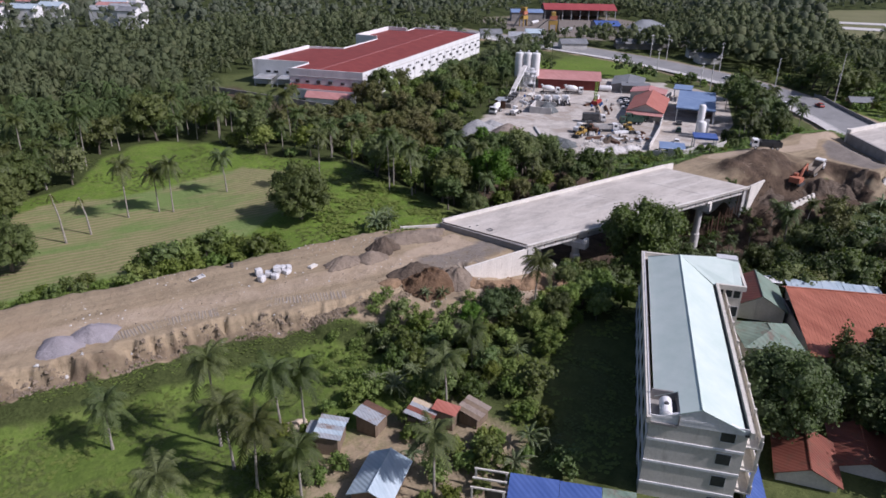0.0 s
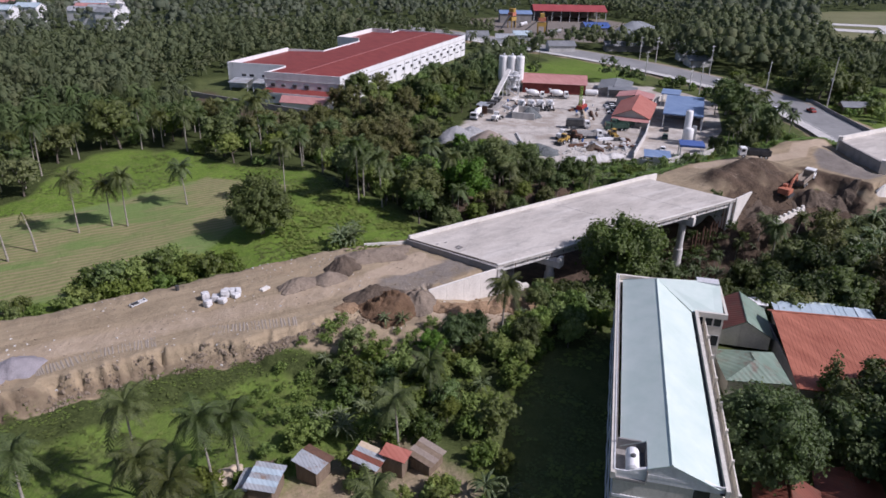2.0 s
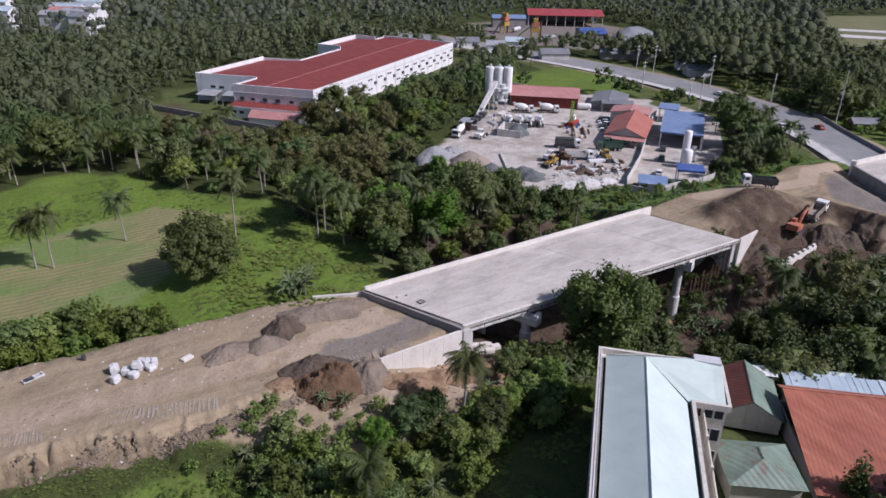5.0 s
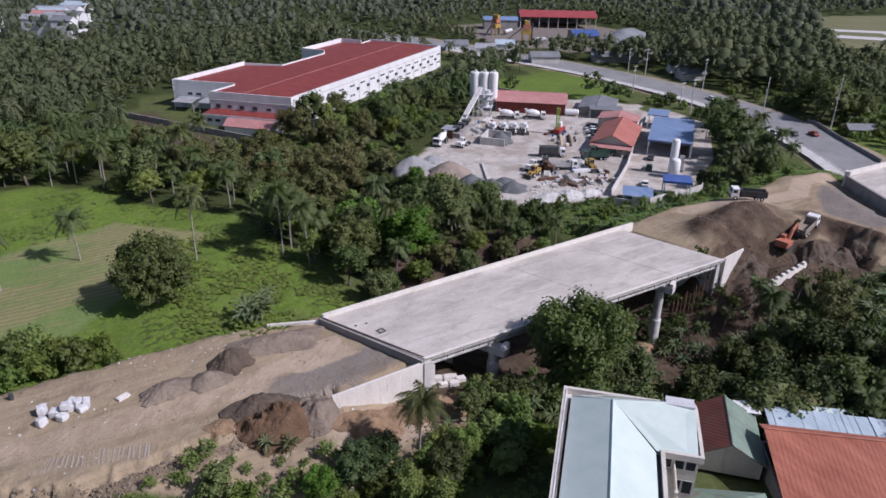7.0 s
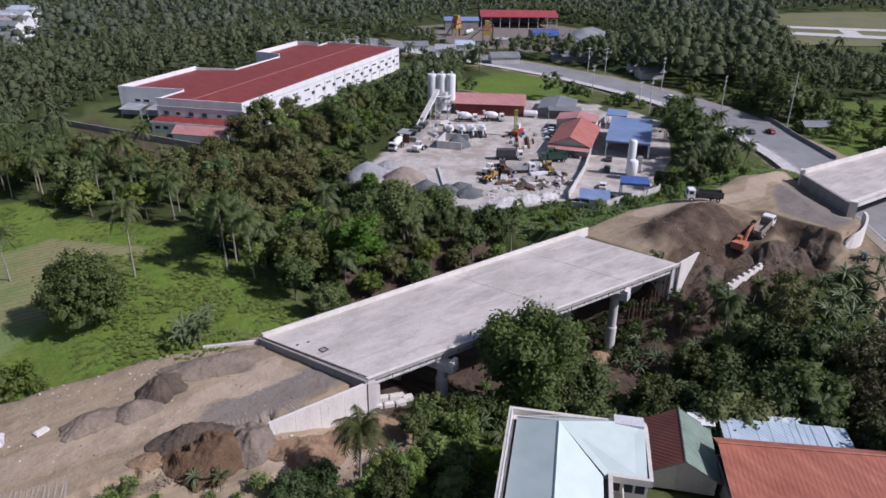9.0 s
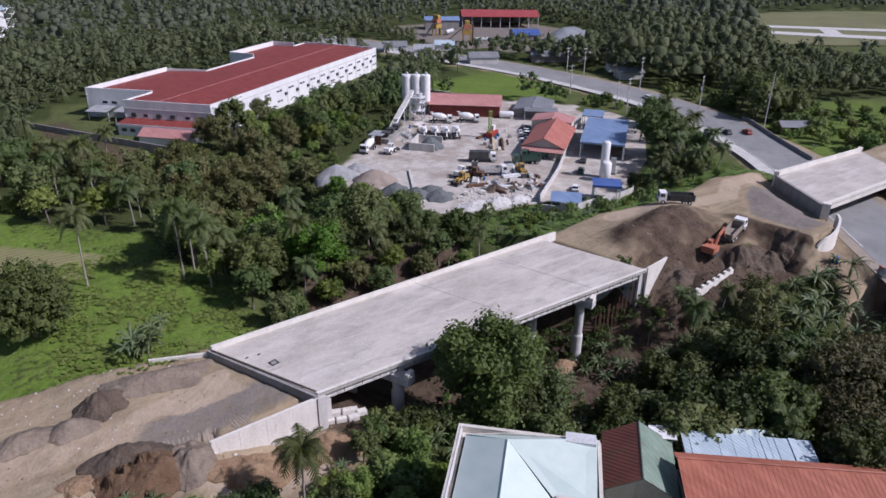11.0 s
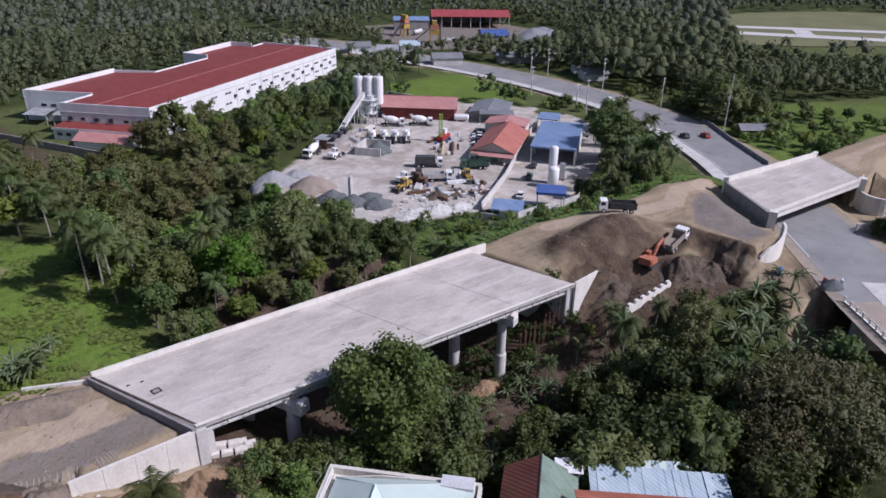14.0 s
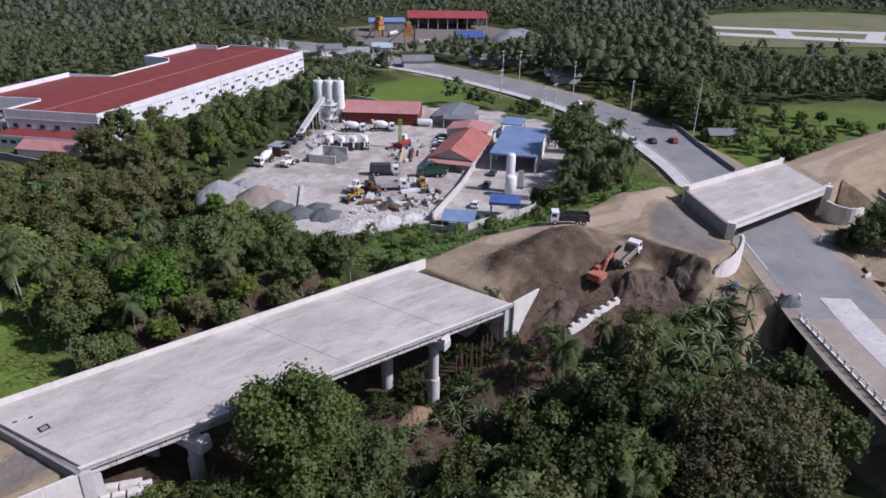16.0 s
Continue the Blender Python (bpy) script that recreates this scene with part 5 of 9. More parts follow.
def leaves(r, centres, radii, n, size, squash=0.85, shell=0.5, jitter=0.85):
    """Leaf clumps over the lobes of a crown: n x 4 x 3."""
    centres, radii = np.asarray(centres, float), np.asarray(radii, float)
    w = radii ** 2
    k = r.choice(len(radii), n, p=w / w.sum())
    d = unit(r.normal(size=(n, 3)))
    d[:, 2] = np.where(d[:, 2] < -0.45, -d[:, 2], d[:, 2])
    rad = radii[k] * (shell + (1 - shell) * r.random(n) ** 0.5) * (1 + 0.2 * r.normal(size=n))
    pos = centres[k] + d * rad[:, None] * np.array([1, 1, squash])
    nrm = unit(d + jitter * r.normal(size=(n, 3)) + np.array([0, 0, 0.4]))
    tan = unit(np.cross(nrm, r.normal(size=(n, 3))))
    bit = np.cross(nrm, tan)
    s = (size * (0.55 + 0.9 * r.random(n)))[:, None]
    return np.stack([pos - tan * s * 0.5, pos + bit * s * 0.36 + nrm * s * 0.06, pos + tan * s * 0.55, pos - bit * s * 0.36 + nrm * s * 0.06], 1)


DOME_ROWS, DOME_COLS = 3, 6
_lat, _lon = np.radians([80, 36, -20]), np.arange(DOME_COLS) * 2 * math.pi / DOME_COLS
DOME = np.stack([np.outer(np.cos(_lat), np.cos(_lon)), np.outer(np.cos(_lat), np.sin(_lon)), np.outer(np.sin(_lat), np.ones(DOME_COLS))], -1).reshape(-1, 3)
DOME_FACES = np.array([(a * DOME_COLS + b, (a + 1) * DOME_COLS + b, (a + 1) * DOME_COLS + (b + 1) % DOME_COLS, a * DOME_COLS + (b + 1) % DOME_COLS) for a in range(DOME_ROWS - 1) for b in range(DOME_COLS)])


def bosses(r, centres, radii, scale):
    """Uneven dense hearts of leaf masses: vertices and faces."""
    V, F = [], []
    for k, (c, rad) in enumerate(zip(centres, radii)):
        V.append(c + DOME * rad * scale * (1 + 0.22 * r.normal(size=(len(DOME), 1))) * np.array([1, 1, 0.85]))
        F.append(DOME_FACES + k * len(DOME))
    return np.concatenate(V), np.concatenate(F)


def leafy(name, hearts, quads):
    """One mesh of smooth hearts and loose leaf quads."""
    loose = np.asarray(quads).reshape(-1, 3)
    hv, hf, n = [], [], 0
    for v, f in hearts:
        hv.append(v)
        hf.append(f + n)
        n += len(v)
    verts = np.concatenate(hv + [loose])
    k = len(loose) // 4
    faces = np.concatenate(hf + [n + np.arange(4 * k).reshape(k, 4)]).astype(np.int32)
    me = bpy.data.meshes.new(name)
    me.vertices.add(len(verts))
    me.vertices.foreach_set("co", verts.astype(np.float32).ravel())
    me.loops.add(faces.size)
    me.loops.foreach_set("vertex_index", faces.ravel())
    me.polygons.add(len(faces))
    me.polygons.foreach_set("loop_start", np.arange(0, faces.size, 4, dtype=np.int32))
    me.update(calc_edges=True)
    me.polygons.foreach_set("use_smooth", np.arange(len(faces)) < len(faces) - k)
    return me


def broadleaf(seed, high, wide, n, size, lobes=11, stem=0.35, flat=0.85, boss=0.26, heart=0.70):
    """Trunk with limbs, and a crown: two meshes with the foot at the origin."""
    r = np.random.default_rng(seed)
    s = Shape()
    fork = high * stem
    lean = r.normal(size=2) * 0.04 * high
    s.tube([(0, 0, -0.6), (lean[0] * 0.3, lean[1] * 0.3, fork * 0.5), (lean[0], lean[1], fork), (lean[0] * 1.4, lean[1] * 1.4, high * 0.7)],
           [0.03 * high + 0.06, 0.022 * high, 0.018 * high, 0.008 * high], 8)
    cs, rs = [], []
    for i in range(lobes):
        a = 2.4 * i + r.random()
        u = (i + 0.5) / lobes
        rr = wide * (0.30 + 0.42 * r.random()) * (1 - 0.35 * max(0, u - 0.5))
        c = np.array([lean[0] + math.cos(a) * rr, lean[1] + math.sin(a) * rr, fork + (high - fork) * (0.12 + 0.72 * u)])
        cs.append(c)
        rs.append(wide * (boss + 0.66 * boss * r.random()))
        if i % 2 == 0:
            s.tube([(lean[0], lean[1], fork * 0.9), tuple((c + [lean[0], lean[1], fork]) / 2 + [0, 0, -0.06 * high]), tuple(c)], [0.014 * high, 0.01 * high, 0.004 * high], 5, False)
    return s.mesh("trunk"), leafy("crown", [bosses(r, cs, rs, heart)], leaves(r, cs, rs, n, size, flat, 0.78, 0.6))


def dome(seed, high, wide, n, size, clear=0.12, heart=0.74):
    """A full round crown of many small bosses that reaches near the ground."""
    r = np.random.default_rng(seed)
    s = Shape()
    s.tube([(0, 0, -0.6), (0, 0, high * 0.3), (0.2, 0.1, high * 0.6)], [0.04 * high, 0.032 * high, 0.012 * high], 8)
    k = 46
    i = np.arange(k) + 0.5
    zc = 1 - 1.75 * i / k
    a = 2.39996 * i
    rho = np.sqrt(np.maximum(0, 1 - zc ** 2))
    mid = high * (0.5 + clear / 2)
    half = high * (0.5 - clear / 2)
    j = 1 + 0.12 * r.normal(size=k)
    cs = np.stack([np.cos(a) * rho * wide * 0.74 * j, np.sin(a) * rho * wide * 0.74 * j, mid + zc * half * 0.74 * j], -1)
    rs = wide * (0.20 + 0.13 * r.random(k))
    for q in range(0, k, 7):
        s.tube([(0, 0, high * 0.28), tuple(cs[q] * [0.5, 0.5, 0.8]), tuple(cs[q])], [0.016 * high, 0.01 * high, 0.004 * high], 5, False)
    return s.mesh("trunk"), leafy("crown", [bosses(r, cs, rs, heart)], leaves(r, cs, rs, n, size, 0.9, 0.8, 0.6))


def frond_quads(r, root, length, yaw, rise, n=11, width=0.19, sag=1.0):
    """One palm frond: leaflets hanging from both sides of a bent rib."""
    q = []
    d = np.array([math.cos(yaw), math.sin(yaw), 0])
    side = np.array([-d[1], d[0], 0])
    pts = []
    for i in range(n + 1):
        t = i / n
        pts.append(root + d * length * t * (1 - 0.22 * sag * t) + np.array([0, 0, length * (rise * t - (0.35 + 0.55 * sag) * t * t)]))
    for i in range(n):
        a, b = pts[i], pts[i + 1]
        t = (i + 0.5) / n
        w = length * (0.08 + width * math.sin(math.pi * min(1, 0.16 + 0.84 * t)) ** 0.8) * (0.85 + 0.3 * r.random())
        for sg in (-1, 1):
            tip = (a + b) / 2 + side * sg * w * 0.80 + (b - a) * 0.9 + np.array([0, 0, -w * (0.32 + 0.3 * r.random())])
            q.append([a, b, tip + (b - a) * 0.16, tip - (b - a) * 0.16])
        if i < n - 1:
            u = side * 0.035 * length / 4
            q.append([a - u, a + u, b + u, b - u])
    return q


def palm(seed, high, fronds=20, length=4.3, lean=1.0):
    r = np.random.default_rng(seed)
    a = r.random() * 6.28
    bend = np.array([math.cos(a), math.sin(a), 0]) * lean
    s = Shape()
    pts = [np.array([0, 0, -0.5]) + bend * 0, bend * 0.15 + [0, 0, high * 0.3], bend * 0.5 + [0, 0, high * 0.65], bend + [0, 0, high]]
    s.tube([tuple(p) for p in pts], [0.24, 0.16, 0.135, 0.12], 7)
    q = []
    for i in range(fronds):
        u = i / fronds
        yaw = 2.4 * i + 0.3 * r.random()
        q += frond_quads(r, pts[-1] + np.array([0, 0, 0.1]), length * (0.75 + 0.35 * r.random()), yaw, 1.25 - 1.55 * u + 0.15 * r.normal(), n=15, width=0.235, sag=0.5 + 0.45 * r.random())
    return s.mesh("trunk"), soup("crown", np.array(q))


def banana(seed, high=3.4, n=19):
    r = np.random.default_rng(seed)
    s = Shape()
    q = []
    h = high * (0.6 + 0.25 * r.random())
    s.tube([(0, 0, -0.3), (0, 0, h * 0.75)], [0.16, 0.09], 6)
    dz = np.array([0, 0, 0.09])
    ws = [0.05, 0.14, 0.17, 0.12, 0.02]
    for i in range(n):
        yaw = 2.4 * i + r.random() * 0.6
        d, le = np.array([math.cos(yaw), math.sin(yaw), 0]), high * (0.42 + 0.30 * r.random())
        side = np.array([-d[1], d[0], 0])
        up = 0.2 + 1.2 * r.random()
        pts = [np.array([0, 0, h * 0.72]) + d * le * t + np.array([0, 0, le * (up * t - 0.85 * t * t)]) for t in (0, 0.25, 0.5, 0.75, 1.0)]
        for k in range(4):
            for sg in (-1, 1):
                q.append([pts[k], pts[k + 1], pts[k + 1] + side * sg * ws[k + 1] * high / 3.2 - dz, pts[k] + side * sg * ws[k] * high / 3.2 - dz][::sg])
    return s.mesh("stem"), soup("leaves", np.array(q))


def kind_of(meshes, bark, leaf):
    for me, mat in zip(meshes, (bark, leaf)):
        me.materials.append(M[mat])
    return meshes


SPECIES = {
    "broad": [kind_of(broadleaf(11 + i, h, w, n, sz, lobes), "bark", lf) for i, (h, w, n, sz, lobes, lf) in enumerate((
        (10.5, 4.8, 1300, 0.58, 17, "leaf"), (8.5, 4.2, 1100, 0.55, 15, "leaf_light"), (13.0, 6.6, 1900, 0.66, 24, "leaf"), (9.0, 4.4, 1150, 0.56, 16, "leaf_olive")))],
    "bush": [kind_of(broadleaf(31 + i, h, w, int(n * 0.72), sz, 10, 0.12), "bark", lf) for i, (h, w, n, sz, lf) in enumerate((
        (3.2, 2.4, 860, 0.37, "leaf_light"), (4.2, 2.7, 1000, 0.40, "leaf_mid"), (2.4, 2.2, 700, 0.33, "leaf_light"), (3.8, 2.6, 760, 0.42, "leaf_deep")))],
    "palm": [kind_of(palm(51 + i, h, fr, le, ln), "palm_bark", "frond") for i, (h, fr, le, ln) in enumerate(((11, 27, 3.8, 0.6), (13.5, 27, 3.8, 1.0), (9, 26, 3.7, 0.5), (7.0, 24, 3.6, 0.4)))],
    "banana": [kind_of(banana(71 + i, h), "leaf_olive", "banana") for i, h in enumerate((3.6, 4.4, 3.0))],
}
TAGS = {"broad": ("tree", "broad-crowned tropical tree with dense green leaves", "tree", "trees along the ravine and woods"),
        "bush": ("shrub", "dense leafy green shrub", "shrub", "shrubs on the slopes"),
        "palm": ("coconut_palm", "slender coconut palm with drooping fronds", "palm tree", "coconut palms"),
        "banana": ("banana_plant", "clump of banana plants with broad torn leaves", "banana plant", "banana plants")}


def plant(sort, x, y, scale=1.0, variant=None, label="", z=None, squash=1.0):
    v = SPECIES[sort][int(rng.integers({"bush": 3}.get(sort, min(4, len(SPECIES[sort]))))) if variant is None else variant]
    name, lab, cat, grp = TAGS[sort]
    m = pose(x, y, gz(x, y) if z is None else z, 0, 0, float(rng.random() * 360)) @ Matrix.Diagonal((scale, scale, scale * squash, 1))
    root = thing(name, m, label or lab, cat, grp)
    part("trunk" if sort != "banana" else "stem", v[0], None, root)
    part("crown" if sort != "banana" else "leaves", v[1], None, root)
    return root


def joined(name, items, mat, label):
    """Many small shrubs as one undergrowth mesh; items: x, y, scale, variant."""
    V, F, n = [], [], 0
    for x, y, sc, var in items:
        me = SPECIES["bush"][var][1]
        v = np.empty(len(me.vertices) * 3)
        me.vertices.foreach_get("co", v)
        f = np.empty(len(me.loops), np.int32)
        me.loops.foreach_get("vertex_index", f)
        v, f = v.reshape(-1, 3), f.reshape(-1, 4)
        keep = np.arange(len(f)) % 2 == 0
        a = rng.random() * 6.28
        c, d = math.cos(a), math.sin(a)
        V.append(np.stack([v[:, 0] * c - v[:, 1] * d, v[:, 0] * d + v[:, 1] * c, v[:, 2]], -1) * sc + [x, y, gz(x, y) - 0.1])
        F.append(f[keep] + n)
        n += len(v)
    verts, faces = np.concatenate(V), np.concatenate(F)
    return solid(name, soup(name, verts[faces]), mat, label, "undergrowth", kind="stuff")


def scatter(n_try, box, gap, keep, seed, taken=()):
    """Places in a box, no two nearer than gap, where keep(x, y) holds."""
    r = np.random.default_rng(seed)
    xs, ys = r.uniform(box[0], box[1], n_try), r.uniform(box[2], box[3], n_try)
    ok = keep(xs, ys)
    xs, ys = xs[ok], ys[ok]
    cells, out = {}, []
    for x, y in taken:
        cells.setdefault((int(x // gap), int(y // gap)), []).append((x, y))
    for x, y in zip(xs, ys):
        c = (int(x // gap), int(y // gap))
        if all((x - a) ** 2 + (y - b) ** 2 > gap * gap for i in (-1, 0, 1) for j in (-1, 0, 1) for a, b in cells.get((c[0] + i, c[1] + j), ())):
            cells.setdefault(c, []).append((x, y))
            out.append((x, y))
    return out


# trees that stand out
SPECIES["broad"].append(kind_of(broadleaf(101, 16.6, 8.8, 13000, 0.50, 52, 0.16, boss=0.18), "bark", "leaf_mid"))
SPECIES["broad"].append(kind_of(dome(103, 13.6, 7.0, 7000, 0.48, 0.0), "bark", "leaf"))
SPECIES["broad"].append(kind_of(dome(104, 15.0, 6.4, 8000, 0.45), "bark", "leaf_deep"))
SPECIES["broad"].append(kind_of(dome(105, 10.0, 5.0, 3600, 0.36, heart=0.5), "bark", "leaf_dry"))
SPECIES["broad"].append(kind_of(broadleaf(201, 11.0, 4.6, 1900, 0.5, 18, 0.25, boss=0.23, heart=0.6), "bark", "leaf_bamboo"))
SPECIES["broad"].append(kind_of(broadleaf(202, 9.5, 4.8, 2600, 0.44, 24, 0.22, boss=0.22), "bark", "leaf_lush"))
for x, y, sc, v in ((98.5, 156.0, 1.7, 9), (89.5, 163.0, 0.95, 9), (110.0, 150.0, 0.8, 9), (118.0, 164.0, 0.8, 9), (98.2, 213.5, 1.2, 8), (112.1, 197.8, 1.15, 8), (121.1, 194.8, 1.0, 8), (110, 211, 1.1, 8), (104.5, 204, 1.2, 8),
                    (116, 204, 1.0, 8), (92, 206, 1.1, 8), (160.0, 80.5, 1.0, 8), (155.5, 77.5, 0.9, 8), (163.5, 84.0, 0.8, 8), (128, 172, 0.55, 9), (125, 180, 0.6, 9), (131, 158, 0.5, 9)):
    plant("broad", x, y, sc, v, "feathery olive-brown bamboo-like tree" if v == 8 else "bright lush green tree at the edge of the woods")
SPECIES["broad"].append(kind_of(broadleaf(203, 9.6, 6.0, 2400, 0.55, 28, 0.14, boss=0.21), "bark", "leaf_deep"))
for x, y, sc in ((110.5, 85.5, 0.9), (104.0, 83.5, 0.8)):
    plant("broad", x, y, sc, 10, "full-leaved tree crowding the large tree beside the bridge", z=-8.0)
plant("broad", 102.4, 90.2, 1.1, 4, "large full-leaved tree growing beside the bridge", z=-8.0)
plant("broad", 50.0, 145.5, 1.0, 5, "round dense dark-green tree standing alone in the field")
plant("broad", 79.0, 40.5, 1.0, 6, "large round tree beside the school block", z=-5.0)
for x, y, sc in ((150, 60, 1.5), (159, 56.5, 1.3), (142, 57, 1.2), (163, 62, 1.1), (152, 51, 1.3)):
    plant("broad", x, y, sc, 7, "thin-leaved olive tree above the ravine")

# coconut palms of the meadow, the field and its far edge
for x, y, h in ((0.4, 83.8, 7.5), (12.9, 76.9, 13.5), (13.2, 71.8, 10.2), (20.5, 74.4, 11.0), (23.7, 74.3, 9.5), (14.3, 65.3, 11.2), (18.5, 61.6, 8.0), (4.0, 66.0, 8.5), (33.0, 55.0, 9.0),
                (43.2, 68.8, 8.5), (52.1, 75.6, 7.0), (71.0, 84.2, 10.5), (15.3, 166.4, 13.2), (22.2, 166.7, 10.0), (25.2, 165.4, 12.0), (39.8, 171.8, 9.8),
                (-8.6, 187.6, 10.8), (76.7, 152.3, 14.8), (80.2, 146.4, 13.2), (79.7, 155.8, 12.5), (60.5, 159.5, 14.5), (96.3, 139.8, 11.8), (244.6, 161.0, 8.2), (146.3, 85.0, 10.0)):
    i = min(range(4), key=lambda k: abs((11, 13.5, 9, 7.0)[k] - h))
    plant("palm", x, y, 1.0, i, squash=h / (11, 13.5, 9, 7.0)[i])
for x, y, h in ((1.4, 157.7, 11.2), (6.6, 160.4, 8.8)):
    s = Shape().tube([(0, 0, -0.4), (-0.2, 0.1, h * 0.5), (-0.9, 0.4, h)], [0.25, 0.17, 0.14], 8)
    st = thing("palm_stump", pose(x, y, gz(x, y)), "dead coconut trunk with no crown", "dead tree")
    part("trunk", s, "palm_bark", st)
    part("dry_fronds", soup("dry_fronds", np.array(sum((frond_quads(np.random.default_rng(3 + k), np.array([-0.9, 0.4, h]), 1.5, 2.4 * k, -0.4, 5) for k in range(5)), []))), "leaf_olive", st)

# hedge along the foot of the field bank, and shrubs on the slopes
for x, y in scatter(900, (-16, 62, 128.5, 138), 2.9, lambda x, y: (y < 133 + 2.5 * vnoise(x, y, 9, 33) + np.where((x > 12) & (x < 36), 4, 0)) & ((x < 42) | (x > 58)), 34):
    plant("bush", x, y, variant=(0, 0, 1, 2)[int(rng.integers(4))], scale=float(rng.uniform(1.05, 1.6) if 10 < x < 38 else rng.uniform(0.65, 1.1)))
for k in range(7):
    plant("banana", 63 + 2.0 * math.cos(2.4 * k) * (k / 6) ** 0.5, 130.2 + 2.0 * math.sin(2.4 * k) * (k / 6) ** 0.5, 1.1)
plant("banana", 66, 134, 1.25)
plant("banana", 68, 136, 1.1)
plant("broad", -9, 148, 0.8, 5)
for x, y, sc in ((-9.5, 178, 0.85), (-16, 170, 1.0), (-4, 194, 0.8), (-20, 184, 0.9)):
    plant("broad", x, y, sc, 5, "round dense tree at the edge of the field")

HUTS = ((26.5, 69), (32, 69.5), (40, 65), (45.5, 63.5), (27, 59), (46, 48))
for x, y in scatter(1500, (12, 54, 48, 80), 3.1, lambda x, y: (poly_dist(x, y, VILLAGE) < 3) & np.all([np.hypot(x - a, y - b) > (6 if a == 27 else 4.2) for a, b in HUTS], 0) & (vnoise(x, y, 7, 39) > -0.25), 38):
    plant("bush" if rng.random() < 0.8 else "banana", x, y, float(rng.uniform(0.55, 1.05)))
THICKET = [(34, 78), (44, 90), (56, 84), (70, 84), (82, 90), (94, 92), (92, 80), (76, 78), (60, 70), (50, 56), (44, 52), (36, 60), (52, 62), (50, 70), (38, 74)]
spread = scatter(1400, (24, 62, 72, 97), 2.1, lambda x, y: (poly_dist(x, y, [(26, 86), (36, 92), (46, 95), (56, 93), (62, 86), (56, 78), (40, 73), (34, 80)]) < 0) & (vnoise(x, y, 6, 176) > -0.55), 177)
joined("undergrowth", [(x, y, float(rng.uniform(0.32, 0.75)), (0, 2, 1)[k % 3]) for k, (x, y) in enumerate(spread) if k % 7], "leaf_light", "bright green scrub climbing the road bank")
for x, y in spread[::7]:
    plant("banana", x, y, float(rng.uniform(0.6, 0.9)))
for x, y, sc, v in ((80.7, 82, 0.62, 1), (76, 81.8, 0.6, 9), (84, 80.5, 0.6, 1), (86, 77.5, 0.55, 9), (73, 80, 0.55, 10), (79, 76.5, 0.6, 1), (62, 84, 0.55, 10), (66, 84.5, 0.6, 10), (66, 79, 0.55, 1), (57, 83, 0.5, 9), (70, 76, 0.5, 1), (87, 84, 0.55, 1)):
    plant("broad", x, y, sc, v, "bushy light-green tree below the retaining wall" if v != 10 else "dark glossy tree below the retaining wall")
GORGE = [(84, 88), (96, 86), (118, 86), (124, 80), (140, 84), (150, 84), (190, 84), (186, 66), (178, 52), (150, 48), (126, 62), (100, 70), (90, 80)]
for x, y in scatter(1500, (84, 152, 76, 96.5), 2.5, lambda x, y: (poly_dist(x, y, [(84, 88), (86, 93), (96, 95), (146, 93.5), (152, 84), (124, 76), (112, 80), (96, 84)]) < 0) & (np.hypot(x - 105, y - 89.5) > 5) & (vnoise(x, y, 6, 68) > -0.45), 59):
    q = rng.random()
    plant("banana" if q < 0.62 else "bush", x, y, float(rng.uniform(0.6, 1.0)))
for x, y in scatter(1600, (88, 142, 96, 142), 2.9, lambda x, y: (vnoise(x, y, 5, 69) > 0.1) & (((y < 101) & (x > 90)) | ((y > 119) & (x < 132) & (vnoise(x, y, 5, 169) > 0.1)) | ((y > 124) & (x < 136) & (y < 142) & (vnoise(x, y, 6, 171) > -0.25))), 70):
    plant("banana" if rng.random() < 0.35 else "bush", x, y, float(rng.uniform(0.35, 0.6) * (1.7 if y > 124 else 1.0)))
for x, y, sc in ((94, 134, 0.8), (111.5, 137, 0.85)):
    plant("palm", x, y, sc, int(rng.integers(4)))
for x, y, sc, v in ((98, 131, 0.75, 1), (104, 133, 0.7, 3), (108.5, 130.5, 0.7, 0), (114, 134, 0.75, 1), (119, 131, 0.65, 3), (124, 133, 0.75, 0), (129, 130, 0.6, 1), (102, 127.5, 0.5, 0), (116, 127, 0.5, 1)):
    plant("broad", x, y, sc, v, "slim pale-trunked tree on the cut bank")
for x, y, sc in ((287, 160, 1.1), (291, 167, 1.15), (295, 176, 1.1), (293, 157, 0.95)):
    plant("broad", x, y, sc, 2, "large dark tree overhanging the highway")
# the tree at (132.5, 50.5) is added to cast shade on the rear shed
for x, y, sc, v in ((145, 72, 1.3, 10), (129.5, 70, 1.2, 10), (121, 80, 0.8, 10), (131, 62, 1.2, 10), (152, 67, 1.25, 10), (114, 73, 0.9, 10), (138, 63, 1.0, 2), (132.5, 50.5, 1.0, 10), (134, 83, 0.7, 10), (122, 66, 0.9, 2)):
    plant("broad", x, y, sc, v, "dense dark-green tree rising out of the ravine")
for x, y, sc in ((147.5, 90.0, 0.62), (150.0, 87.6, 0.55), (141.0, 90.5, 0.5), (134.5, 91.0, 0.5), (155.0, 86.0, 0.6)):
    plant("palm", x, y, sc)
# scrub added to darken lit ground where tree shade belongs
joined("undergrowth", [(x, y, float(rng.uniform(0.35, 0.8)), 3) for x, y in scatter(900, (106, 144, 93, 103), 2.0, lambda x, y: (vnoise(x, y, 5, 178) > -0.15) & (np.hypot(x - 122, y - 96) > 2.5), 179)], "leaf_deep", "dark scrub standing in for tree shade below the bridge")
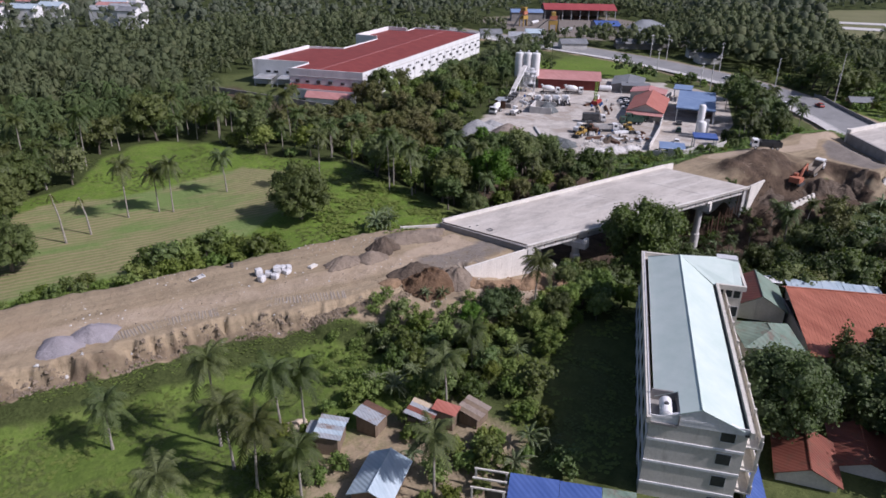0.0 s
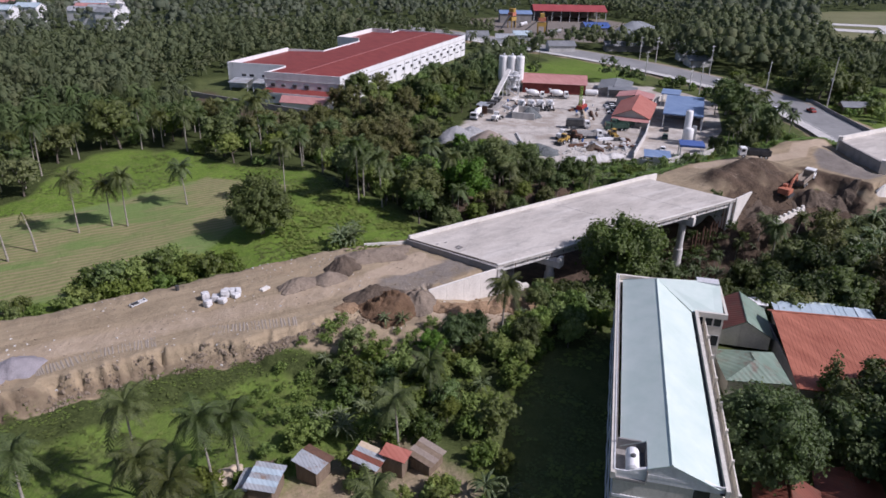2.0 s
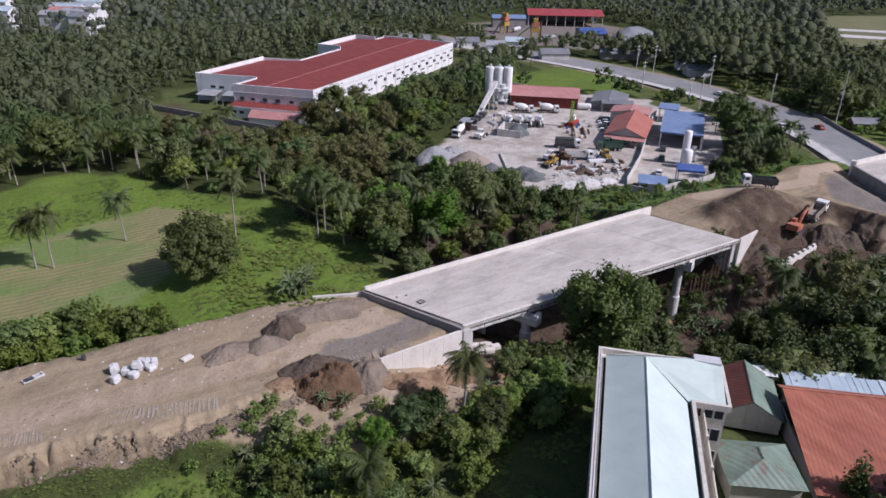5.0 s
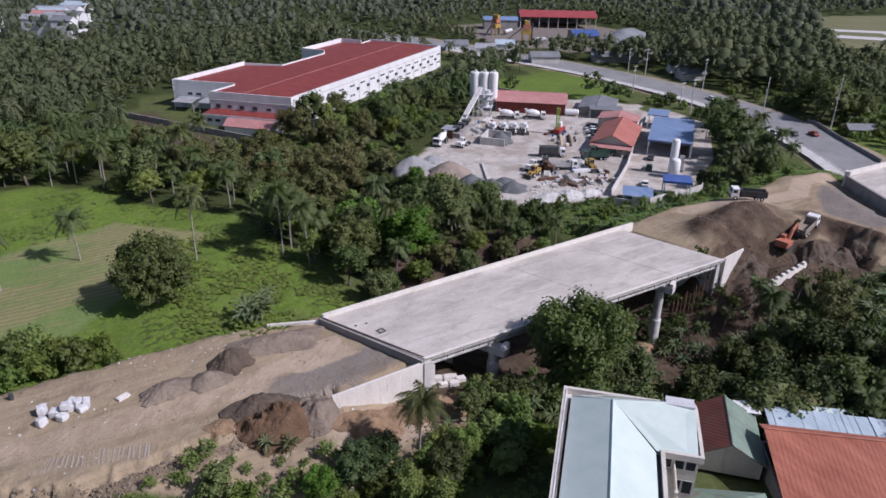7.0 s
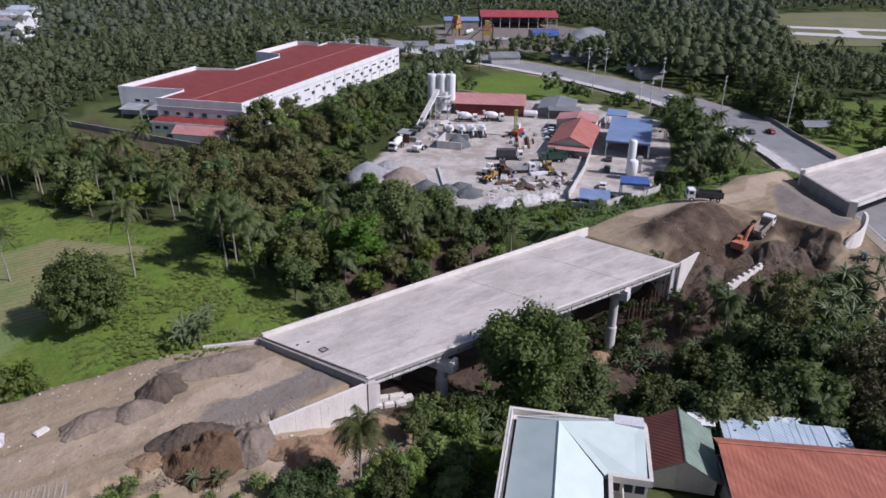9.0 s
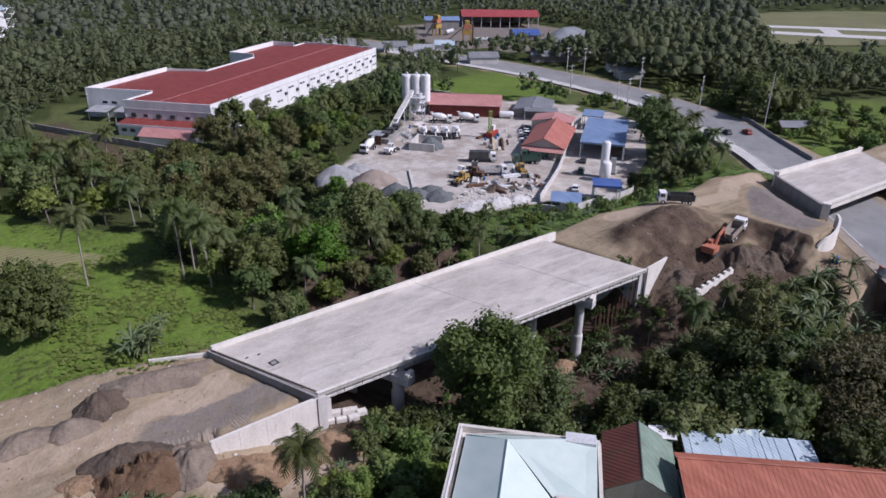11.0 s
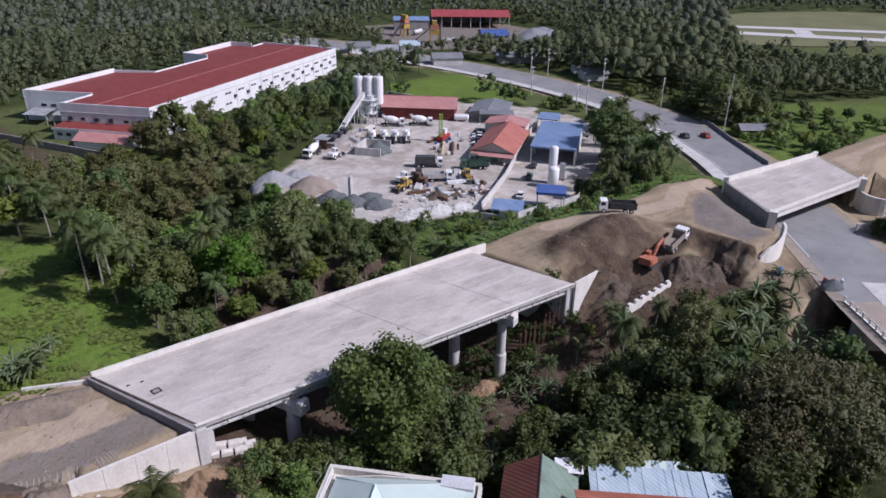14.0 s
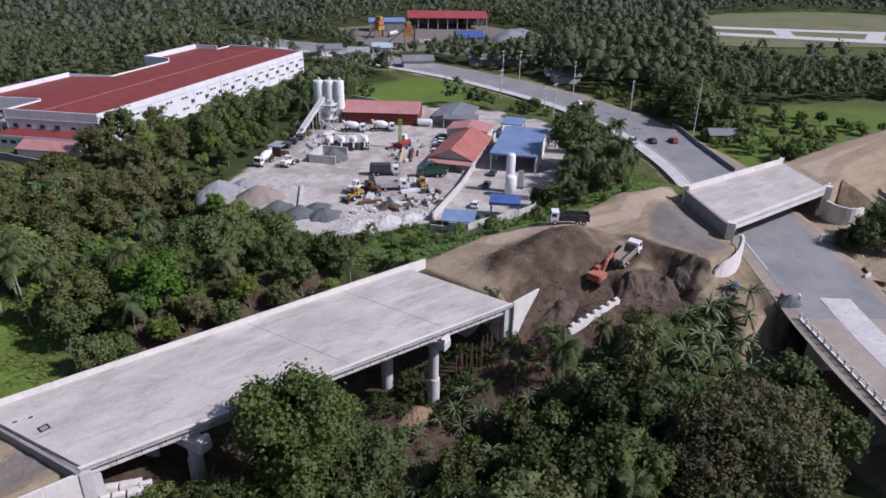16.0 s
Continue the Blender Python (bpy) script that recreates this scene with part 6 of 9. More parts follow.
# trees that close the gap between the field and the bridge
for x, y, sc, v in ((86, 126, 0.7, 0), (90, 131, 0.5, 2), (84, 135, 0.8, 0), (92, 138, 0.5, 10), (87, 143, 0.95, 2), (93, 148, 0.9, 0), (103, 144, 0.7, 2), (82, 148, 0.8, 1), (107, 142, 0.75, 10), (114, 143, 0.7, 2), (121, 142, 0.7, 10), (127, 141, 0.65, 0),
                    (112, 152, 0.9, 2), (120, 153, 0.8, 10), (105, 150, 0.9, 10), (128, 150, 0.7, 2)):
    plant("broad", x, y, sc, v, "dense dark-green tree behind the new bridge")
plant("broad", 98.0, 138.6, 1.35, 9, "bright lush green tree behind the new bridge")
# palms and trees between the station and the highway
for x, y, sc in ((228, 168, 0.75), (219, 150, 0.7), (235, 157, 0.8), (221, 137, 0.7), (214, 143, 0.75), (226, 147, 0.8), (205, 132, 0.65), (212, 128, 0.6), (232, 163, 0.8), (241, 170, 0.75), (224, 156, 0.7), (208, 140, 0.7)):
    plant("palm", x, y, sc * 1.2)
for x, y, sc, v in ((208, 137, 0.7, 10), (215, 136, 0.75, 0), (223, 153, 0.7, 2), (230, 151, 0.75, 10), (200, 127, 0.6, 0), (195, 130, 0.6, 10), (237, 163, 0.75, 0), (243, 168, 0.7, 10), (222, 143, 0.8, 2), (213, 149, 0.6, 10), (246, 176, 0.8, 2)):
    plant("broad", x, y, sc, v, "leafy tree between the station and the highway")
BANK = [(140, 122), (138, 147), (164, 143), (184, 137), (214, 150), (244, 176), (250, 170), (228, 130), (216, 122)]
close = scatter(9000, (30, 195, 46, 96), 3.3, lambda x, y: ((poly_dist(x, y, THICKET) < 0) | (poly_dist(x, y, GORGE) < 0)) & (np.hypot(x - 105.5, y - 88) > 4) & (np.hypot(x - 193, y - 84) > 5) & (np.hypot(x - 196, y - 75) > 8) & (seg_dist(x, y, [(189.6, 70.6), (150, 14)]) > 6) & ((x < 88) | (vnoise(x, y, 9, 170) > -0.75)) & (poly_dist(x, y, SCHOOL) > 1.5), 36)
for x, y in close:
    p = rng.random()
    if x < 88:
        sort, sc = ("bush", rng.uniform(0.7, 1.25)) if p < 0.80 else ("broad", rng.uniform(0.42, 0.62)) if p < 0.93 else ("banana", rng.uniform(0.8, 1.1))
    else:
        sort, sc = ("bush", rng.uniform(0.7, 1.25)) if p < 0.52 else ("broad", rng.uniform(0.7, 1.2)) if p < 0.66 else ("banana", rng.uniform(0.75, 1.15)) if p < 0.93 else ("palm", rng.uniform(0.5, 0.8))
    if ((x - 177) / 14) ** 2 + ((y - 76) / 10) ** 2 < 1:
        sort, sc = "banana", rng.uniform(1.0, 1.5)
    plant(sort, x, y, float(sc), ((0, 1, 3)[int(rng.integers(3))] if x < 88 else (0, 10, 3)[int(rng.integers(3))]) if sort == "broad" else (3, 3, 1)[int(rng.integers(3))] if sort == "bush" and x >= 88 else None)

low_growth = scatter(2500, (118, 186, 140, 205), 3.6, lambda x, y: (np.abs(poly_dist(x, y, YARD) - 3.5) < 3.0) & (poly_dist(x, y, STATION) > 2) & ((x < 150) | (y < 146)) & (x + y < 340), 37)
joined("undergrowth", [(x, y, float(rng.uniform(0.5, 0.85)), k % 3) for k, (x, y) in enumerate(low_growth)], "leaf_mid", "dense green scrub round the edge of the yard")
for x, y in scatter(600, (138, 200, 121, 147), 2.5, lambda x, y: (poly_dist(x, y, [(141, 123), (140, 145), (160, 141), (184, 132), (196, 124), (176, 122)]) < 0) & (vnoise(x, y, 4, 172) > -0.3), 173)[:56]:
    q = rng.random()
    plant("bush" if q < 0.75 else "banana", x, y, float(rng.uniform(0.4, 0.75)))
near_box = (-30, 255, 96, 262)
spots = scatter(30000, near_box, 5.3, lambda x, y: (woods_margin(x, y) > 1.0) & (np.hypot(x - 98.5, y - 154) > 9) & ((y > 118) | (x > 140)) & (poly_dist(x, y, YARD) > 3), 5)
spots.sort(key=lambda p: (p[0] - 110) ** 2 * 0.7 + (p[1] - 95) ** 2)
SINGLE = 250
for x, y in spots[:SINGLE]:
    p = rng.random()
    sc = float(rng.uniform(0.75, 1.12))
    edge = poly_dist(np.array([x]), np.array([y]), YARD)[0]
    sc *= 0.42 + 0.58 * float(ss(4, 22, edge)) if x < 182 else 1.0
    if poly_dist(np.array([x]), np.array([y]), BANK)[0] < 0:
        plant("palm" if p < 0.45 else "broad" if p < 0.68 else "bush", x, y, sc * (0.75 if p < 0.45 or p >= 0.68 else 0.55), 10 if 0.45 <= p < 0.68 else None)
    elif x < 80 and p < 0.55:
        plant("palm", x, y, sc)
    elif poly_dist(np.array([x]), np.array([y]), CUT_BANK)[0] < 0:
        if p < 0.35:
            plant("broad", x, y, sc * 0.7, int(rng.integers(4)))
    elif x < 132 and y > 172 and p < 0.7:
        plant("broad", x, y, sc, 8 if p < 0.3 else (3, 1)[int(p * 100) % 2], "olive-brown bamboo-like tree with feathery crown")
    elif p < 0.20:
        plant("palm", x, y, sc)
    elif p < 0.84:
        v = (0, 1, 2, 2, 1, 3)[int(rng.integers(6))]
        plant("broad", x, y, sc * (0.6 if min(math.hypot(x - 91, y - 131), math.hypot(x - 97.4, y - 141.7)) < 2.5 else 1.1), v)
    else:
        plant("bush", x, y, sc * 1.3)


for x, y in scatter(900, (246, 335, 84, 215), 4.4, lambda x, y: (poly_dist(x, y, FILL_EAST) > 2.5) & (seg_dist(x, y, HIGHWAY) > 15) & (np.hypot(x - 268, y - 95) > 20) & (y > 106) & (woods_margin(x, y) < 2) & (vnoise(x, y, 12, 71) > -0.35) & (x < 380 - 0.3 * y), 72)[:80]:
    q = rng.random()
    plant("bush" if q < 0.78 else "broad" if q < 0.88 else "banana", x, y, float(rng.uniform(0.8, 1.5) if q < 0.78 else rng.uniform(0.4, 0.7)), None if q < 0.78 or q >= 0.88 else int(rng.integers(4)))


TALL_WOOD = [(285, 228), (300, 205), (336, 195), (375, 215), (440, 262), (520, 330), (470, 390), (400, 330), (350, 292)]


def stand(places, n_leaf, size, seed, palms=0.25, tall=9.0, lobes=5):
    """Many trees joined: crowns of lumpy bosses with leaf clumps over them, some of them palms."""
    r = np.random.default_rng(seed)
    quads, hearts = [], []
    P = np.array(places)
    Z = height(P[:, 0], P[:, 1])
    high = ss(6, -6, poly_dist(P[:, 0], P[:, 1], TALL_WOOD))
    low = np.minimum.reduce([poly_dist(P[:, 0], P[:, 1], q) for q in (WORKS_PLOT, SLOPE, PLANT_PLOT)])
    for (x, y), z, hi, lo in zip(P, Z, high, low):
        h = tall * r.uniform(0.7, 1.3) * (0.45 + 0.55 * float(ss(4, 26, lo))) * (1 + 0.45 * float(hi))
        if r.random() < (0.6 if x < 85 and 150 < y < 300 else palms * (1 - float(hi))):
            q = []
            for i in range(13):
                q += frond_quads(r, np.array([x, y, z + h * 1.08]), 3.9, 2.4 * i + r.random(), 1.0 - 1.5 * i / 13, n=5, width=0.17)
            t = 0.2
            q.append([[x - t, y, z], [x + t, y, z], [x + t * 0.6, y, z + h], [x - t * 0.6, y, z + h]])
            q.append([[x, y - t, z], [x, y + t, z], [x, y + t * 0.6, z + h], [x, y - t * 0.6, z + h]])
            quads.append(np.array(q))
            continue
        w = 0.45 * h * r.uniform(0.75, 1.3)
        a = 2.4 * np.arange(lobes) + 6.28 * r.random()
        out = w * r.uniform(0.45, 0.75, lobes) * np.where(np.arange(lobes) == lobes - 1, 0.15, 1)
        cs = np.stack([x + np.cos(a) * out, y + np.sin(a) * out, z + h * (0.34 + 0.44 * np.arange(lobes) / max(1, lobes - 1))], -1)
        rs = w * r.uniform(0.30, 0.50, lobes) * (1.25 if lobes < 4 else 1.0)
        hearts.append(bosses(r, cs, rs, 0.66))
        quads.append(leaves(r, cs, rs * 1.1, n_leaf, size, 0.9, 0.62, 0.8))
    return leafy("woodland", hearts, np.concatenate(quads))


rest = spots[SINGLE:]
solid("woodland", stand(rest, 260, 0.7, 61, 0.3, 9.5, 8), "wood_leaf", "dense tropical woodland with coconut palms", "woodland", kind="stuff")
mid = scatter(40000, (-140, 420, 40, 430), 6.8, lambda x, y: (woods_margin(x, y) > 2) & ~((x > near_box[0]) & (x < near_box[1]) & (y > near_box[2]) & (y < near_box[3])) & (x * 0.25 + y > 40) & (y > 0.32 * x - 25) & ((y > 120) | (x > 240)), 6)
solid("woodland", stand(mid, 125, 0.95, 62, 0.22, 11.5, 7), "hazy_mid_leaf", "dense tropical woodland with coconut palms", "woodland", kind="stuff")
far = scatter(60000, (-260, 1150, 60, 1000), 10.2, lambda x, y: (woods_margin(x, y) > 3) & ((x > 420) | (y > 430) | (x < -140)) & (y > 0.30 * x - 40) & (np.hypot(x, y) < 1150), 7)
solid("woodland", stand(far, 20, 1.7, 63, 0.08, 13.0, 3), "hazy_far_leaf", "far woods towards the hills", "woodland", kind="stuff")


def tufts(name, places, size, seed, mat, label, blades=5, rise=0.10):
    """Low plants: a few upright blades or leaves at each place."""
    r = np.random.default_rng(seed)
    P = np.array(places)
    P = np.repeat(P, blades, 0) + r.normal(size=(len(P) * blades, 2)) * size * 0.4
    z = height(P[:, 0], P[:, 1])
    a = r.random(len(P)) * 6.28
    s = size * r.uniform(0.5, 1.3, len(P))
    d = np.stack([np.cos(a), np.sin(a)], -1) * s[:, None]
    o = np.stack([-d[:, 1], d[:, 0]], -1) * 0.5
    foot = np.concatenate([P, (z + 0.03)[:, None]], 1)
    tip = np.concatenate([P + d * 0.9, (z + s * rise)[:, None]], 1)
    m = (foot * 0.4 + tip * 0.6) + np.concatenate([o * 0, (s * rise)[:, None]], 1)
    w = np.concatenate([o, np.zeros((len(P), 1))], 1)
    return solid(name, soup(name, np.stack([foot, m + w, tip, m - w], 1)), mat, label, "grass", kind="stuff")


grassy = lambda x, y: (cover(x, y)[..., :2].max(-1) < 0.4) & (woods_margin(x, y) < 6)
tufts("grass", scatter(26000, (-22, 90, 52, 100), 0.75, lambda x, y: grassy(x, y) & (vnoise(x, y, 5, 41) > 0.0), 42), 0.5, 43, "tuft", "tufted green grass on the meadow")
tufts("grass", scatter(14000, (-30, 84, 118, 215), 1.25, lambda x, y: grassy(x, y) & (cover(x, y)[..., 2] < 0.4) & (vnoise(x, y, 6, 44) > 0.1), 45), 0.7, 46, "tuft", "tall grass and weeds in the field")
tufts("weeds", scatter(5000, (-22, 84, 84, 101), 0.8, lambda x, y: (np.abs(poly_dist(x, y, FILL_WEST) - 2.6) < 1.5) & (x < 40) & (vnoise(x, y, 2.5, 47) > 0.1), 48), 0.42, 49, "weed", "coarse weeds on the eroded bank")
tufts("weeds", scatter(9000, (138, 232, 116, 150), 0.9, lambda x, y: (poly_dist(x, y, FILL_MID) > 1) & (poly_dist(x, y, STATION) > 1) & (poly_dist(x, y, YARD) > 1) & (seg_dist(x, y, HIGHWAY) > 13), 50), 0.9, 51, "weed", "lush weeds on the bank above the yard")
tufts("weeds", scatter(7000, (52, 92, 118, 172), 1.0, lambda x, y: (poly_dist(x, y, FIELD) < 1) & (vnoise(x, y, 4, 53) > -0.2), 54), 0.95, 55, "weed", "lush weeds beside the field", 5, 0.22)
tufts("weeds", scatter(9000, (-20, 84, 44, 92), 1.1, lambda x, y: grassy(x, y) & (vnoise(x, y, 3.5, 56) > 0.25), 57), 0.8, 58, "weed", "patchy weeds on the meadow")


# ---- heaps of earth and gravel ----
M["ochre_earth"] = worn("ochre_earth", (0.215, 0.142, 0.082), (0.345, 0.235, 0.145), 0.5, 3, 0.95, relief=0.8, stain=(0.14, 0.10, 0.07))
M["sack"] = worn("woven_sacking", (0.50, 0.50, 0.51), (0.68, 0.68, 0.68), 0.8, 6, 0.8)

def heap(name, x, y, rx, ry, h, mat, label, seed, rot=0.0, lumps=0.25, category="earth heap", z=None):
    """A poured heap that follows the ground at its foot, with lumps on its sides."""
    n, rings = (72, 22) if lumps > 0.2 and rx > 3 else (44, 14)
    c, s = math.cos(radians(rot)), math.sin(radians(rot))
    a = np.arange(n) * 2 * math.pi / n
    P, H = [], []
    for k in range(rings + 1):
        u = k / rings
        edge = 1 + 0.20 * vnoise(np.cos(a) * 2.3 + seed * 7, np.sin(a) * 2.3, 1.0, seed) + 0.08 * vnoise(np.cos(a) * 7 + seed * 3, np.sin(a) * 7, 1.0, seed + 1)
        edge = 1 + (edge - 1) * u ** 1.5
        px, py = np.cos(a) * rx * u * edge, np.sin(a) * ry * u * edge
        X, Y = x + px * c - py * s, y + px * s + py * c
        prof = (1 - u ** 1.35) ** 1.1 * 0.9 + (0.05 if k < rings else -0.08)
        hh = h * prof + lumps * h * (1 - u) * (0.7 * vnoise(X, Y, max(0.9, rx * 0.42), seed + 3) + 0.3 * vnoise(X, Y, max(0.5, rx * 0.16), seed + 4))
        hh = hh + (0.025 + 0.05 * lumps) * h * vnoise(X, Y, 0.5, seed + 5) * min(1, 4 * (1 - u))
        P.append(np.stack([X, Y], -1))
        H.append((height(X, Y) if z is None else z) + hh)
    P, H = np.concatenate(P), np.concatenate(H)
    sh = Shape()
    f = [(k * n + i, (k + 1) * n + i, (k + 1) * n + (i + 1) % n, k * n + (i + 1) % n) for k in range(rings) for i in range(n)]
    sh.add(np.concatenate([P, H[:, None]], 1), f)
    return solid(name, sh, mat, label, category, smooth=lumps < 0.2)


heap("earth_mound", 45.0, 109.0, 4.4, 2.6, 1.7, "grey_earth", "grey-brown earth heap on the dirt road", 1, 12, 0.3)
heap("earth_mound", 50.6, 108.6, 3.4, 2.4, 1.7, "grey_earth", "grey-brown earth heap on the dirt road", 2, 0, 0.18)
heap("earth_mound", 54.4, 111.4, 4.0, 3.0, 2.7, "dark_earth", "dark freshly tipped earth heap", 3, 30, 0.35)
heap("earth_mound", 62.5, 114.0, 8.2, 3.4, 1.7, "grey_earth", "long flattened grey earth heap with machine marks", 4, -6, 0.22)
# back heap: dark clay whose tone also stands for a shadowed hollow
heap("earth_mound", 55.2, 99.0, 5.2, 3.0, 2.3, "dark_earth", "dark brown clay heap in place of the shaded hollow at the fill edge", 5, -8, 0.4)
heap("earth_mound", 56.0, 95.2, 5.2, 3.8, 2.8, "brown_earth", "large brown clay heap beside the retaining wall", 6, -5, 0.34)
heap("earth_mound", 61.2, 95.0, 3.6, 3.4, 1.8, "grey_earth", "grey spill of gravelly earth beside the wall", 19, 40, 0.4)
heap("earth_mound", 78.0, 92.5, 4.6, 2.8, 2.6, "ochre_earth", "ochre clay heap below the retaining wall", 7, 0, 0.4)
heap("earth_mound", 67.5, 92.0, 5.5, 3.4, 2.0, "ochre_earth", "ochre clay heap below the retaining wall", 18, 0, 0.4)
heap("earth_mound", 73.0, 93.6, 5.0, 2.4, 1.2, "ochre_earth", "low spread of ochre clay below the retaining wall", 91, 0, 0.5)
heap("earth_mound", 82.0, 92.0, 4.0, 2.6, 1.0, "ochre_earth", "low spread of ochre clay below the retaining wall", 92, 10, 0.5)
heap("earth_mound", 49.4, 98.0, 2.2, 1.6, 0.8, "ochre_earth", "small ochre clay heap", 8, 0, 0.4)
heap("earth_mound", 104.0, 96.5, 3.0, 2.0, 1.3, "ochre_earth", "ochre clay spoil at the foot of a pier", 81, 0, 0.5)
heap("earth_mound", 126.0, 96.5, 3.4, 2.2, 1.6, "ochre_earth", "ochre clay spoil at the foot of a pier", 82, 0, 0.5)
heap("earth_mound", 116.5, 92.5, 2.6, 1.8, 1.2, "ochre_earth", "ochre clay spoil at the foot of a pier", 83, 0, 0.5)
heap("gravel_mound", -3.2, 104.2, 3.4, 3.0, 1.9, "mauve_gravel", "mauve-grey gravel heap on the dirt road", 9, 0, 0.12, "gravel heap")
heap("gravel_mound", 1.6, 105.4, 3.6, 3.2, 2.1, "mauve_gravel", "mauve-grey gravel heap on the dirt road", 10, 0, 0.12, "gravel heap")
heap("earth_mound", 180.0, 92.5, 7.0, 3.6, 2.0, "dark_earth", "dark dug earth beside the pit", 13, -8, 0.5)
heap("earth_mound", 158.0, 97.5, 5.0, 2.6, 1.2, "dark_earth", "dark dug earth in the pit", 14, 5, 0.5)
heap("earth_mound", 173.0, 95.0, 4.0, 2.4, 1.6, "dark_earth", "dark dug earth beside the pit", 15, -20, 0.5)
heap("gravel_mound", 193.8, 74.8, 2.6, 2.0, 1.9, "dark_gravel", "dark gravel heap beside the highway", 16, 0, 0.1, "gravel heap")
for i, (x, y, r, h, m) in enumerate(((129.5, 190.5, 6.4, 3.6, "gravel"), (136.0, 181.5, 6.6, 3.6, "brown_sand"), (137.0, 193.0, 4.0, 2.0, "gravel"), (136.5, 171.0, 4.6, 2.8, "dark_gravel"), (139.5, 166.0, 4.4, 2.6, "dark_gravel"), (144.0, 162.0, 4.2, 2.2, "dark_gravel"), (145.0, 167.5, 3.4, 1.6, "dark_gravel"))):
    heap("gravel_mound", x, y, r, r * 0.85, h, m, "conical heap of crushed stone in the yard" if m == "gravel" else "conical heap of dark stone in the yard" if m == "dark_gravel" else "conical heap of brown sand in the yard", 20 + i, 0, 0.06 if m != "dark_gravel" else 0.19, "gravel heap")
for i, (x, y, r, h, m) in enumerate(((160.0, 158.5, 3.4, 1.5, "dark_earth"), (165.0, 158.0, 3.0, 1.4, "dark_earth"), (148.0, 152.0, 4.6, 1.2, "concrete"), (154.5, 151.0, 4.4, 1.3, "concrete"), (160.0, 149.5, 3.6, 1.0, "concrete"))):
    heap("rubble_mound", x, y, r, r * 0.75, h, m, "heap of dark spoil in the yard" if m == "dark_earth" else "heap of pale broken concrete in the yard", 30 + i, 0, 0.6, "rubble")


# ---- vehicles ----
WHEEL = Shape().tube([(0, -0.16, 0), (0, 0.16, 0)], 0.5, 16).mesh("tyre")
RIM = Shape().tube([(0, -0.175, 0), (0, 0.175, 0)], 0.26, 12).mesh("rim")
WHEEL.materials.append(M["tyre"])
RIM.materials.append(M["steel"])


def wheels(root, xs, half, r=0.5):
    for x in xs:
        for y in (-half, half):
            w = part("wheel", WHEEL, None, root, at=pose(x, y, r) @ Matrix.Diagonal((r / 0.5, 1, r / 0.5, 1)))
            part("rim", RIM, None, w)


def truck_front(root, cab, x0=2.3, low=0.75, high=2.75):
    s = Shape()
    prof = [(x0, low), (x0 + 1.75, low), (x0 + 1.75, 1.55), (x0 + 1.55, high), (x0, high)]
    n = len(prof)
    s.add([(x, -1.2, z) for x, z in prof] + [(x, 1.2, z) for x, z in prof], [tuple(range(n)), tuple(range(2 * n - 1, n - 1, -1))] + [(i + n, (i + 1) % n + n, (i + 1) % n, i) for i in range(n)])
    c = part("cab", s, cab, root)
    part("windscreen", Shape().slab([(x0 + 1.77, -1.05, 1.6), (x0 + 1.77, 1.05, 1.6), (x0 + 1.59, 1.05, 2.6), (x0 + 1.59, -1.05, 2.6)], 0.03), "glass", c)
    for y in (-1.21, 1.21):
        part("side_window", Shape().box(x0 + 0.95, y, 1.75, 0.95, 0.03, 0.75), "glass", c)
    part("bumper", Shape().box(x0 + 1.78, 0, 0.5, 0.2, 2.3, 0.4), "dark_steel", root)
    part("chassis", Shape().box(-0.2, 0, 0.6, 8.0, 0.9, 0.35), "dark_steel", root)


def dump_truck(m, cab="white_steel", bed="dark_steel", label="dump truck with open steel bed", tip=0.0):
    root = thing("dump_truck", m, label, "truck", "lorries of the site")
    truck_front(root, cab)
    s = Shape().box(-1.1, 0, 1.05, 5.8, 2.45, 0.15)
    s.box(-1.1, -1.17, 1.2, 5.8, 0.12, 1.15).box(-1.1, 1.17, 1.2, 5.8, 0.12, 1.15).box(1.75, 0, 1.2, 0.12, 2.3, 1.5).box(-3.95, 0, 1.2, 0.12, 2.3, 1.0)
    for i in range(6):
        s.box(-3.6 + i, -1.26, 1.1, 0.12, 0.07, 1.2).box(-3.6 + i, 1.26, 1.1, 0.12, 0.07, 1.2)
    part("bed", s, bed, root, at=pose(0, 0, 0, 0, tip, 0))
    wheels(root, (3.0, -1.6, -2.9), 1.05)
    return root


def mixer_truck(m, label="white concrete mixer lorry with dusty drum"):
    root = thing("mixer_truck", m, label, "truck", "concrete mixer lorries")
    truck_front(root, "white_steel")
    part("drum", Shape().tube([(1.9, 0, 1.9), (1.5, 0, 1.95), (0.2, 0, 2.25), (-1.6, 0, 2.5), (-2.9, 0, 2.75), (-3.3, 0, 2.85)], [0.5, 0.85, 1.2, 1.1, 0.62, 0.5], 18), "white_steel", root, "pale dusty mixing drum")
    part("hopper", Shape().tube([(-3.3, 0, 3.1), (-3.3, 0, 3.75)], [0.3, 0.6], 10), "steel", root)
    part("chute", Shape().slab([(-3.4, -0.2, 2.2), (-3.4, 0.2, 2.2), (-4.5, 0.2, 1.3), (-4.5, -0.2, 1.3)], 0.06), "steel", root)
    part("drum_stand", Shape().box(-2.6, 0, 0.95, 0.3, 1.4, 1.3), "dark_steel", root)
    part("drum_stand", Shape().box(1.6, 0, 0.95, 0.3, 1.4, 0.7), "dark_steel", root)
    wheels(root, (3.0, -1.6, -2.9), 1.05)
    return root


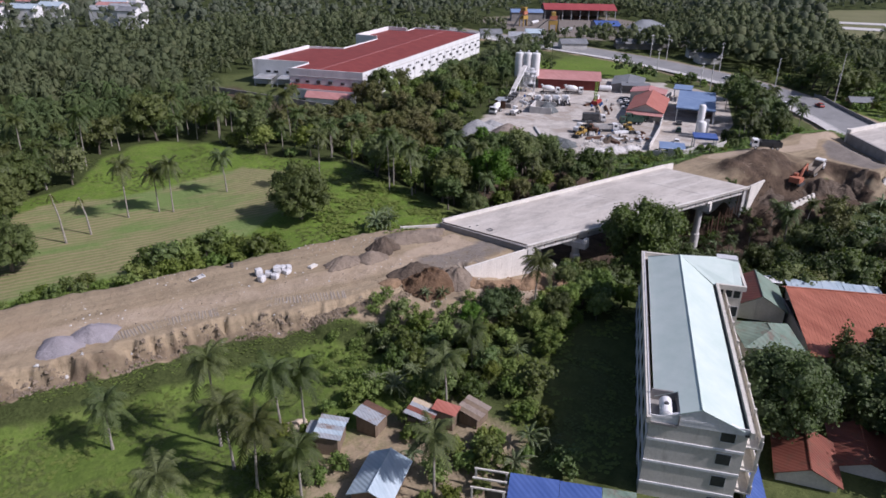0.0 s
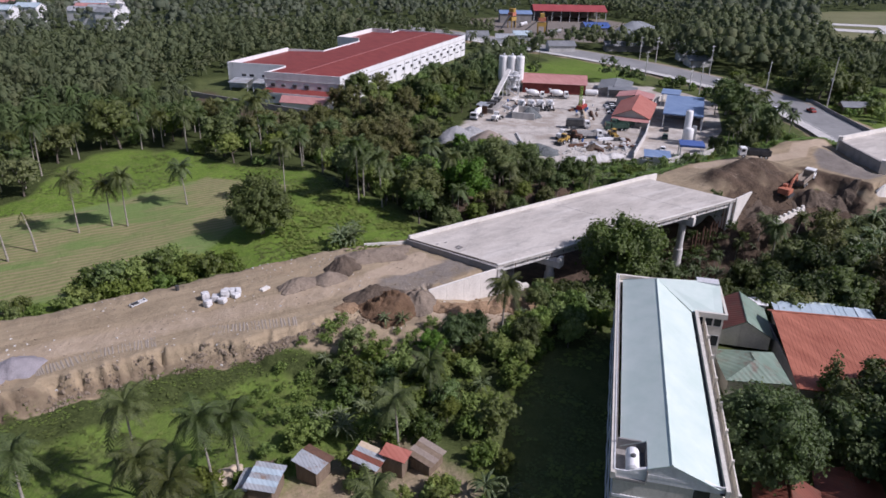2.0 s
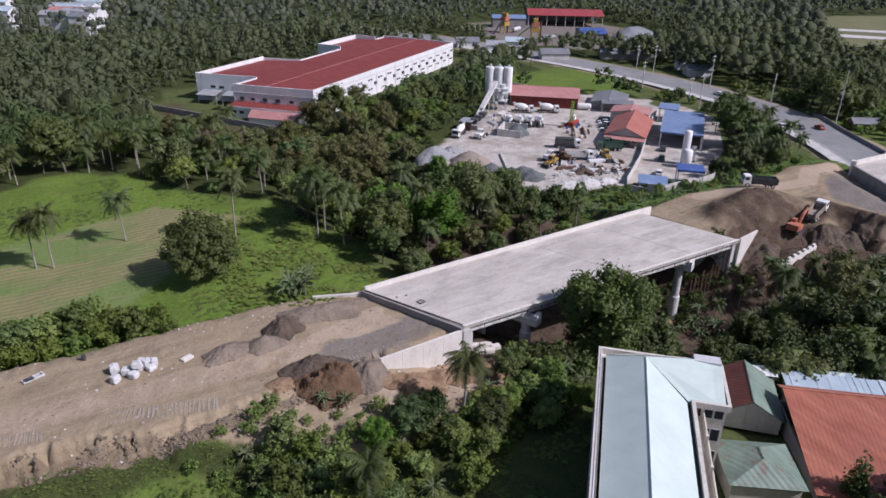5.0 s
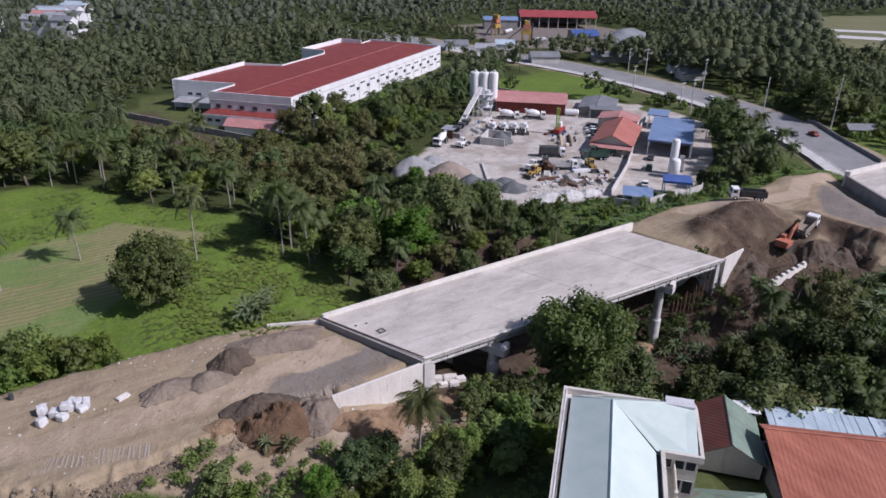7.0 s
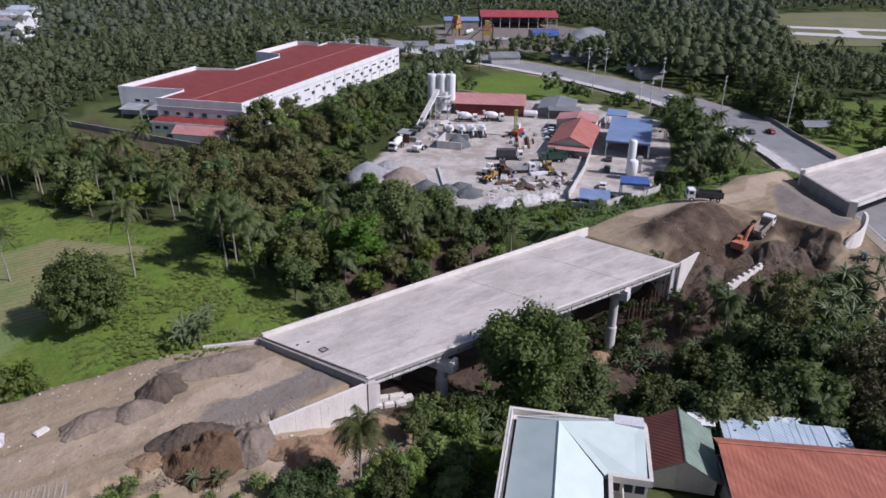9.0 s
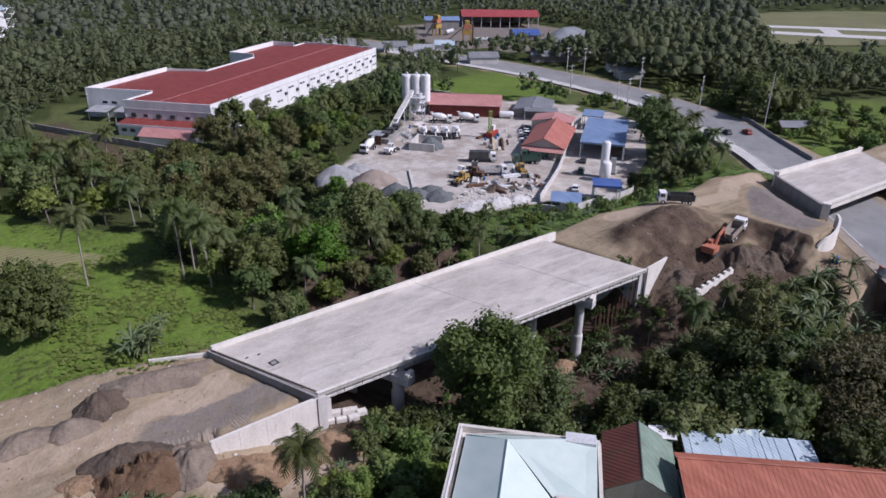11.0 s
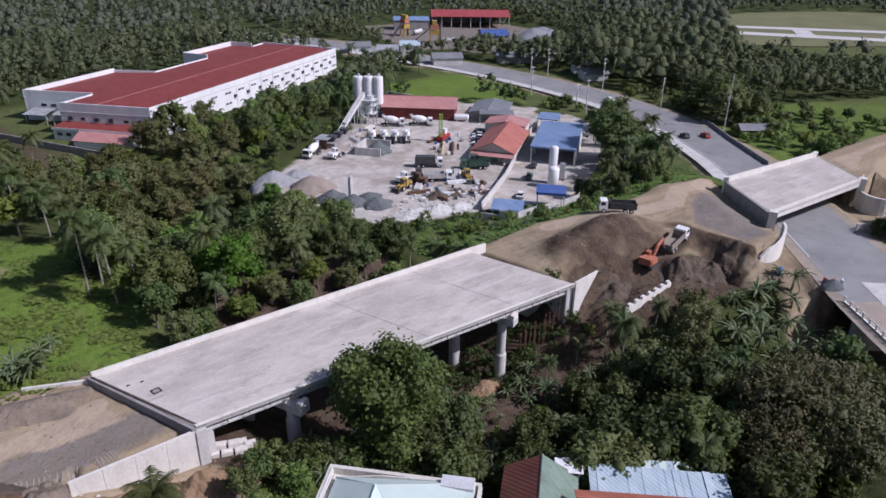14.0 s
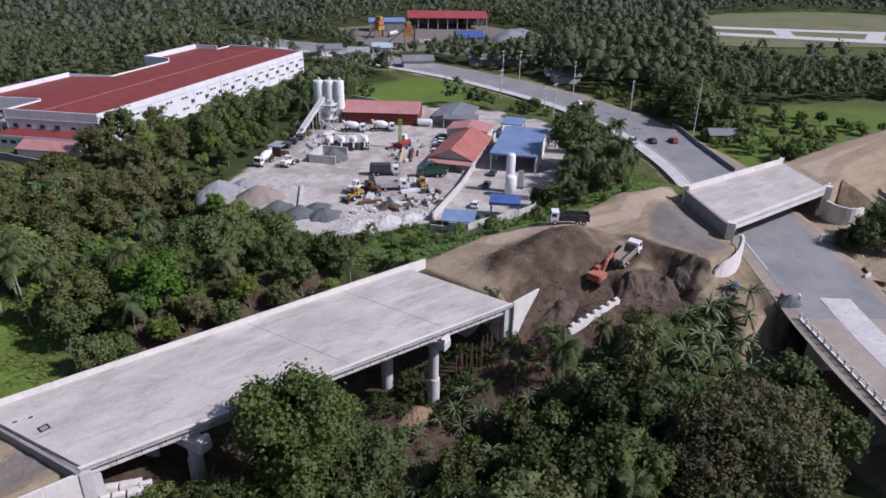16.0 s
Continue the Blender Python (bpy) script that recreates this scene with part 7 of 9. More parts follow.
def excavator(m, boom_up=1.0):
    root = thing("excavator", m, "orange-red tracked excavator digging in the pit", "excavator")
    for y in (-1.15, 1.15):
        pr = [(-1.9, 0.45), (-1.6, 0.0), (1.6, 0.0), (1.9, 0.45), (1.6, 0.85), (-1.6, 0.85)]
        s = Shape()
        n = len(pr)
        s.add([(x, y - 0.28, z) for x, z in pr] + [(x, y + 0.28, z) for x, z in pr], [tuple(range(n)), tuple(range(2 * n - 1, n - 1, -1))] + [(i + n, (i + 1) % n + n, (i + 1) % n, i) for i in range(n)])
        part("track", s, "dark_steel", root)
    part("turntable", Shape().tube([(0, 0, 0.8), (0, 0, 1.05)], 0.8, 16), "dark_steel", root)
    part("body", Shape().box(-0.9, 0, 1.05, 2.9, 2.6, 1.1).box(-2.0, 0, 1.05, 0.9, 2.6, 1.35), "orange_paint", root)
    c = part("cab", Shape().box(0.9, 0.8, 1.05, 1.5, 0.95, 1.75), "orange_paint", root)
    part("cab_window", Shape().box(1.67, 0.8, 1.7, 0.04, 0.8, 0.95).box(0.95, 1.29, 1.75, 1.1, 0.04, 0.85), "glass", c)
    b = part("boom", Shape().tube([(0.6, -0.2, 1.5), (2.0, -0.2, 3.8), (4.1, -0.2, 4.7)], [0.32, 0.36, 0.22], 6), "orange_paint", root)
    part("stick", Shape().tube([(3.9, -0.2, 4.9), (5.0, -0.2, 2.6)], [0.24, 0.16], 6), "orange_paint", root)
    part("cylinder", Shape().tube([(1.2, -0.2, 1.6), (2.3, -0.2, 3.5)], 0.09, 6), "steel", b)
    s = Shape()
    pr = [(4.6, 2.7), (5.3, 2.6), (5.6, 1.9), (5.0, 1.4), (4.5, 1.8)]
    n = len(pr)
    s.add([(x, -0.75, z) for x, z in pr] + [(x, 0.35, z) for x, z in pr], [tuple(range(n)), tuple(range(2 * n - 1, n - 1, -1))] + [(i + n, (i + 1) % n + n, (i + 1) % n, i) for i in range(n)])
    part("bucket", s, "dark_steel", root)
    return root


def loader(m, paint="yellow_paint", label="yellow wheel loader parked in the yard"):
    root = thing("wheel_loader", m, label, "loader", "machines of the yard")
    part("body", Shape().box(-1.3, 0, 0.9, 2.4, 1.9, 1.1).box(0.9, 0, 0.8, 1.8, 1.3, 0.7), paint, root)
    c = part("cab", Shape().box(0.0, 0, 1.6, 1.3, 1.4, 1.5), paint, root)
    part("cab_window", Shape().box(0.67, 0, 2.0, 0.04, 1.2, 0.9).box(0, 0.71, 2.0, 1.0, 0.03, 0.85).box(0, -0.71, 2.0, 1.0, 0.03, 0.85), "glass", c)
    part("lift_arm", Shape().tube([(0.9, 0.55, 1.7), (2.3, 0.55, 1.2), (2.9, 0.55, 0.6)], 0.14, 6).tube([(0.9, -0.55, 1.7), (2.3, -0.55, 1.2), (2.9, -0.55, 0.6)], 0.14, 6), paint, root)
    part("bucket", Shape().box(3.2, 0, 0.1, 0.25, 2.5, 0.95).box(3.6, 0, 0.1, 0.9, 2.5, 0.12).box(3.5, 1.2, 0.1, 0.8, 0.08, 0.7).box(3.5, -1.2, 0.1, 0.8, 0.08, 0.7), "dark_steel", root)
    wheels(root, (1.3, -1.5), 1.0, 0.7)
    return root


def car(m, paint, label):
    root = thing("car", m, label, "car", "parked and passing cars")
    pr = [(-2.1, 0.35), (2.1, 0.35), (2.15, 0.8), (1.3, 0.95), (-1.95, 1.0), (-2.1, 0.8)]
    s = Shape()
    n = len(pr)
    s.add([(x, -0.85, z) for x, z in pr] + [(x, 0.85, z) for x, z in pr], [tuple(range(n)), tuple(range(2 * n - 1, n - 1, -1))] + [(i + n, (i + 1) % n + n, (i + 1) % n, i) for i in range(n)])
    part("body", s, paint, root)
    s = Shape()
    s.add([(-1.8, -0.78, 0.98), (1.0, -0.78, 0.95), (0.35, -0.65, 1.5), (-1.4, -0.65, 1.5), (-1.8, 0.78, 0.98), (1.0, 0.78, 0.95), (0.35, 0.65, 1.5), (-1.4, 0.65, 1.5)],
          [(0, 1, 2, 3), (7, 6, 5, 4), (1, 5, 6, 2), (4, 0, 3, 7), (3, 2, 6, 7)])
    part("window_band", s, "glass", root)
    part("roof", Shape().box(-0.52, 0, 1.5, 1.8, 1.32, 0.05), paint, root)
    wheels(root, (1.3, -1.3), 0.78, 0.33)
    return root


def on(x, y, rz=0.0, dz=0.0):
    return pose(x, y, gz(x, y) + dz, 0, 0, rz)


dump_truck(on(177.0, 115.0, 140), "white_steel", "dark_steel", "white-cabbed flat dump lorry parked on the bank")
dump_truck(pose(177.6, 99.8, gz(177.6, 99.8) + 0.1, 0, -8, 13), "white_steel", "verge", "white-cabbed dump lorry with dusty tan bed being loaded")
excavator(on(168.3, 98.4, 12))
# the yard
for x, y, a in ((171.0, 209.8, 60), (174.2, 208.0, 60), (177.2, 206.2, 62), (180.4, 204.6, 58), (148.5, 206.5, 215), (186.0, 221.5, -38), (194.5, 217.0, -36)):
    mixer_truck(on(x, y, a))
dump_truck(on(171.6, 179.2, -35), "white_steel", "dark_steel", "white-cabbed lorry with tall dark tarpaulined box", 0)
solid("truck_load", Shape().box(-1.1, 0, 2.3, 5.6, 2.3, 0.9), "dark_steel", "dark covered load on a lorry", "cargo", at=on(171.6, 179.2, -35))
dump_truck(on(181.5, 170.8, 150), "green_paint", "green_paint", "dark green dump lorry beside the office")
dump_truck(on(186.4, 173.0, 150), "green_paint", "green_paint", "dark green dump lorry beside the office")
dump_truck(on(166.8, 168.2, -30), "white_steel", "concrete", "pale dump lorry parked in the yard")
loader(on(155.6, 167.8, 200))
loader(on(158.5, 172.0, 20), "white_steel", "pale dusty wheel loader parked in the yard")
loader(on(161.0, 169.0, 120), "rust", "rusted machine wreck in the yard")
loader(on(163.4, 172.4, 70), "dark_steel", "dark machine parked in the yard")
loader(on(174.0, 164.5, 250), "yellow_paint")
loader(on(153.0, 201.0, 30), "white_steel", "pale loader beside the bin")
for x, y, a, p, lab in ((196.5, 188.0, 130, "white_steel", "white car parked beside the office"), (198.4, 190.6, 130, "dark_steel", "black car parked beside the office"), (200.6, 193.2, 130, "white_steel", "white car parked beside the office"),
                        (202.6, 195.8, 130, "steel", "silver car parked beside the office"), (205.0, 198.0, 130, "dark_steel", "black car parked beside the office"),
                        (189.0, 156.0, 40, "green_paint", "dark green pickup in the station"), (196.5, 162.5, 40, "dark_steel", "dark car under the canopy"), (177.5, 146.5, 40, "white_steel", "white van beside the small canopy"),
                        (227.5, 181.0, 40, "white_steel", "white car near the canopy"), (230.5, 184.0, 40, "dark_steel", "dark car near the canopy")):
    car(on(x, y, a), p, lab)
for x, y, a, p, lab in ((256.5, 155.5, 62, "dark_steel", "black car driving on the highway"), (251.5, 159.0, 242, "steel", "silver car driving on the highway"), (274.0, 204.0, 80, "white_steel", "white van on the highway"),
                        (262.5, 152.0, 62, "red_paint", "dark red car at the roadside")):
    car(pose(x, y, ROAD_Z + 0.012, 0, 0, a), p, lab)


# loose material in the yard
def pallet(m, mat):
    root = thing("pallet", m, "loaded wooden pallet standing in the yard", "pallet", "pallets in the yard")
    for y in (-0.45, 0, 0.45):
        part("runner", Shape().box(0, y, 0, 1.2, 0.12, 0.12), "wood", root)
    part("boards", Shape().box(0, 0, 0.12, 1.2, 1.05, 0.04), "wood", root)
    part("load", Shape().box(0, 0, 0.16, 1.05, 0.95, 0.8), mat, root)


def pipe_bundle(m, mat, n=4):
    root = thing("pipe_bundle", m, "bundle of long pipes lying in the yard", "pipes", "pipe bundles in the yard")
    for i in range(n):
        part("pipe", Shape().tube([(-3, (i - n / 2) * 0.45, 0.22), (3, (i - n / 2) * 0.45, 0.22)], 0.21, 10), mat, root)
    for i in range(n - 1):
        part("pipe", Shape().tube([(-3, (i - n / 2) * 0.45 + 0.22, 0.6), (3, (i - n / 2) * 0.45 + 0.22, 0.6)], 0.21, 10), mat, root)


clut = np.random.default_rng(91)
for i, (x, y) in enumerate(scatter(1200, (150, 212, 152, 226), 2.6, lambda x, y: (poly_dist(x, y, YARD) < -3) & ((poly_dist(x, y, [(150, 160), (170, 175), (176, 168), (166, 152)]) < 0) | (poly_dist(x, y, [(176, 182), (186, 200), (196, 206), (200, 200), (186, 184)]) < 0) | (poly_dist(x, y, [(160, 206), (172, 226), (182, 224), (168, 204)]) < 0)), 92)[:75]):
    k = i % 4
    if k == 0:
        pallet(on(x, y, float(clut.uniform(0, 180))), ("white_concrete", "grey_block", "sack")[i % 3])
    elif k == 1:
        pipe_bundle(on(x, y, float(clut.uniform(0, 180))), ("rust", "steel", "concrete")[i % 3], 3 + i % 3)
    else:
        solid("oil_drum", Shape().tube([(0, 0, 0), (0, 0, 0.9)], 0.35, 12), ("rust", "dark_steel", "blue_paint", "steel")[(i // 4) % 4], "rusty drum standing in the yard", "drum", "drums in the yard", at=on(x, y, 30 * i))


# ---- batching plant ----
def batching_plant():
    for i in range(3):
        x, y = 183.2 + i * 2.75, 239.6 - i * 2.1
        z = gz(x, y)
        root = thing("silo", pose(x, y, z), "tall white cement silo on steel legs", "silo", "cement silos")
        part("barrel", Shape().tube([(0, 0, 4.6), (0, 0, 13.6), (0, 0, 14.1)], [1.75, 1.75, 1.6], 24), "white_steel", root)
        part("cone", Shape().tube([(0, 0, 2.4), (0, 0, 4.6)], [0.35, 1.75], 24), "white_steel", root)
        part("filter", Shape().tube([(0.3, 0, 14.0), (0.3, 0, 15.0)], 0.4, 10), "steel", root)
        for k in range(4):
            a = radians(45 + 90 * k)
            part("leg", Shape().box(1.45 * math.cos(a), 1.45 * math.sin(a), 0, 0.28, 0.28, 5.0), "steel", root)
        part("ring", Shape().tube([(0, 0, 9.0), (0, 0, 9.12)], 1.8, 24), "steel", root)
    root = thing("conveyor", pose(0, 0, 0), "inclined pale belt conveyor feeding the plant", "conveyor")
    a, b = Vector((163.5, 219.0, -3.4)), Vector((181.0, 232.5, 5.2))
    d = (b - a).normalized()
    s = Vector((-d.y, d.x, 0)).normalized() * 0.7
    part("belt", Shape().slab([a + s, b + s, b - s, a - s], 0.3), "steel", root)
    for sg in (-1, 1):
        part("side_truss", Shape().tube([tuple(a + s * sg * 1.1 + Vector((0, 0, 0.5))), tuple(b + s * sg * 1.1 + Vector((0, 0, 0.5)))], 0.12, 6), "white_steel", root)
    part("cover", Shape().slab([a.lerp(b, 0.25) + s * 1.2 + Vector((0, 0, 0.9)), b + s * 1.2 + Vector((0, 0, 0.9)), b - s * 1.2 + Vector((0, 0, 0.9)), a.lerp(b, 0.25) - s * 1.2 + Vector((0, 0, 0.9))], 0.1), "concrete", root)
    for t in (0.3, 0.55, 0.8):
        p = a.lerp(b, t)
        for sg in (-1, 1):
            q = p + s * sg
            part("support", Shape().tube([(q.x, q.y, gz(q.x, q.y) - 0.2), (q.x, q.y, q.z - 0.2)], 0.12, 6), "steel", root)
    tower = thing("mixing_tower", on(181.5, 229.5, -45), "grey steel mixing tower with stairs and tanks", "plant tower")
    for x in (-2, 2):
        for y in (-2, 2):
            part("leg", Shape().box(x, y, 0, 0.3, 0.3, 8), "steel", tower)
    for z in (3.4, 6.2, 8.0):
        part("platform", Shape().box(0, 0, z, 4.8, 4.8, 0.16), "steel", tower)
        for y in (-2.35, 2.35):
            part("handrail", Shape().tube([(-2.4, y, z + 1.0), (2.4, y, z + 1.0)], 0.05, 5), "steel", tower)
    part("mixer", Shape().tube([(0, 0, 3.6), (0, 0, 6.0)], [0.8, 1.5], 14), "white_steel", tower)
    part("hopper", Shape().tube([(0.5, 0.3, 6.4), (0.5, 0.3, 9.4)], [0.7, 1.2], 10), "steel", tower)
    part("stair", Shape().slab([(2.6, -1, 0.1), (2.6, -2, 0.1), (-2.0, -2.9, 3.4), (-2.0, -2.0, 3.4)], 0.15), "steel", tower)
    bins = thing("aggregate_bin", on(166.0, 200.0, 40), "three-sided concrete bin half full of dark stone", "storage bin")
    part("bin_wall", Shape().box(0, 4.5, 0, 9.5, 0.4, 2.6), "concrete", bins)
    for x in (-4.7, 4.7):
        part("bin_wall", Shape().box(x, 0.5, 0, 0.4, 8.0, 2.4), "concrete", bins)
    heap("gravel_mound", 166.6, 199.4, 4.6, 4.2, 3.5, "dark_gravel", "dark stone heaped in the bin", 41, 40, 0.08, "gravel heap")
    feed = thing("feed_hopper", on(161.5, 214.5, 38), "rusty loading ramp with steel hoppers", "hopper")
    part("ramp", Shape().box(0, 0, 0, 14, 3.6, 1.6), "grey_block", feed)
    for x in (-4.5, 0, 4.5):
        part("hopper", Shape().tube([(x, 0, 1.6), (x, 0, 3.4)], [0.8, 1.9], 4), "dark_steel", feed)
    ctl = thing("control_cabin", on(155.5, 212.5, 38), "small open-fronted rusty cabin", "cabin")
    part("wall", Shape().box(0, 1.9, 0, 5, 0.2, 3).box(-2.4, 0, 0, 0.2, 3.9, 3).box(2.4, 0, 0, 0.2, 3.9, 3), "rust", ctl)
    part("roof", Shape().box(0, 0, 3.0, 5.6, 4.6, 0.15), "zinc", ctl)
    # drilling rig with a green mast
    rig = thing("drill_rig", on(190.5, 198.5, 30), "drilling rig with lime-green mast and red base", "drill rig")
    part("base", Shape().box(0, 0, 0.5, 6, 2.4, 1.2), "red_paint", rig)
    part("track", Shape().box(0, -1.2, 0, 5, 0.6, 0.8).box(0, 1.2, 0, 5, 0.6, 0.8), "dark_steel", rig)
    part("cab", Shape().box(1.9, 0.5, 1.7, 1.8, 1.3, 1.6), "white_steel", rig)
    m = Shape()
    for x in (-0.4, 0.4):
        for y in (-0.4, 0.4):
            m.box(x - 2.0, y, 1.7, 0.13, 0.13, 7.5)
    for k in range(9):
        m.box(-2.0, 0, 1.9 + k * 0.85, 0.9, 0.9, 0.07)
    part("mast", m, "green_mast", rig)
    for x, y, a, l in ((184.5, 190.5, 52, 14), (187.2, 189.2, 52, 12)):
        solid("steel_beam", Shape().box(0, 0, 0, l, 1.1, 0.5).box(0, 0, 0.5, l, 0.2, 0.4), "sand" if a == 52 and l == 14 else "rust", "long pale formwork beam lying in the yard", "beam", "beams in the yard", at=on(x, y, a))
    # low dividing kerb walls in the yard
    solid("yard_kerb", Shape().box(0, 0, 0, 18, 0.7, 0.6), "concrete", "low pale concrete dividing wall in the yard", "wall", at=on(144.5, 175.5, 62))
    for i, (x, y) in enumerate(((170.5, 156.0), (173.0, 157.5), (168.5, 154.0), (175.0, 160.0), (172.0, 153.5))):
        sp = thing("scrap_pile", on(x, y, 37 * i), "low pile of scrap steel and formwork", "scrap", "scrap in the yard")
        for k, (px, py, pz, sx, sy, sz, a) in enumerate(((0, 0, 0, 3.2, 1.4, 0.5, 10), (0.3, 0.3, 0.5, 2.4, 0.9, 0.4, 50), (-0.6, 0, 0.4, 0.8, 1.6, 0.6, 80))):
            part("scrap_piece", Shape().box(px, py, pz, sx, sy, sz, a), ("rust", "steel", "concrete", "rust", "steel")[(i + k) % 5], sp)


M["green_mast"] = worn("lime_paint", (0.20, 0.36, 0.05), (0.30, 0.46, 0.09), 0.6, 4, 0.5)
batching_plant()

# long rose-roofed shed, office, stores
shed = Local(188.4, 232.3, 19.3, -16.3)
shed_roof("storage_shed", shed, 25.5, 16.0, -4.2, 0.3, 2.4, "rose_roof", "maroon_wall", "long maroon storage shed with rose metal roof", over=0.6)
off = Local(193.2, 167.8, 0.79, 0.61)
office = shed_roof("site_office", off, 24.0, 12.0, -4.2, -0.6, 2.0, "office_roof", "cream_wall", "cream site office with orange-red gabled roof", over=0.7)
part("porch_roof", Shape().slab([off.q(-2.6, -0.4, -1.6), off.q(-2.6, 12.4, -1.6), off.q(-0.01, 12.4, -0.9), off.q(-0.01, -0.4, -0.9)], 0.12), "rose_roof", office, "rose porch roof")
for v in (0.2, 6, 11.8):
    part("porch_post", Shape().prism(off.rect(-2.4, -2.2, v - 0.1, v + 0.1), -4.2, -1.7), "white_wall", office)
for v in (3, 9):
    window(office, off, 0.0, v, -2.8, 1.4, 1.2, "u")
for u in (4, 9, 14, 19):
    window(office, off, u, 0.0, -2.8, 1.4, 1.2, "v")
annex = Local(212.5, 184.5, 0.79, 0.61)
shed_roof("office_annex", annex, 9.0, 13.0, -4.2, 0.4, 1.5, "rose_roof", "cream_wall", "pink annex with rose metal roof", over=0.4)
grey = Local(222.0, 205.0, 0.75, 0.66)
shed_roof("grey_store", grey, 18.0, 13.0, -4.2, -1.3, -0.1, "grey_roof", "grey_block", "grey store with dark metal roof", over=0.3)
lt = Local(206.0, 212.5, 0.76, -0.64)
lo = thing("open_shelter", pose(0, 0, 0), "low open shelter with grey roof", "shelter")
part("roof", Shape().slab([lt.q(8, 1, -0.6), lt.q(20, 1, -0.6), lt.q(20, 6, -0.2), lt.q(8, 6, -0.2)], 0.12), "grey_roof", lo)
for u in (8.3, 14, 19.7):
    for v in (1.3, 5.7):
        part("post", Shape().prism(lt.rect(u - 0.1, u + 0.1, v - 0.1, v + 0.1), -4.3, -0.8), "steel", lo)
tn = thing("fuel_tank", on(209.5, 214.0, -40), "white horizontal fuel tank on saddles", "tank")
part("barrel", Shape().tube([(-2.6, 0, 1.5), (-2.3, 0, 1.5), (2.3, 0, 1.5), (2.6, 0, 1.5)], [0.6, 1.1, 1.1, 0.6], 18), "white_steel", tn)
for x in (-1.6, 1.6):
    part("saddle", Shape().box(x, 0, 0, 0.4, 1.8, 0.7), "concrete", tn)


def canopy(name, L, length, width, z, rise, mat, label, posts=3, beam=0.5):
    root = thing(name, pose(0, 0, 0), label, "canopy", "blue canopies of the station")
    part("roof", Shape().slab([L.q(0, 0, z), L.q(length, 0, z + rise), L.q(length, width, z + rise), L.q(0, width, z)], 0.14), mat, root)
    part("fascia", Shape().prism(L.rect(-0.06, 0.0, 0, width), z - beam, z), mat, root)
    for u in np.linspace(0.5, length - 0.5, posts):
        for v in (0.4, width - 0.4):
            part("post", Shape().prism(L.rect(u - 0.14, u + 0.14, v - 0.14, v + 0.14), gz(*L.p(u, v)) - 0.2, z - 0.14 + rise * u / length), "white_steel", root)
    return root


st = Local(206.8, 156.1, 0.772, 0.636)
big_can = canopy("fuel_canopy", st, 27.5, 13.3, 1.0, 0.6, "blue_roof", "large blue metal canopy of the station", 4)
part("side_wall", Shape().prism(st.rect(0.5, 27, 0.02, 0.25), -4.3, 1.0), "white_wall", big_can, "white side wall")
part("back_wall", Shape().prism(st.rect(14, 14.25, 0.3, 13), -4.3, 1.1), "grey_block", big_can)
canopy("small_canopy", Local(179.4, 132.6, 0.69, 0.72), 5.6, 7.2, 0.8, 0.1, "deep_blue_roof", "small deep blue canopy beside the wall", 2, 0.6)
canopy("low_canopy", Local(166.6, 133.6, 0.70, 0.71), 6.4, 7.6, -1.1, 0.3, "blue_roof", "low pale blue canopy beside the wall", 2, 0.3)
canopy("rear_canopy", Local(225.6, 182.9, 0.79, 0.61), 8.5, 7.0, 1.0, 0.2, "blue_roof", "small blue canopy behind the station", 2, 0.3)
for x, y, r, h, lab in ((191.5, 149.8, 1.15, 10.4, "tall white upright gas tank"), (189.6, 147.4, 1.45, 5.6, "short white upright gas tank")):
    t = thing("gas_tank", on(x, y), lab, "tank", "gas tanks")
    part("barrel", Shape().tube([(0, 0, 0.5), (0, 0, 0.8), (0, 0, h - 0.5), (0, 0, h - 0.15), (0, 0, h)], [r * 0.8, r, r, r * 0.75, r * 0.3], 22), "white_steel", t, smooth=True)
    for k in range(3):
        part("foot", Shape().box(r * 0.8 * math.cos(2.09 * k), r * 0.8 * math.sin(2.09 * k), 0, 0.2, 0.2, 0.7), "steel", t)
    part("pipe", Shape().tube([(r + 0.15, 0, 0.2), (r + 0.15, 0, h * 0.8)], 0.07, 6), "steel", t)
vp = thing("vaporiser", on(196.0, 150.5, 40), "grey finned vaporiser beside the gas tanks", "vaporiser")
for i in range(5):
    part("fin", Shape().box(-0.8 + 0.4 * i, 0, 0.3, 0.12, 1.4, 4.2), "steel", vp)
part("frame", Shape().box(0, 0, 0, 2.2, 1.6, 0.3), "dark_steel", vp)


def wall_run(pts, h, t, mat, label, sink=0.6):
    s = Shape()
    for (ax, ay), (bx, by) in zip(pts[:-1], pts[1:]):
        n = max(1, int(math.hypot(bx - ax, by - ay) / 4))
        for i in range(n):
            p, q = lerp2((ax, ay), (bx, by), i / n), lerp2((ax, ay), (bx, by), (i + 1) / n)
            d = Vector((q[0] - p[0], q[1] - p[1])).normalized() * t / 2
            z = max(gz(*p), gz(*q))
            s.prism([(p[0] + d.y, p[1] - d.x), (q[0] + d.y, q[1] - d.x), (q[0] - d.y, q[1] + d.x), (p[0] - d.y, p[1] + d.x)], z - 1 - sink, z + h)
    return solid("boundary_wall", s, mat, label, "wall", kind="structure")


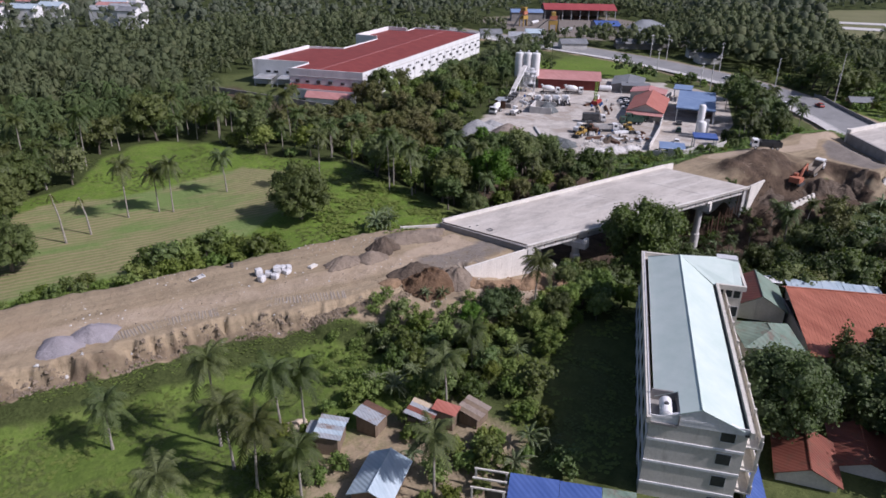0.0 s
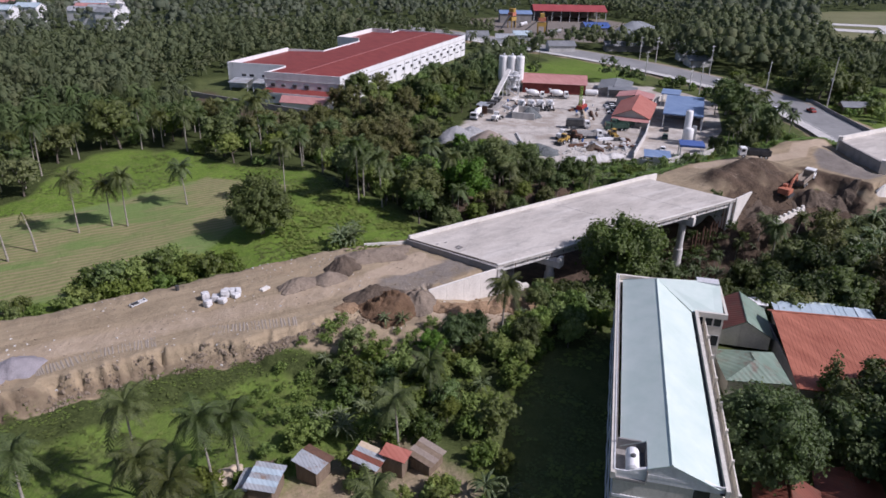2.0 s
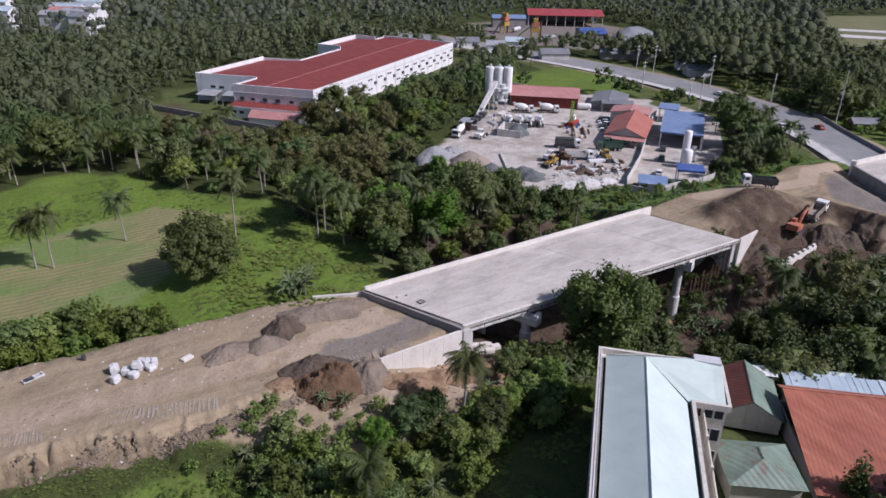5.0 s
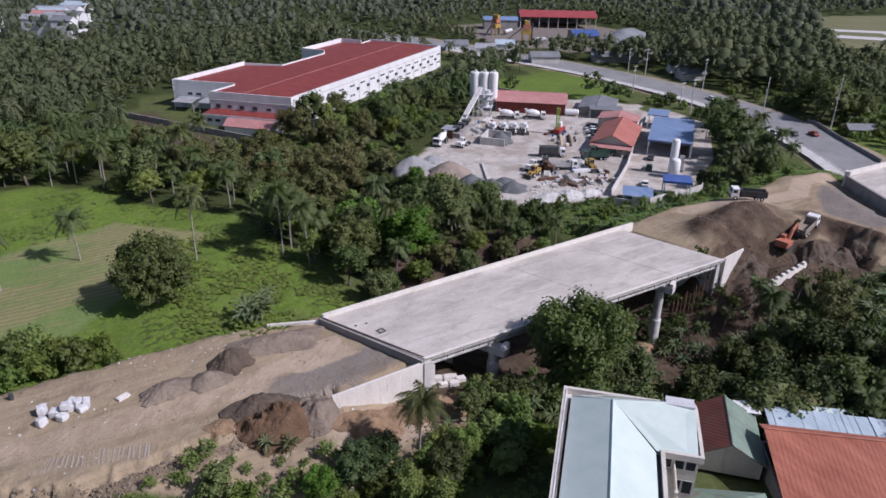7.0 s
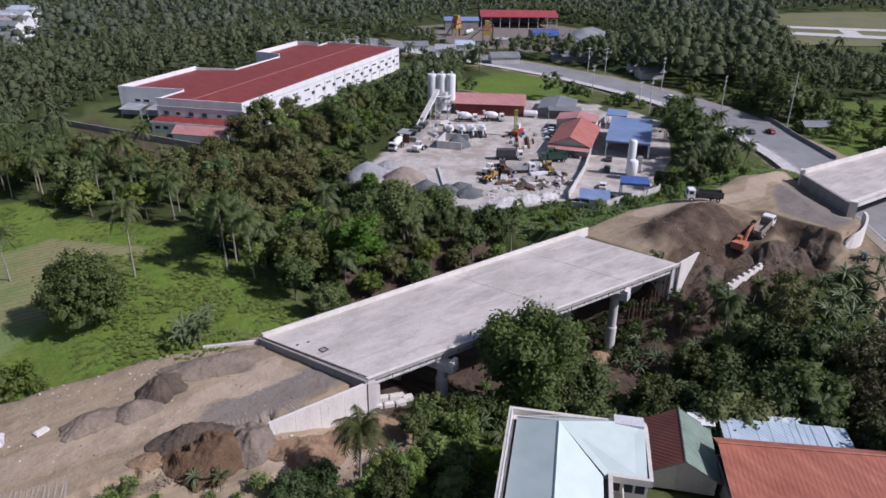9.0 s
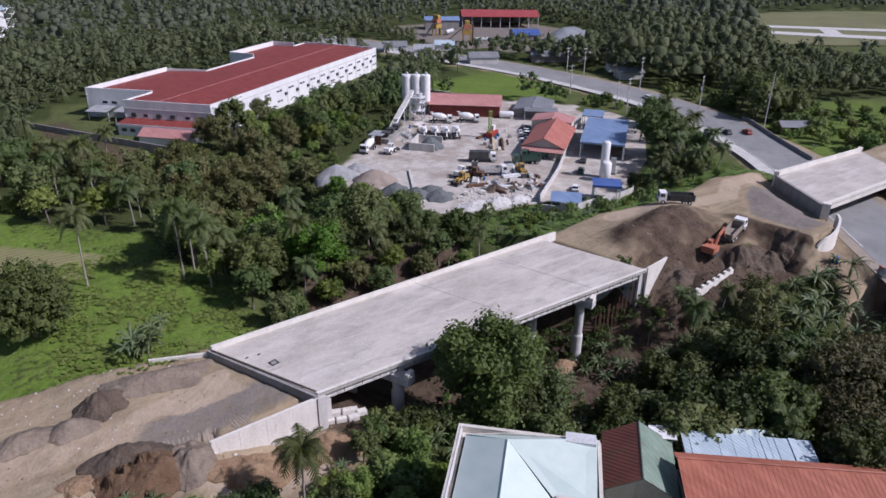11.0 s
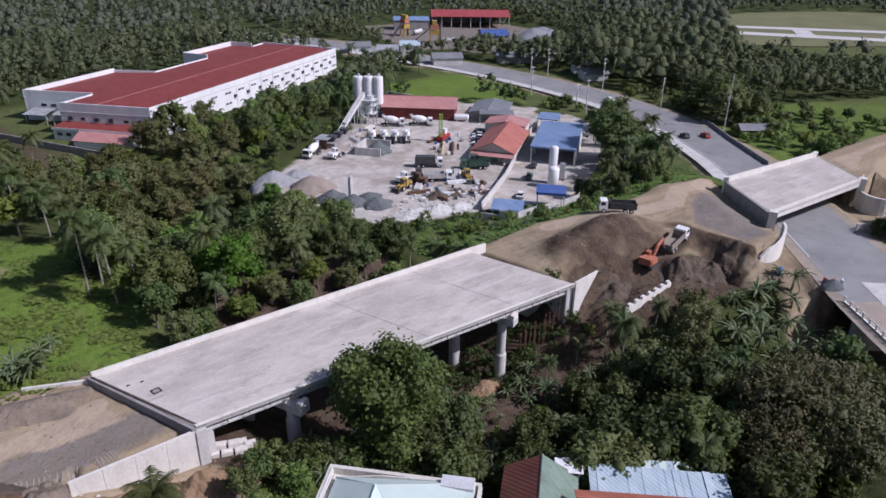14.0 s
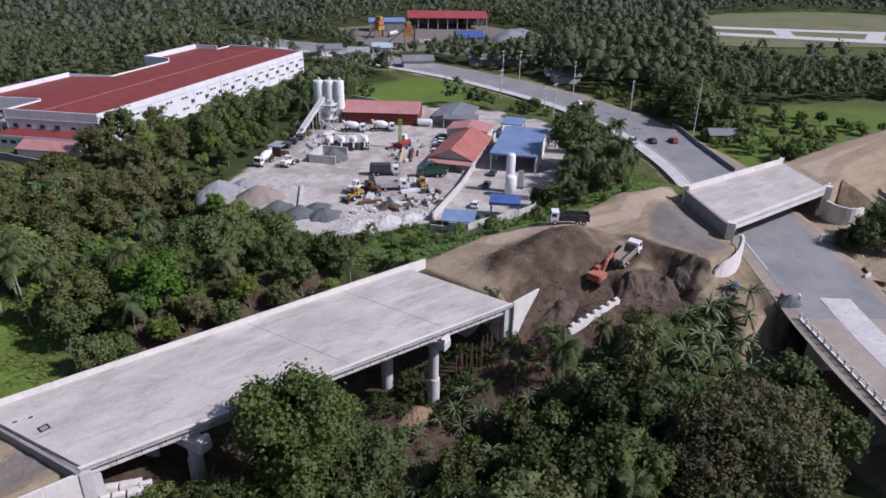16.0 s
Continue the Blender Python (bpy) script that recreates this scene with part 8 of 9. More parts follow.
wall_run([(163.3, 145.0), (182.3, 158.5), (224, 192.5), (234, 198)], 2.0, 0.25, "concrete", "grey boundary wall between yard and station")
wall_run([(158.5, 139.0), (164, 132.5), (186, 134.5), (190, 138)], 1.8, 0.25, "concrete", "grey boundary wall of the station")
wall_run([(213, 250), (208, 262)], 1.6, 0.25, "white_wall", "pale boundary wall beside the grass lot")
wall_run([(281, 166), (266, 145), (252.8, 124)], 1.3, 0.3, "grey_block", "dark boundary wall beside the highway")

# crenellated footing beside the pit
ft = thing("footing_wall", pose(0, 0, 0), "low pale concrete footing with square teeth", "footing")
a, b = Vector((152.6, 90.6)), Vector((167.5, 92.6))
d = (b - a).normalized()
ang = math.degrees(math.atan2(d.y, d.x))
z = -1.9
part("strip", Shape().box((a.x + b.x) / 2, (a.y + b.y) / 2, z - 1.5, (b - a).length, 0.5, 1.5, ang), "white_concrete", ft)
for i in range(7):
    p = a.lerp(b, (i + 0.5) / 7)
    part("tooth", Shape().box(p.x, p.y, z, 0.9, 0.5, 0.6, ang), "white_concrete", ft)


# ---- utility poles ----
def utility_pole(x, y, h, yaw, lean=0.0):
    root = thing("utility_pole", pose(x, y, gz(x, y) - 0.3, 0, lean, yaw), "tall concrete utility pole with crossarms", "utility pole", "poles along the highway")
    part("shaft", Shape().tube([(0, 0, 0), (0, 0, h)], [0.22, 0.12], 10), "concrete", root)
    for z, l in ((h - 0.8, 2.6), (h - 2.4, 2.0)):
        arm = part("crossarm", Shape().box(0, 0, z, l, 0.14, 0.16), "steel", root)
        for k in (-0.45, 0, 0.45):
            part("insulator", Shape().tube([(l * k, 0, z + 0.16), (l * k, 0, z + 0.5)], 0.07, 6), "dark_steel", arm)
    part("transformer", Shape().tube([(0.4, 0.3, h * 0.55), (0.4, 0.3, h * 0.55 + 1.1)], 0.32, 10), "steel", root)


for x, y, h, yaw, lean in ((276.5, 154.5, 20, 30, 2.5), (278.0, 182.5, 13, 20, 0), (284.5, 217.0, 14, 10, 0), (251.8, 195.0, 14, 10, 0), (255.0, 203.0, 11, 0, 1), (287, 252, 13, 0, 0), (286, 262, 12, 0, 0), (259, 232, 12, 0, 0)):
    utility_pole(x, y, h, yaw, lean)

# roadside hut, rocks and works beyond the highway
hut = Local(275.0, 147.0, 0.83, -0.56)
shed_roof("roadside_hut", hut, 9.5, 5.0, -3.8, -1.2, 0.1, "grey_roof", "wood", "low hut with grey sheet roof beside the highway", over=0.5)
wall_run([(226, 86), (236, 80), (246, 78)], 1.6, 0.4, "concrete", "grey retaining wall of the dirt lot")
for x, y, sc in ((231, 79, 0.85), (236, 76, 1.0), (228, 81.5, 0.5), (241, 80, 0.9), (246, 74, 1.0)):
    plant("broad", x, y, sc, 10)
for i, (x, y) in enumerate(((217, 71.5), (219.5, 73), (214, 66.5), (218, 69.5))):
    solid("barrier", Shape().box(0, 0, 0, 2.4, 0.5, 0.35).box(0, 0, 0.35, 2.4, 0.2, 0.45), "rust" if i % 2 else "concrete", "road barrier block at the dirt lot", "barrier", "barriers beside the highway", at=on(x, y, 40 * i))
for i, (x, y) in enumerate(((195.5, 75.6), (196.6, 74.4), (194.4, 76.4))):
    solid("traffic_barrier", Shape().box(0, 0, 0, 1.2, 0.5, 0.3).box(0, 0, 0.3, 1.2, 0.25, 0.6), "orange_paint" if i != 1 else "white_steel", "orange plastic barrier at the bridge end", "barrier", "barriers at the bridge end", at=pose(x, y, ROAD_Z + 0.06, 0, 0, 35 * i))
solid("blue_drum_crate", Shape().box(0, 0, 0, 1.6, 1.2, 1.1).box(0.1, 0, 1.1, 1.2, 0.9, 0.3), "blue_paint", "blue plastic water tank beside the wing wall", "tank", at=on(188.6, 83.0, 20))

# ---- things on the dirt road ----
def bag_mesh(seed):
    """A filled bulk bag: a squarish bulging body with a gathered top."""
    r = np.random.default_rng(seed)
    s = Shape()
    lev = [(0.0, 0.50), (0.08, 0.55), (0.45, 0.57), (0.86, 0.54), (0.95, 0.47), (0.97, 0.15)]
    n = 16
    for z, rad in lev:
        for k in range(n):
            a = 2 * math.pi * k / n
            c, d = math.cos(a), math.sin(a)
            q = rad / (abs(c) ** 9 + abs(d) ** 9) ** (1 / 9) * (1 + 0.04 * r.normal())
            s.v.append((c * q, d * q, z + 0.03 * r.normal()))
    for i in range(len(lev) - 1):
        s.f += [(i * n + k, i * n + (k + 1) % n, (i + 1) * n + (k + 1) % n, (i + 1) * n + k) for k in range(n)]
    s.f += [tuple(range(n - 1, -1, -1)), tuple((len(lev) - 1) * n + k for k in range(n))]
    me = s.mesh("white_sack")
    me.materials.append(M["sack"])
    return me


bags = [bag_mesh(300 + k) for k in range(3)]
for i, (x, y, dz, h, tip) in enumerate(((29.9, 112.4, 0, 1.35, 0), (29.4, 110.4, 0.45, 1.0, 82), (31.3, 111.3, 0, 1.0, 0), (32.9, 111.5, 0, 1.0, 0), (32.0, 109.9, 0, 0.9, 0), (32.7, 110.7, 0.95, 0.85, 6), (34.2, 111.9, 0, 1.05, 0), (33.5, 112.6, 0, 0.9, 0), (35.5, 111.3, 0.4, 0.95, 78), (34.4, 110.6, 0, 0.75, 0))):
    tagged(part("white_sack", bags[i % 3], None, None, at=on(x, y, 33 * i, dz) @ pose(0, 0, 0, tip, 0, 0) @ Matrix.Diagonal((1.15, 1.1, h, 1))), "toppled white bulk bag on the dirt road" if tip > 20 else "filled white bulk bag on the dirt road", "sack", "white sacks on the dirt road")
solid("concrete_slab", Shape().box(0, 0, 0, 1.7, 0.9, 0.35).box(-0.1, 0.1, 0.35, 1.2, 0.5, 0.1), "white_concrete", "pale concrete slab lying on the dirt road", "slab", at=on(39.5, 110.7, 25))
scr = thing("scrap_bundle", on(20.0, 116.0, 20), "twisted scrap frame lying on the dirt road", "scrap")
part("frame", Shape().box(0, 0, 0.1, 2.8, 0.15, 0.3).box(0, 0.7, 0.1, 2.8, 0.15, 0.3).box(1.2, 0.35, 0.1, 0.2, 0.9, 0.4), "steel", scr)
part("plate", Shape().box(-0.6, 0.3, 0.3, 1.2, 0.8, 0.12), "dark_steel", scr)
solid("oil_drum", Shape().tube([(0, 0, 0), (0, 0, 0.9)], 0.32, 14), "dark_steel", "dark steel drum at the edge of the road", "drum", at=on(26.5, 118.0))
for i, (x, y, s) in enumerate(((-3.2, 99.9, 0.8), (-0.5, 100.2, 0.6), (-6.5, 100.6, 0.7), (-8, 99.8, 0.5), (6, 100.6, 0.4), (60.5, 121.5, 0.7), (57.5, 121.0, 0.5), (64.5, 119.5, 0.45), (73, 93, 0.5), (70, 90, 0.4), (63, 88, 0.4))):
    r = np.random.default_rng(200 + i)
    c = Shape().tube([(0, 0, -0.1), (0.05, 0, 0.25), (0, 0.05, 0.5)], [0.55, 0.6, 0.3], 7)
    c.v = [tuple(np.array(p) * s * 0.8 + r.normal(size=3) * 0.06) for p in c.v]
    solid("boulder", c, "concrete", "pale lump of broken concrete on bare earth", "stone", "stones beside the road", at=on(x, y, 50 * i))
for i, (x, y, dz) in enumerate(((80.9, 97.7, 0), (82.5, 97.1, 0), (84.1, 96.5, 0), (81.5, 99.1, 0), (83.1, 98.5, 0), (84.7, 97.9, 0), (82.0, 98.0, 0.72), (83.6, 97.4, 0.72), (85.6, 96.9, 0))):
    b = Shape().box(0, 0, 0, 1.5, 1.05, 0.62).box(0, 0, 0.62, 1.3, 0.85, 0.08)
    solid("stone_block", b, "white_concrete", "pale concrete block stacked below the bridge", "block", "blocks below the bridge", at=pose(x, y, max(gz(81, 97.5), gz(84, 97.5)) - 0.05 + dz, 0, 0, -21 + 5 * (i % 3)))
kb = Local(62.5, 119.3, 0.93, -0.36)
solid("bank_kerb", Shape().prism(kb.rect(0, 9, 0, 0.35), -1.5, 1.32), "white_concrete", "low pale concrete kerb at the bank edge", "kerb", kind="structure")

# rows of steel sheet piles and props below the eastern abutment
for i in range(14):
    x, y = 134.0 + 0.62 * i + 0.25 * math.sin(i * 2.1), 97.2 - 0.1 * i
    g = gz(x, y)
    solid("prop", Shape().tube([(0, 0, -0.5), (0.08 * math.sin(i), 0.1, 5.4 + 0.7 * math.sin(i * 1.7))], 0.11, 6), "rust", "rusted steel prop standing below the abutment", "prop", "props below the abutment", at=pose(x, y, g))


# ---- houses near the school ----
def lean_roof(name, L, length, width, base, z0, z1, mat, wall, label, sheets=0):
    """A hut with one sloping roof of lapped sheets."""
    root = thing(name, pose(0, 0, 0), label, "hut", "huts of the hamlet")
    part("wall", ring(L, 0.25, length - 0.25, 0.25, width - 0.25, 0.12, base, min(z0, z1) - 0.12), wall, root)
    n = max(2, int(length / 0.9))
    r = np.random.default_rng(len(label))
    for i in range(n):
        j = r.normal(size=3) * 0.04
        u0, u1 = length * i / n, length * (i + 1) / n + 0.05
        part("roof_sheet", Shape().slab([L.q(u0, -0.2 + j[0], z0 + 0.01 * (i % 2) + j[2]), L.q(u1, -0.2 + j[0], z0 + 0.01 * (i % 2)), L.q(u1, width + 0.2 + j[1], z1 + 0.01 * (i % 2)), L.q(u0, width + 0.2 + j[1], z1 + 0.01 * (i % 2) + j[2])], 0.03), mat[i % len(mat)], root)
    return root


lean_roof("hut", Local(25.6, 66.8, 0.62, 0.78), 4.6, 3.4, -4.6, -1.0, -0.7, ["zinc", "light_zinc"], "wood", "small hut with galvanised sheet roof among palms")
lean_roof("hut", Local(24.0, 68.6, 0.62, 0.78), 4.0, 2.6, -4.6, -1.2, -1.9, ["zinc"], "wood", "low hut with grey sheet roof among palms")
lean_roof("hut", Local(31.2, 67.4, 0.85, 0.50), 3.4, 3.6, -4.6, -1.2, -0.7, ["zinc", "zinc", "rust"], "wood", "weathered hut with pinkish sheet roof")
lean_roof("hut", Local(41.0, 63.4, 0.80, 0.60), 2.4, 3.2, -4.6, -1.0, -0.7, ["office_roof"], "wood", "hut part with dusty red sheet roof")
lean_roof("hut", Local(37.6, 64.2, 0.80, 0.60), 3.6, 3.6, -4.6, -1.3, -0.6, ["zinc", "maroon_roof", "zinc", "sand"], "wood", "hut with patched galvanised and rusty roof sheets")
lean_roof("hut", Local(44.0, 62.0, 0.9, 0.43), 3.6, 3.4, -4.6, -1.9, -1.3, ["wood", "brown_sand"], "wood", "hut with pale bamboo and thatch roof")
shed_roof("long_house", Local(26.9, 55.2, 0.74, 0.67), 6.8, 4.8, -4.8, -1.8, -0.7, "light_zinc", "wood", "long hamlet house with pale blue sheet roof", over=0.5)
heap("husk_mound", 22.5, 75.5, 2.6, 1.6, 0.7, "sand", "low mound of husks and split wood beside the huts", 51, 20, 0.8, "husk mound")
heap("husk_mound", 27.0, 74.0, 2.4, 1.6, 0.6, "wood", "low mound of husks and split wood beside the huts", 52, 0, 0.8, "husk mound")
# blue-roofed row beside the school
bl = Local(41.4, 50.9, 0.735, -0.678)
row = thing("school_shed", pose(0, 0, 0), "long low shed with blue and green sheet roof", "shed")
part("roof", Shape().slab([bl.q(0, 0, -0.9), bl.q(6, 0, -0.9), bl.q(6, -3.6, -1.5), bl.q(0, -3.6, -1.5)], 0.08), "deep_blue_roof", row)
part("roof", Shape().slab([bl.q(6.05, 0, -1.0), bl.q(11, 0, -1.0), bl.q(11, -3.6, -1.6), bl.q(6.05, -3.6, -1.6)], 0.08), "deep_blue_roof", row)
part("roof", Shape().slab([bl.q(11.05, 0, -1.0), bl.q(15, 0, -1.0), bl.q(15, -3.6, -1.6), bl.q(11.05, -3.6, -1.6)], 0.08), "dark_green_roof", row)
part("wall", Shape().prism(bl.rect(0, 15, -3.4, -3.2), -5, -1.6).prism(bl.rect(0, 15, -0.4, -0.2), -5, -1.1), "white_wall", row)
pg = thing("pergola", pose(0, 0, 0), "cream open timber frame beside the blue shed", "frame")
for u in (-4.2, -0.4):
    for v in (-0.2, -3.4):
        part("post", Shape().prism(bl.rect(u - 0.12, u + 0.12, v - 0.12, v + 0.12), -5, -1.0), "cream_wall", pg)
for v in (-0.2, -1.8, -3.4):
    part("beam", Shape().prism(bl.rect(-4.4, -0.2, v - 0.1, v + 0.1), -0.996, -0.8), "cream_wall", pg)
part("ground_slab", Shape().prism(bl.rect(-4.6, 0, -4, 0), -5, -3.9), "wood", pg)
# green gabled house, low green hip roof, long orange hall
gh = Local(108.2, 59.6, 0.72, 0.69)
shed_roof("green_house", gh, 10.0, 8.4, -4.6, -1.9, 0.5, "dark_green_roof", "cream_wall", "house with faded green and maroon gabled roof", over=0.4)
part("roof", Shape().slab([gh.q(-0.4, 8.8, -2.1), gh.q(10.4, 8.8, -2.1), gh.q(10.4, 4.25, 0.53), gh.q(-0.4, 4.25, 0.53)], 0.02), "maroon_roof", bpy.data.objects["green_house"], "rusty maroon roof slope")
shed_roof("green_hip_house", Local(97.6, 49.6, 0.60, 0.80), 7.5, 8.4, -4.6, -0.7, 0.9, "dark_green_roof", "cream_wall", "low house with faded green hipped roof", over=0.5, hip=3.2)
oh = Local(99.2, 48.7, 0.76, -0.65)
hall = thing("orange_hall", pose(0, 0, 0), "long hall with orange ribbed metal roof", "hall")
part("roof", Shape().slab([oh.q(0, 0, -2.0), oh.q(34, 0, -2.0), oh.q(34, 17.5, 1.2), oh.q(0, 17.5, 1.2)], 0.15), "orange_roof", hall)
part("roof", Shape().slab([oh.q(0, 17.6, 1.1), oh.q(34, 17.6, 1.1), oh.q(34, 19.6, 0.3), oh.q(0, 19.6, 0.3)], 0.15), "orange_roof", hall)
lean_roof("rear_shed", Local(114.4, 63.0, 0.75, -0.66), 16.6, 4.6, -4.8, -1.5, -1.0, ["light_zinc"], "grey_block", "low shed with patchy pale blue sheet roof behind the orange hall")
lean_roof("rear_shed", Local(113.6, 68.2, 0.75, -0.66), 3.4, 2.2, -4.8, -1.4, -1.2, ["white_steel"], "grey_block", "small shed with white sheet roof behind the green house")
lean_roof("rear_shed", Local(120.2, 63.9, 0.75, -0.66), 9.0, 2.6, -4.8, -2.2, -1.9, ["green_roof", "light_zinc"], "grey_block", "low shed with faded green sheet roof beside the ravine")
rib = Shape()
for i in range(57):
    u = 0.3 + i * 0.6
    rib.slab([oh.q(u, -0.02, -1.975), oh.q(u + 0.16, -0.02, -1.975), oh.q(u + 0.16, 17.5, 1.225), oh.q(u, 17.5, 1.225)], 0.03)
part("ribs", rib, "orange_roof", hall)
part("ridge_cap", Shape().tube([oh.q(0, 17.5, 1.24), oh.q(34, 17.5, 1.24)], 0.16, 6), "orange_roof", hall)
part("wall", ring(oh, 0.6, 33.5, 0.8, 19.2, 0.25, -5, -2.2), "grey_block", hall)
g = Shape()
pts = [(0.8, -2.2), (19.2, -0.2), (17.5, 0.9)]
g.add([oh.q(0.6, v, z) for v, z in pts] + [oh.q(0.85, v, z) for v, z in pts], [(0, 1, 2), (5, 4, 3), (0, 3, 4, 1), (1, 4, 5, 2), (2, 5, 3, 0)])
part("gable", g, "grey_block", hall)
shed_roof("red_house", Local(76.5, 30.0, 0.78, 0.62), 8.0, 7.0, -4.8, -2.4, -0.8, "maroon_roof", "cream_wall", "low house with rusted maroon roof beside the round tree", over=0.5)
shed_roof("red_house", Local(84.5, 27.0, 0.78, 0.62), 8.0, 7.0, -4.8, -2.6, -1.2, "maroon_roof", "cream_wall", "low house with rusted maroon roof beside the round tree", over=0.5)
solid("blue_awning", Shape().slab([(62.8, 33.2, -1.2), (70.5, 41.0, -1.2), (72.3, 39.2, -1.9), (64.6, 31.4, -1.9)], 0.08), "deep_blue_roof", "blue sheet awning beside the school block", "awning")
for k, (x, y) in enumerate(((62.9, 33.3), (70.4, 40.9), (72.1, 39.3), (64.7, 31.6))):
    part("awning_post", Shape().tube([(x, y, -5), (x, y, -1.3 if k < 2 else -1.95)], 0.07, 6), "steel", bpy.data.objects["blue_awning"])
# dark trees by the hall; several are added sunward to shade hall and houses
for x, y, sc in ((92, 37, 0.85), (97, 39, 0.8), (107, 40, 0.75), (90, 44.5, 0.6), (101, 34, 1.0), (112, 37, 0.9), (94, 30, 1.0), (118, 33, 1.0), (88, 24, 0.9), (109, 28, 1.1), (100, 24, 1.0)):
    plant("broad", x, y, sc * 1.2, 10)
cone = thing("conifer", pose(103.5, 46.5, -4.6), "narrow dark conifer beside the orange hall", "tree")
part("trunk", Shape().tube([(0, 0, -0.3), (0, 0, 8)], [0.22, 0.05], 7), "bark", cone)
kk = np.arange(26) / 26
part("crown", soup("crown", leaves(np.random.default_rng(5), np.stack([0.5 * np.cos(2.4 * np.arange(26)), 0.5 * np.sin(2.4 * np.arange(26)), 1.2 + 8.2 * kk], -1), 1.75 * (1.06 - kk), 2200, 0.36)), "leaf", cone)

# ---- far works, airfield and houses ----
far_shed = Local(334.0, 411.0, 0.84, -0.545)
fs = thing("far_shed", pose(0, 0, 0), "long open shed with bright red roof", "shed")
M["red_far"] = sheet_metal("bright_red_roof", (0.30, 0.05, 0.05), (0.40, 0.09, 0.085))
# grey gravel with the blue of distance haze mixed into its colour
M["hazy_gravel"] = worn("haze_blue_gravel", (0.17, 0.185, 0.20), (0.25, 0.27, 0.285), 0.2, 2, 0.95)
part("roof", Shape().slab([far_shed.q(0, -1, 3.2), far_shed.q(52, -1, 3.2), far_shed.q(52, 13, 6.2), far_shed.q(0, 13, 6.2)], 0.2), "red_far", fs)
part("roof", Shape().slab([far_shed.q(0, 27, 3.2), far_shed.q(52, 27, 3.2), far_shed.q(52, 13, 6.2), far_shed.q(0, 13, 6.2)], 0.2), "red_far", fs)
for i in range(9):
    part("post", Shape().prism(far_shed.rect(0.5 + i * 6.3, 0.9 + i * 6.3, 0, 0.4), -5, 3.1), "steel", fs)
part("back_wall", Shape().prism(far_shed.rect(0, 52, 25.5, 26), -5, 3.1), "grey_block", fs)


def asphalt_plant(x, y, yaw, sc=1.0):
    root = thing("asphalt_plant", pose(x, y, gz(x, y), 0, 0, yaw) @ Matrix.Diagonal((sc, sc, sc, 1)), "yellow asphalt plant tower with conveyors", "plant tower", "asphalt plants")
    for i, (px, py) in enumerate(((-3, -2), (3, -2), (-3, 2), (3, 2))):
        part("leg", Shape().box(px, py, 0, 0.6, 0.6, 6), "yellow_paint", root)
    for k, (z, w) in enumerate(((6, 7.5), (10, 6.0), (13.2, 3.4))):
        part("deck", Shape().box(0, 0, z, w, 5, 3.0), "yellow_paint" if k != 1 else "orange_paint", root)
    part("stack", Shape().tube([(4.5, 0, 0), (4.5, 0, 14)], 0.7, 12), "dark_steel", root)
    part("conveyor", Shape().slab([(-16, -0.8, 1), (-16, 0.8, 1), (-2, 0.8, 12), (-2, -0.8, 12)], 0.5), "dark_steel", root)
    part("drum", Shape().tube([(6, -5, 2.5), (16, -5, 3.0)], 1.5, 14), "steel", root)
    return root


asphalt_plant(301, 392, 20, 0.75)
asphalt_plant(302, 362, -30, 0.75)
r = np.random.default_rng(77)
fb = Local(322.0, 342.0, 0.86, -0.51)
shed_roof("blue_store", fb, 15, 22, -4.5, 0.8, 2.6, "deep_blue_roof", "grey_block", "store with deep blue roof near the asphalt plant")
shed_roof("blue_store", Local(308, 415, 0.86, -0.51), 22, 12, -4.5, 2.0, 3.6, "blue_roof", "grey_block", "store with blue roof near the asphalt plant")
heap("gravel_mound", 352, 332, 20, 15, 9.0, "hazy_gravel", "very large heap of grey crushed stone", 61, 20, 0.05, "gravel heap")
heap("gravel_mound", 378, 352, 16, 12, 5.0, "hazy_gravel", "large heap of grey crushed stone", 62, 20, 0.05, "gravel heap")
for i, (x, y, l, w, mat, wall, lab) in enumerate(((258, 300, 14, 9, "grey_roof", "concrete", "grey-roofed workshop beside the highway"), (291, 292, 26, 8, "grey_roof", "grey_block", "long grey-roofed store beside the highway"),
        (318, 284, 20, 9, "zinc", "grey_block", "zinc-roofed store beside the highway"), (268, 345, 10, 8, "light_zinc", "white_wall", "pale house near the asphalt plant"), (240, 352, 12, 8, "grey_roof", "white_wall", "white house behind the factory"),
        (248, 335, 10, 7, "zinc", "white_wall", "white house behind the factory"), (296, 238, 11, 8, "grey_roof", "concrete", "roadside house with grey roof"), (304, 252, 9, 7, "zinc", "white_wall", "roadside house with zinc roof"))):
    shed_roof("far_house", Local(x, y, 0.84, -0.54 if i % 2 else -0.4), l, w, gz(x, y) - 1, gz(x, y) + 3.4, gz(x, y) + 5.2, mat, wall, lab, over=0.6)
for i in range(22):
    x, y = 8 + r.uniform(-40, 70), 500 + r.uniform(-18, 90)
    z = gz(x, y)
    shed_roof("distant_house", Local(x, y, 0.8, -0.6), float(r.uniform(9, 20)), float(r.uniform(7, 11)), z - 1, z + 11.0, z + 13.0, ("zinc", "light_zinc", "rose_roof", "grey_roof")[i % 4], "white_wall", "white distant town house", "house", 0.4)
run = Local(500, 322, 0.695, -0.719)
lane = Local(476, 306, 0.62, -0.784)
solid("runway", Shape().prism(run.rect(0, 330, -6, 6), -6, -3.0), "concrete", "pale concrete airfield runway", "runway", kind="structure")
solid("runway", Shape().prism(lane.rect(0, 300, -7, 7), -6, -3.02), "concrete", "pale concrete airfield taxiway", "runway", kind="structure")
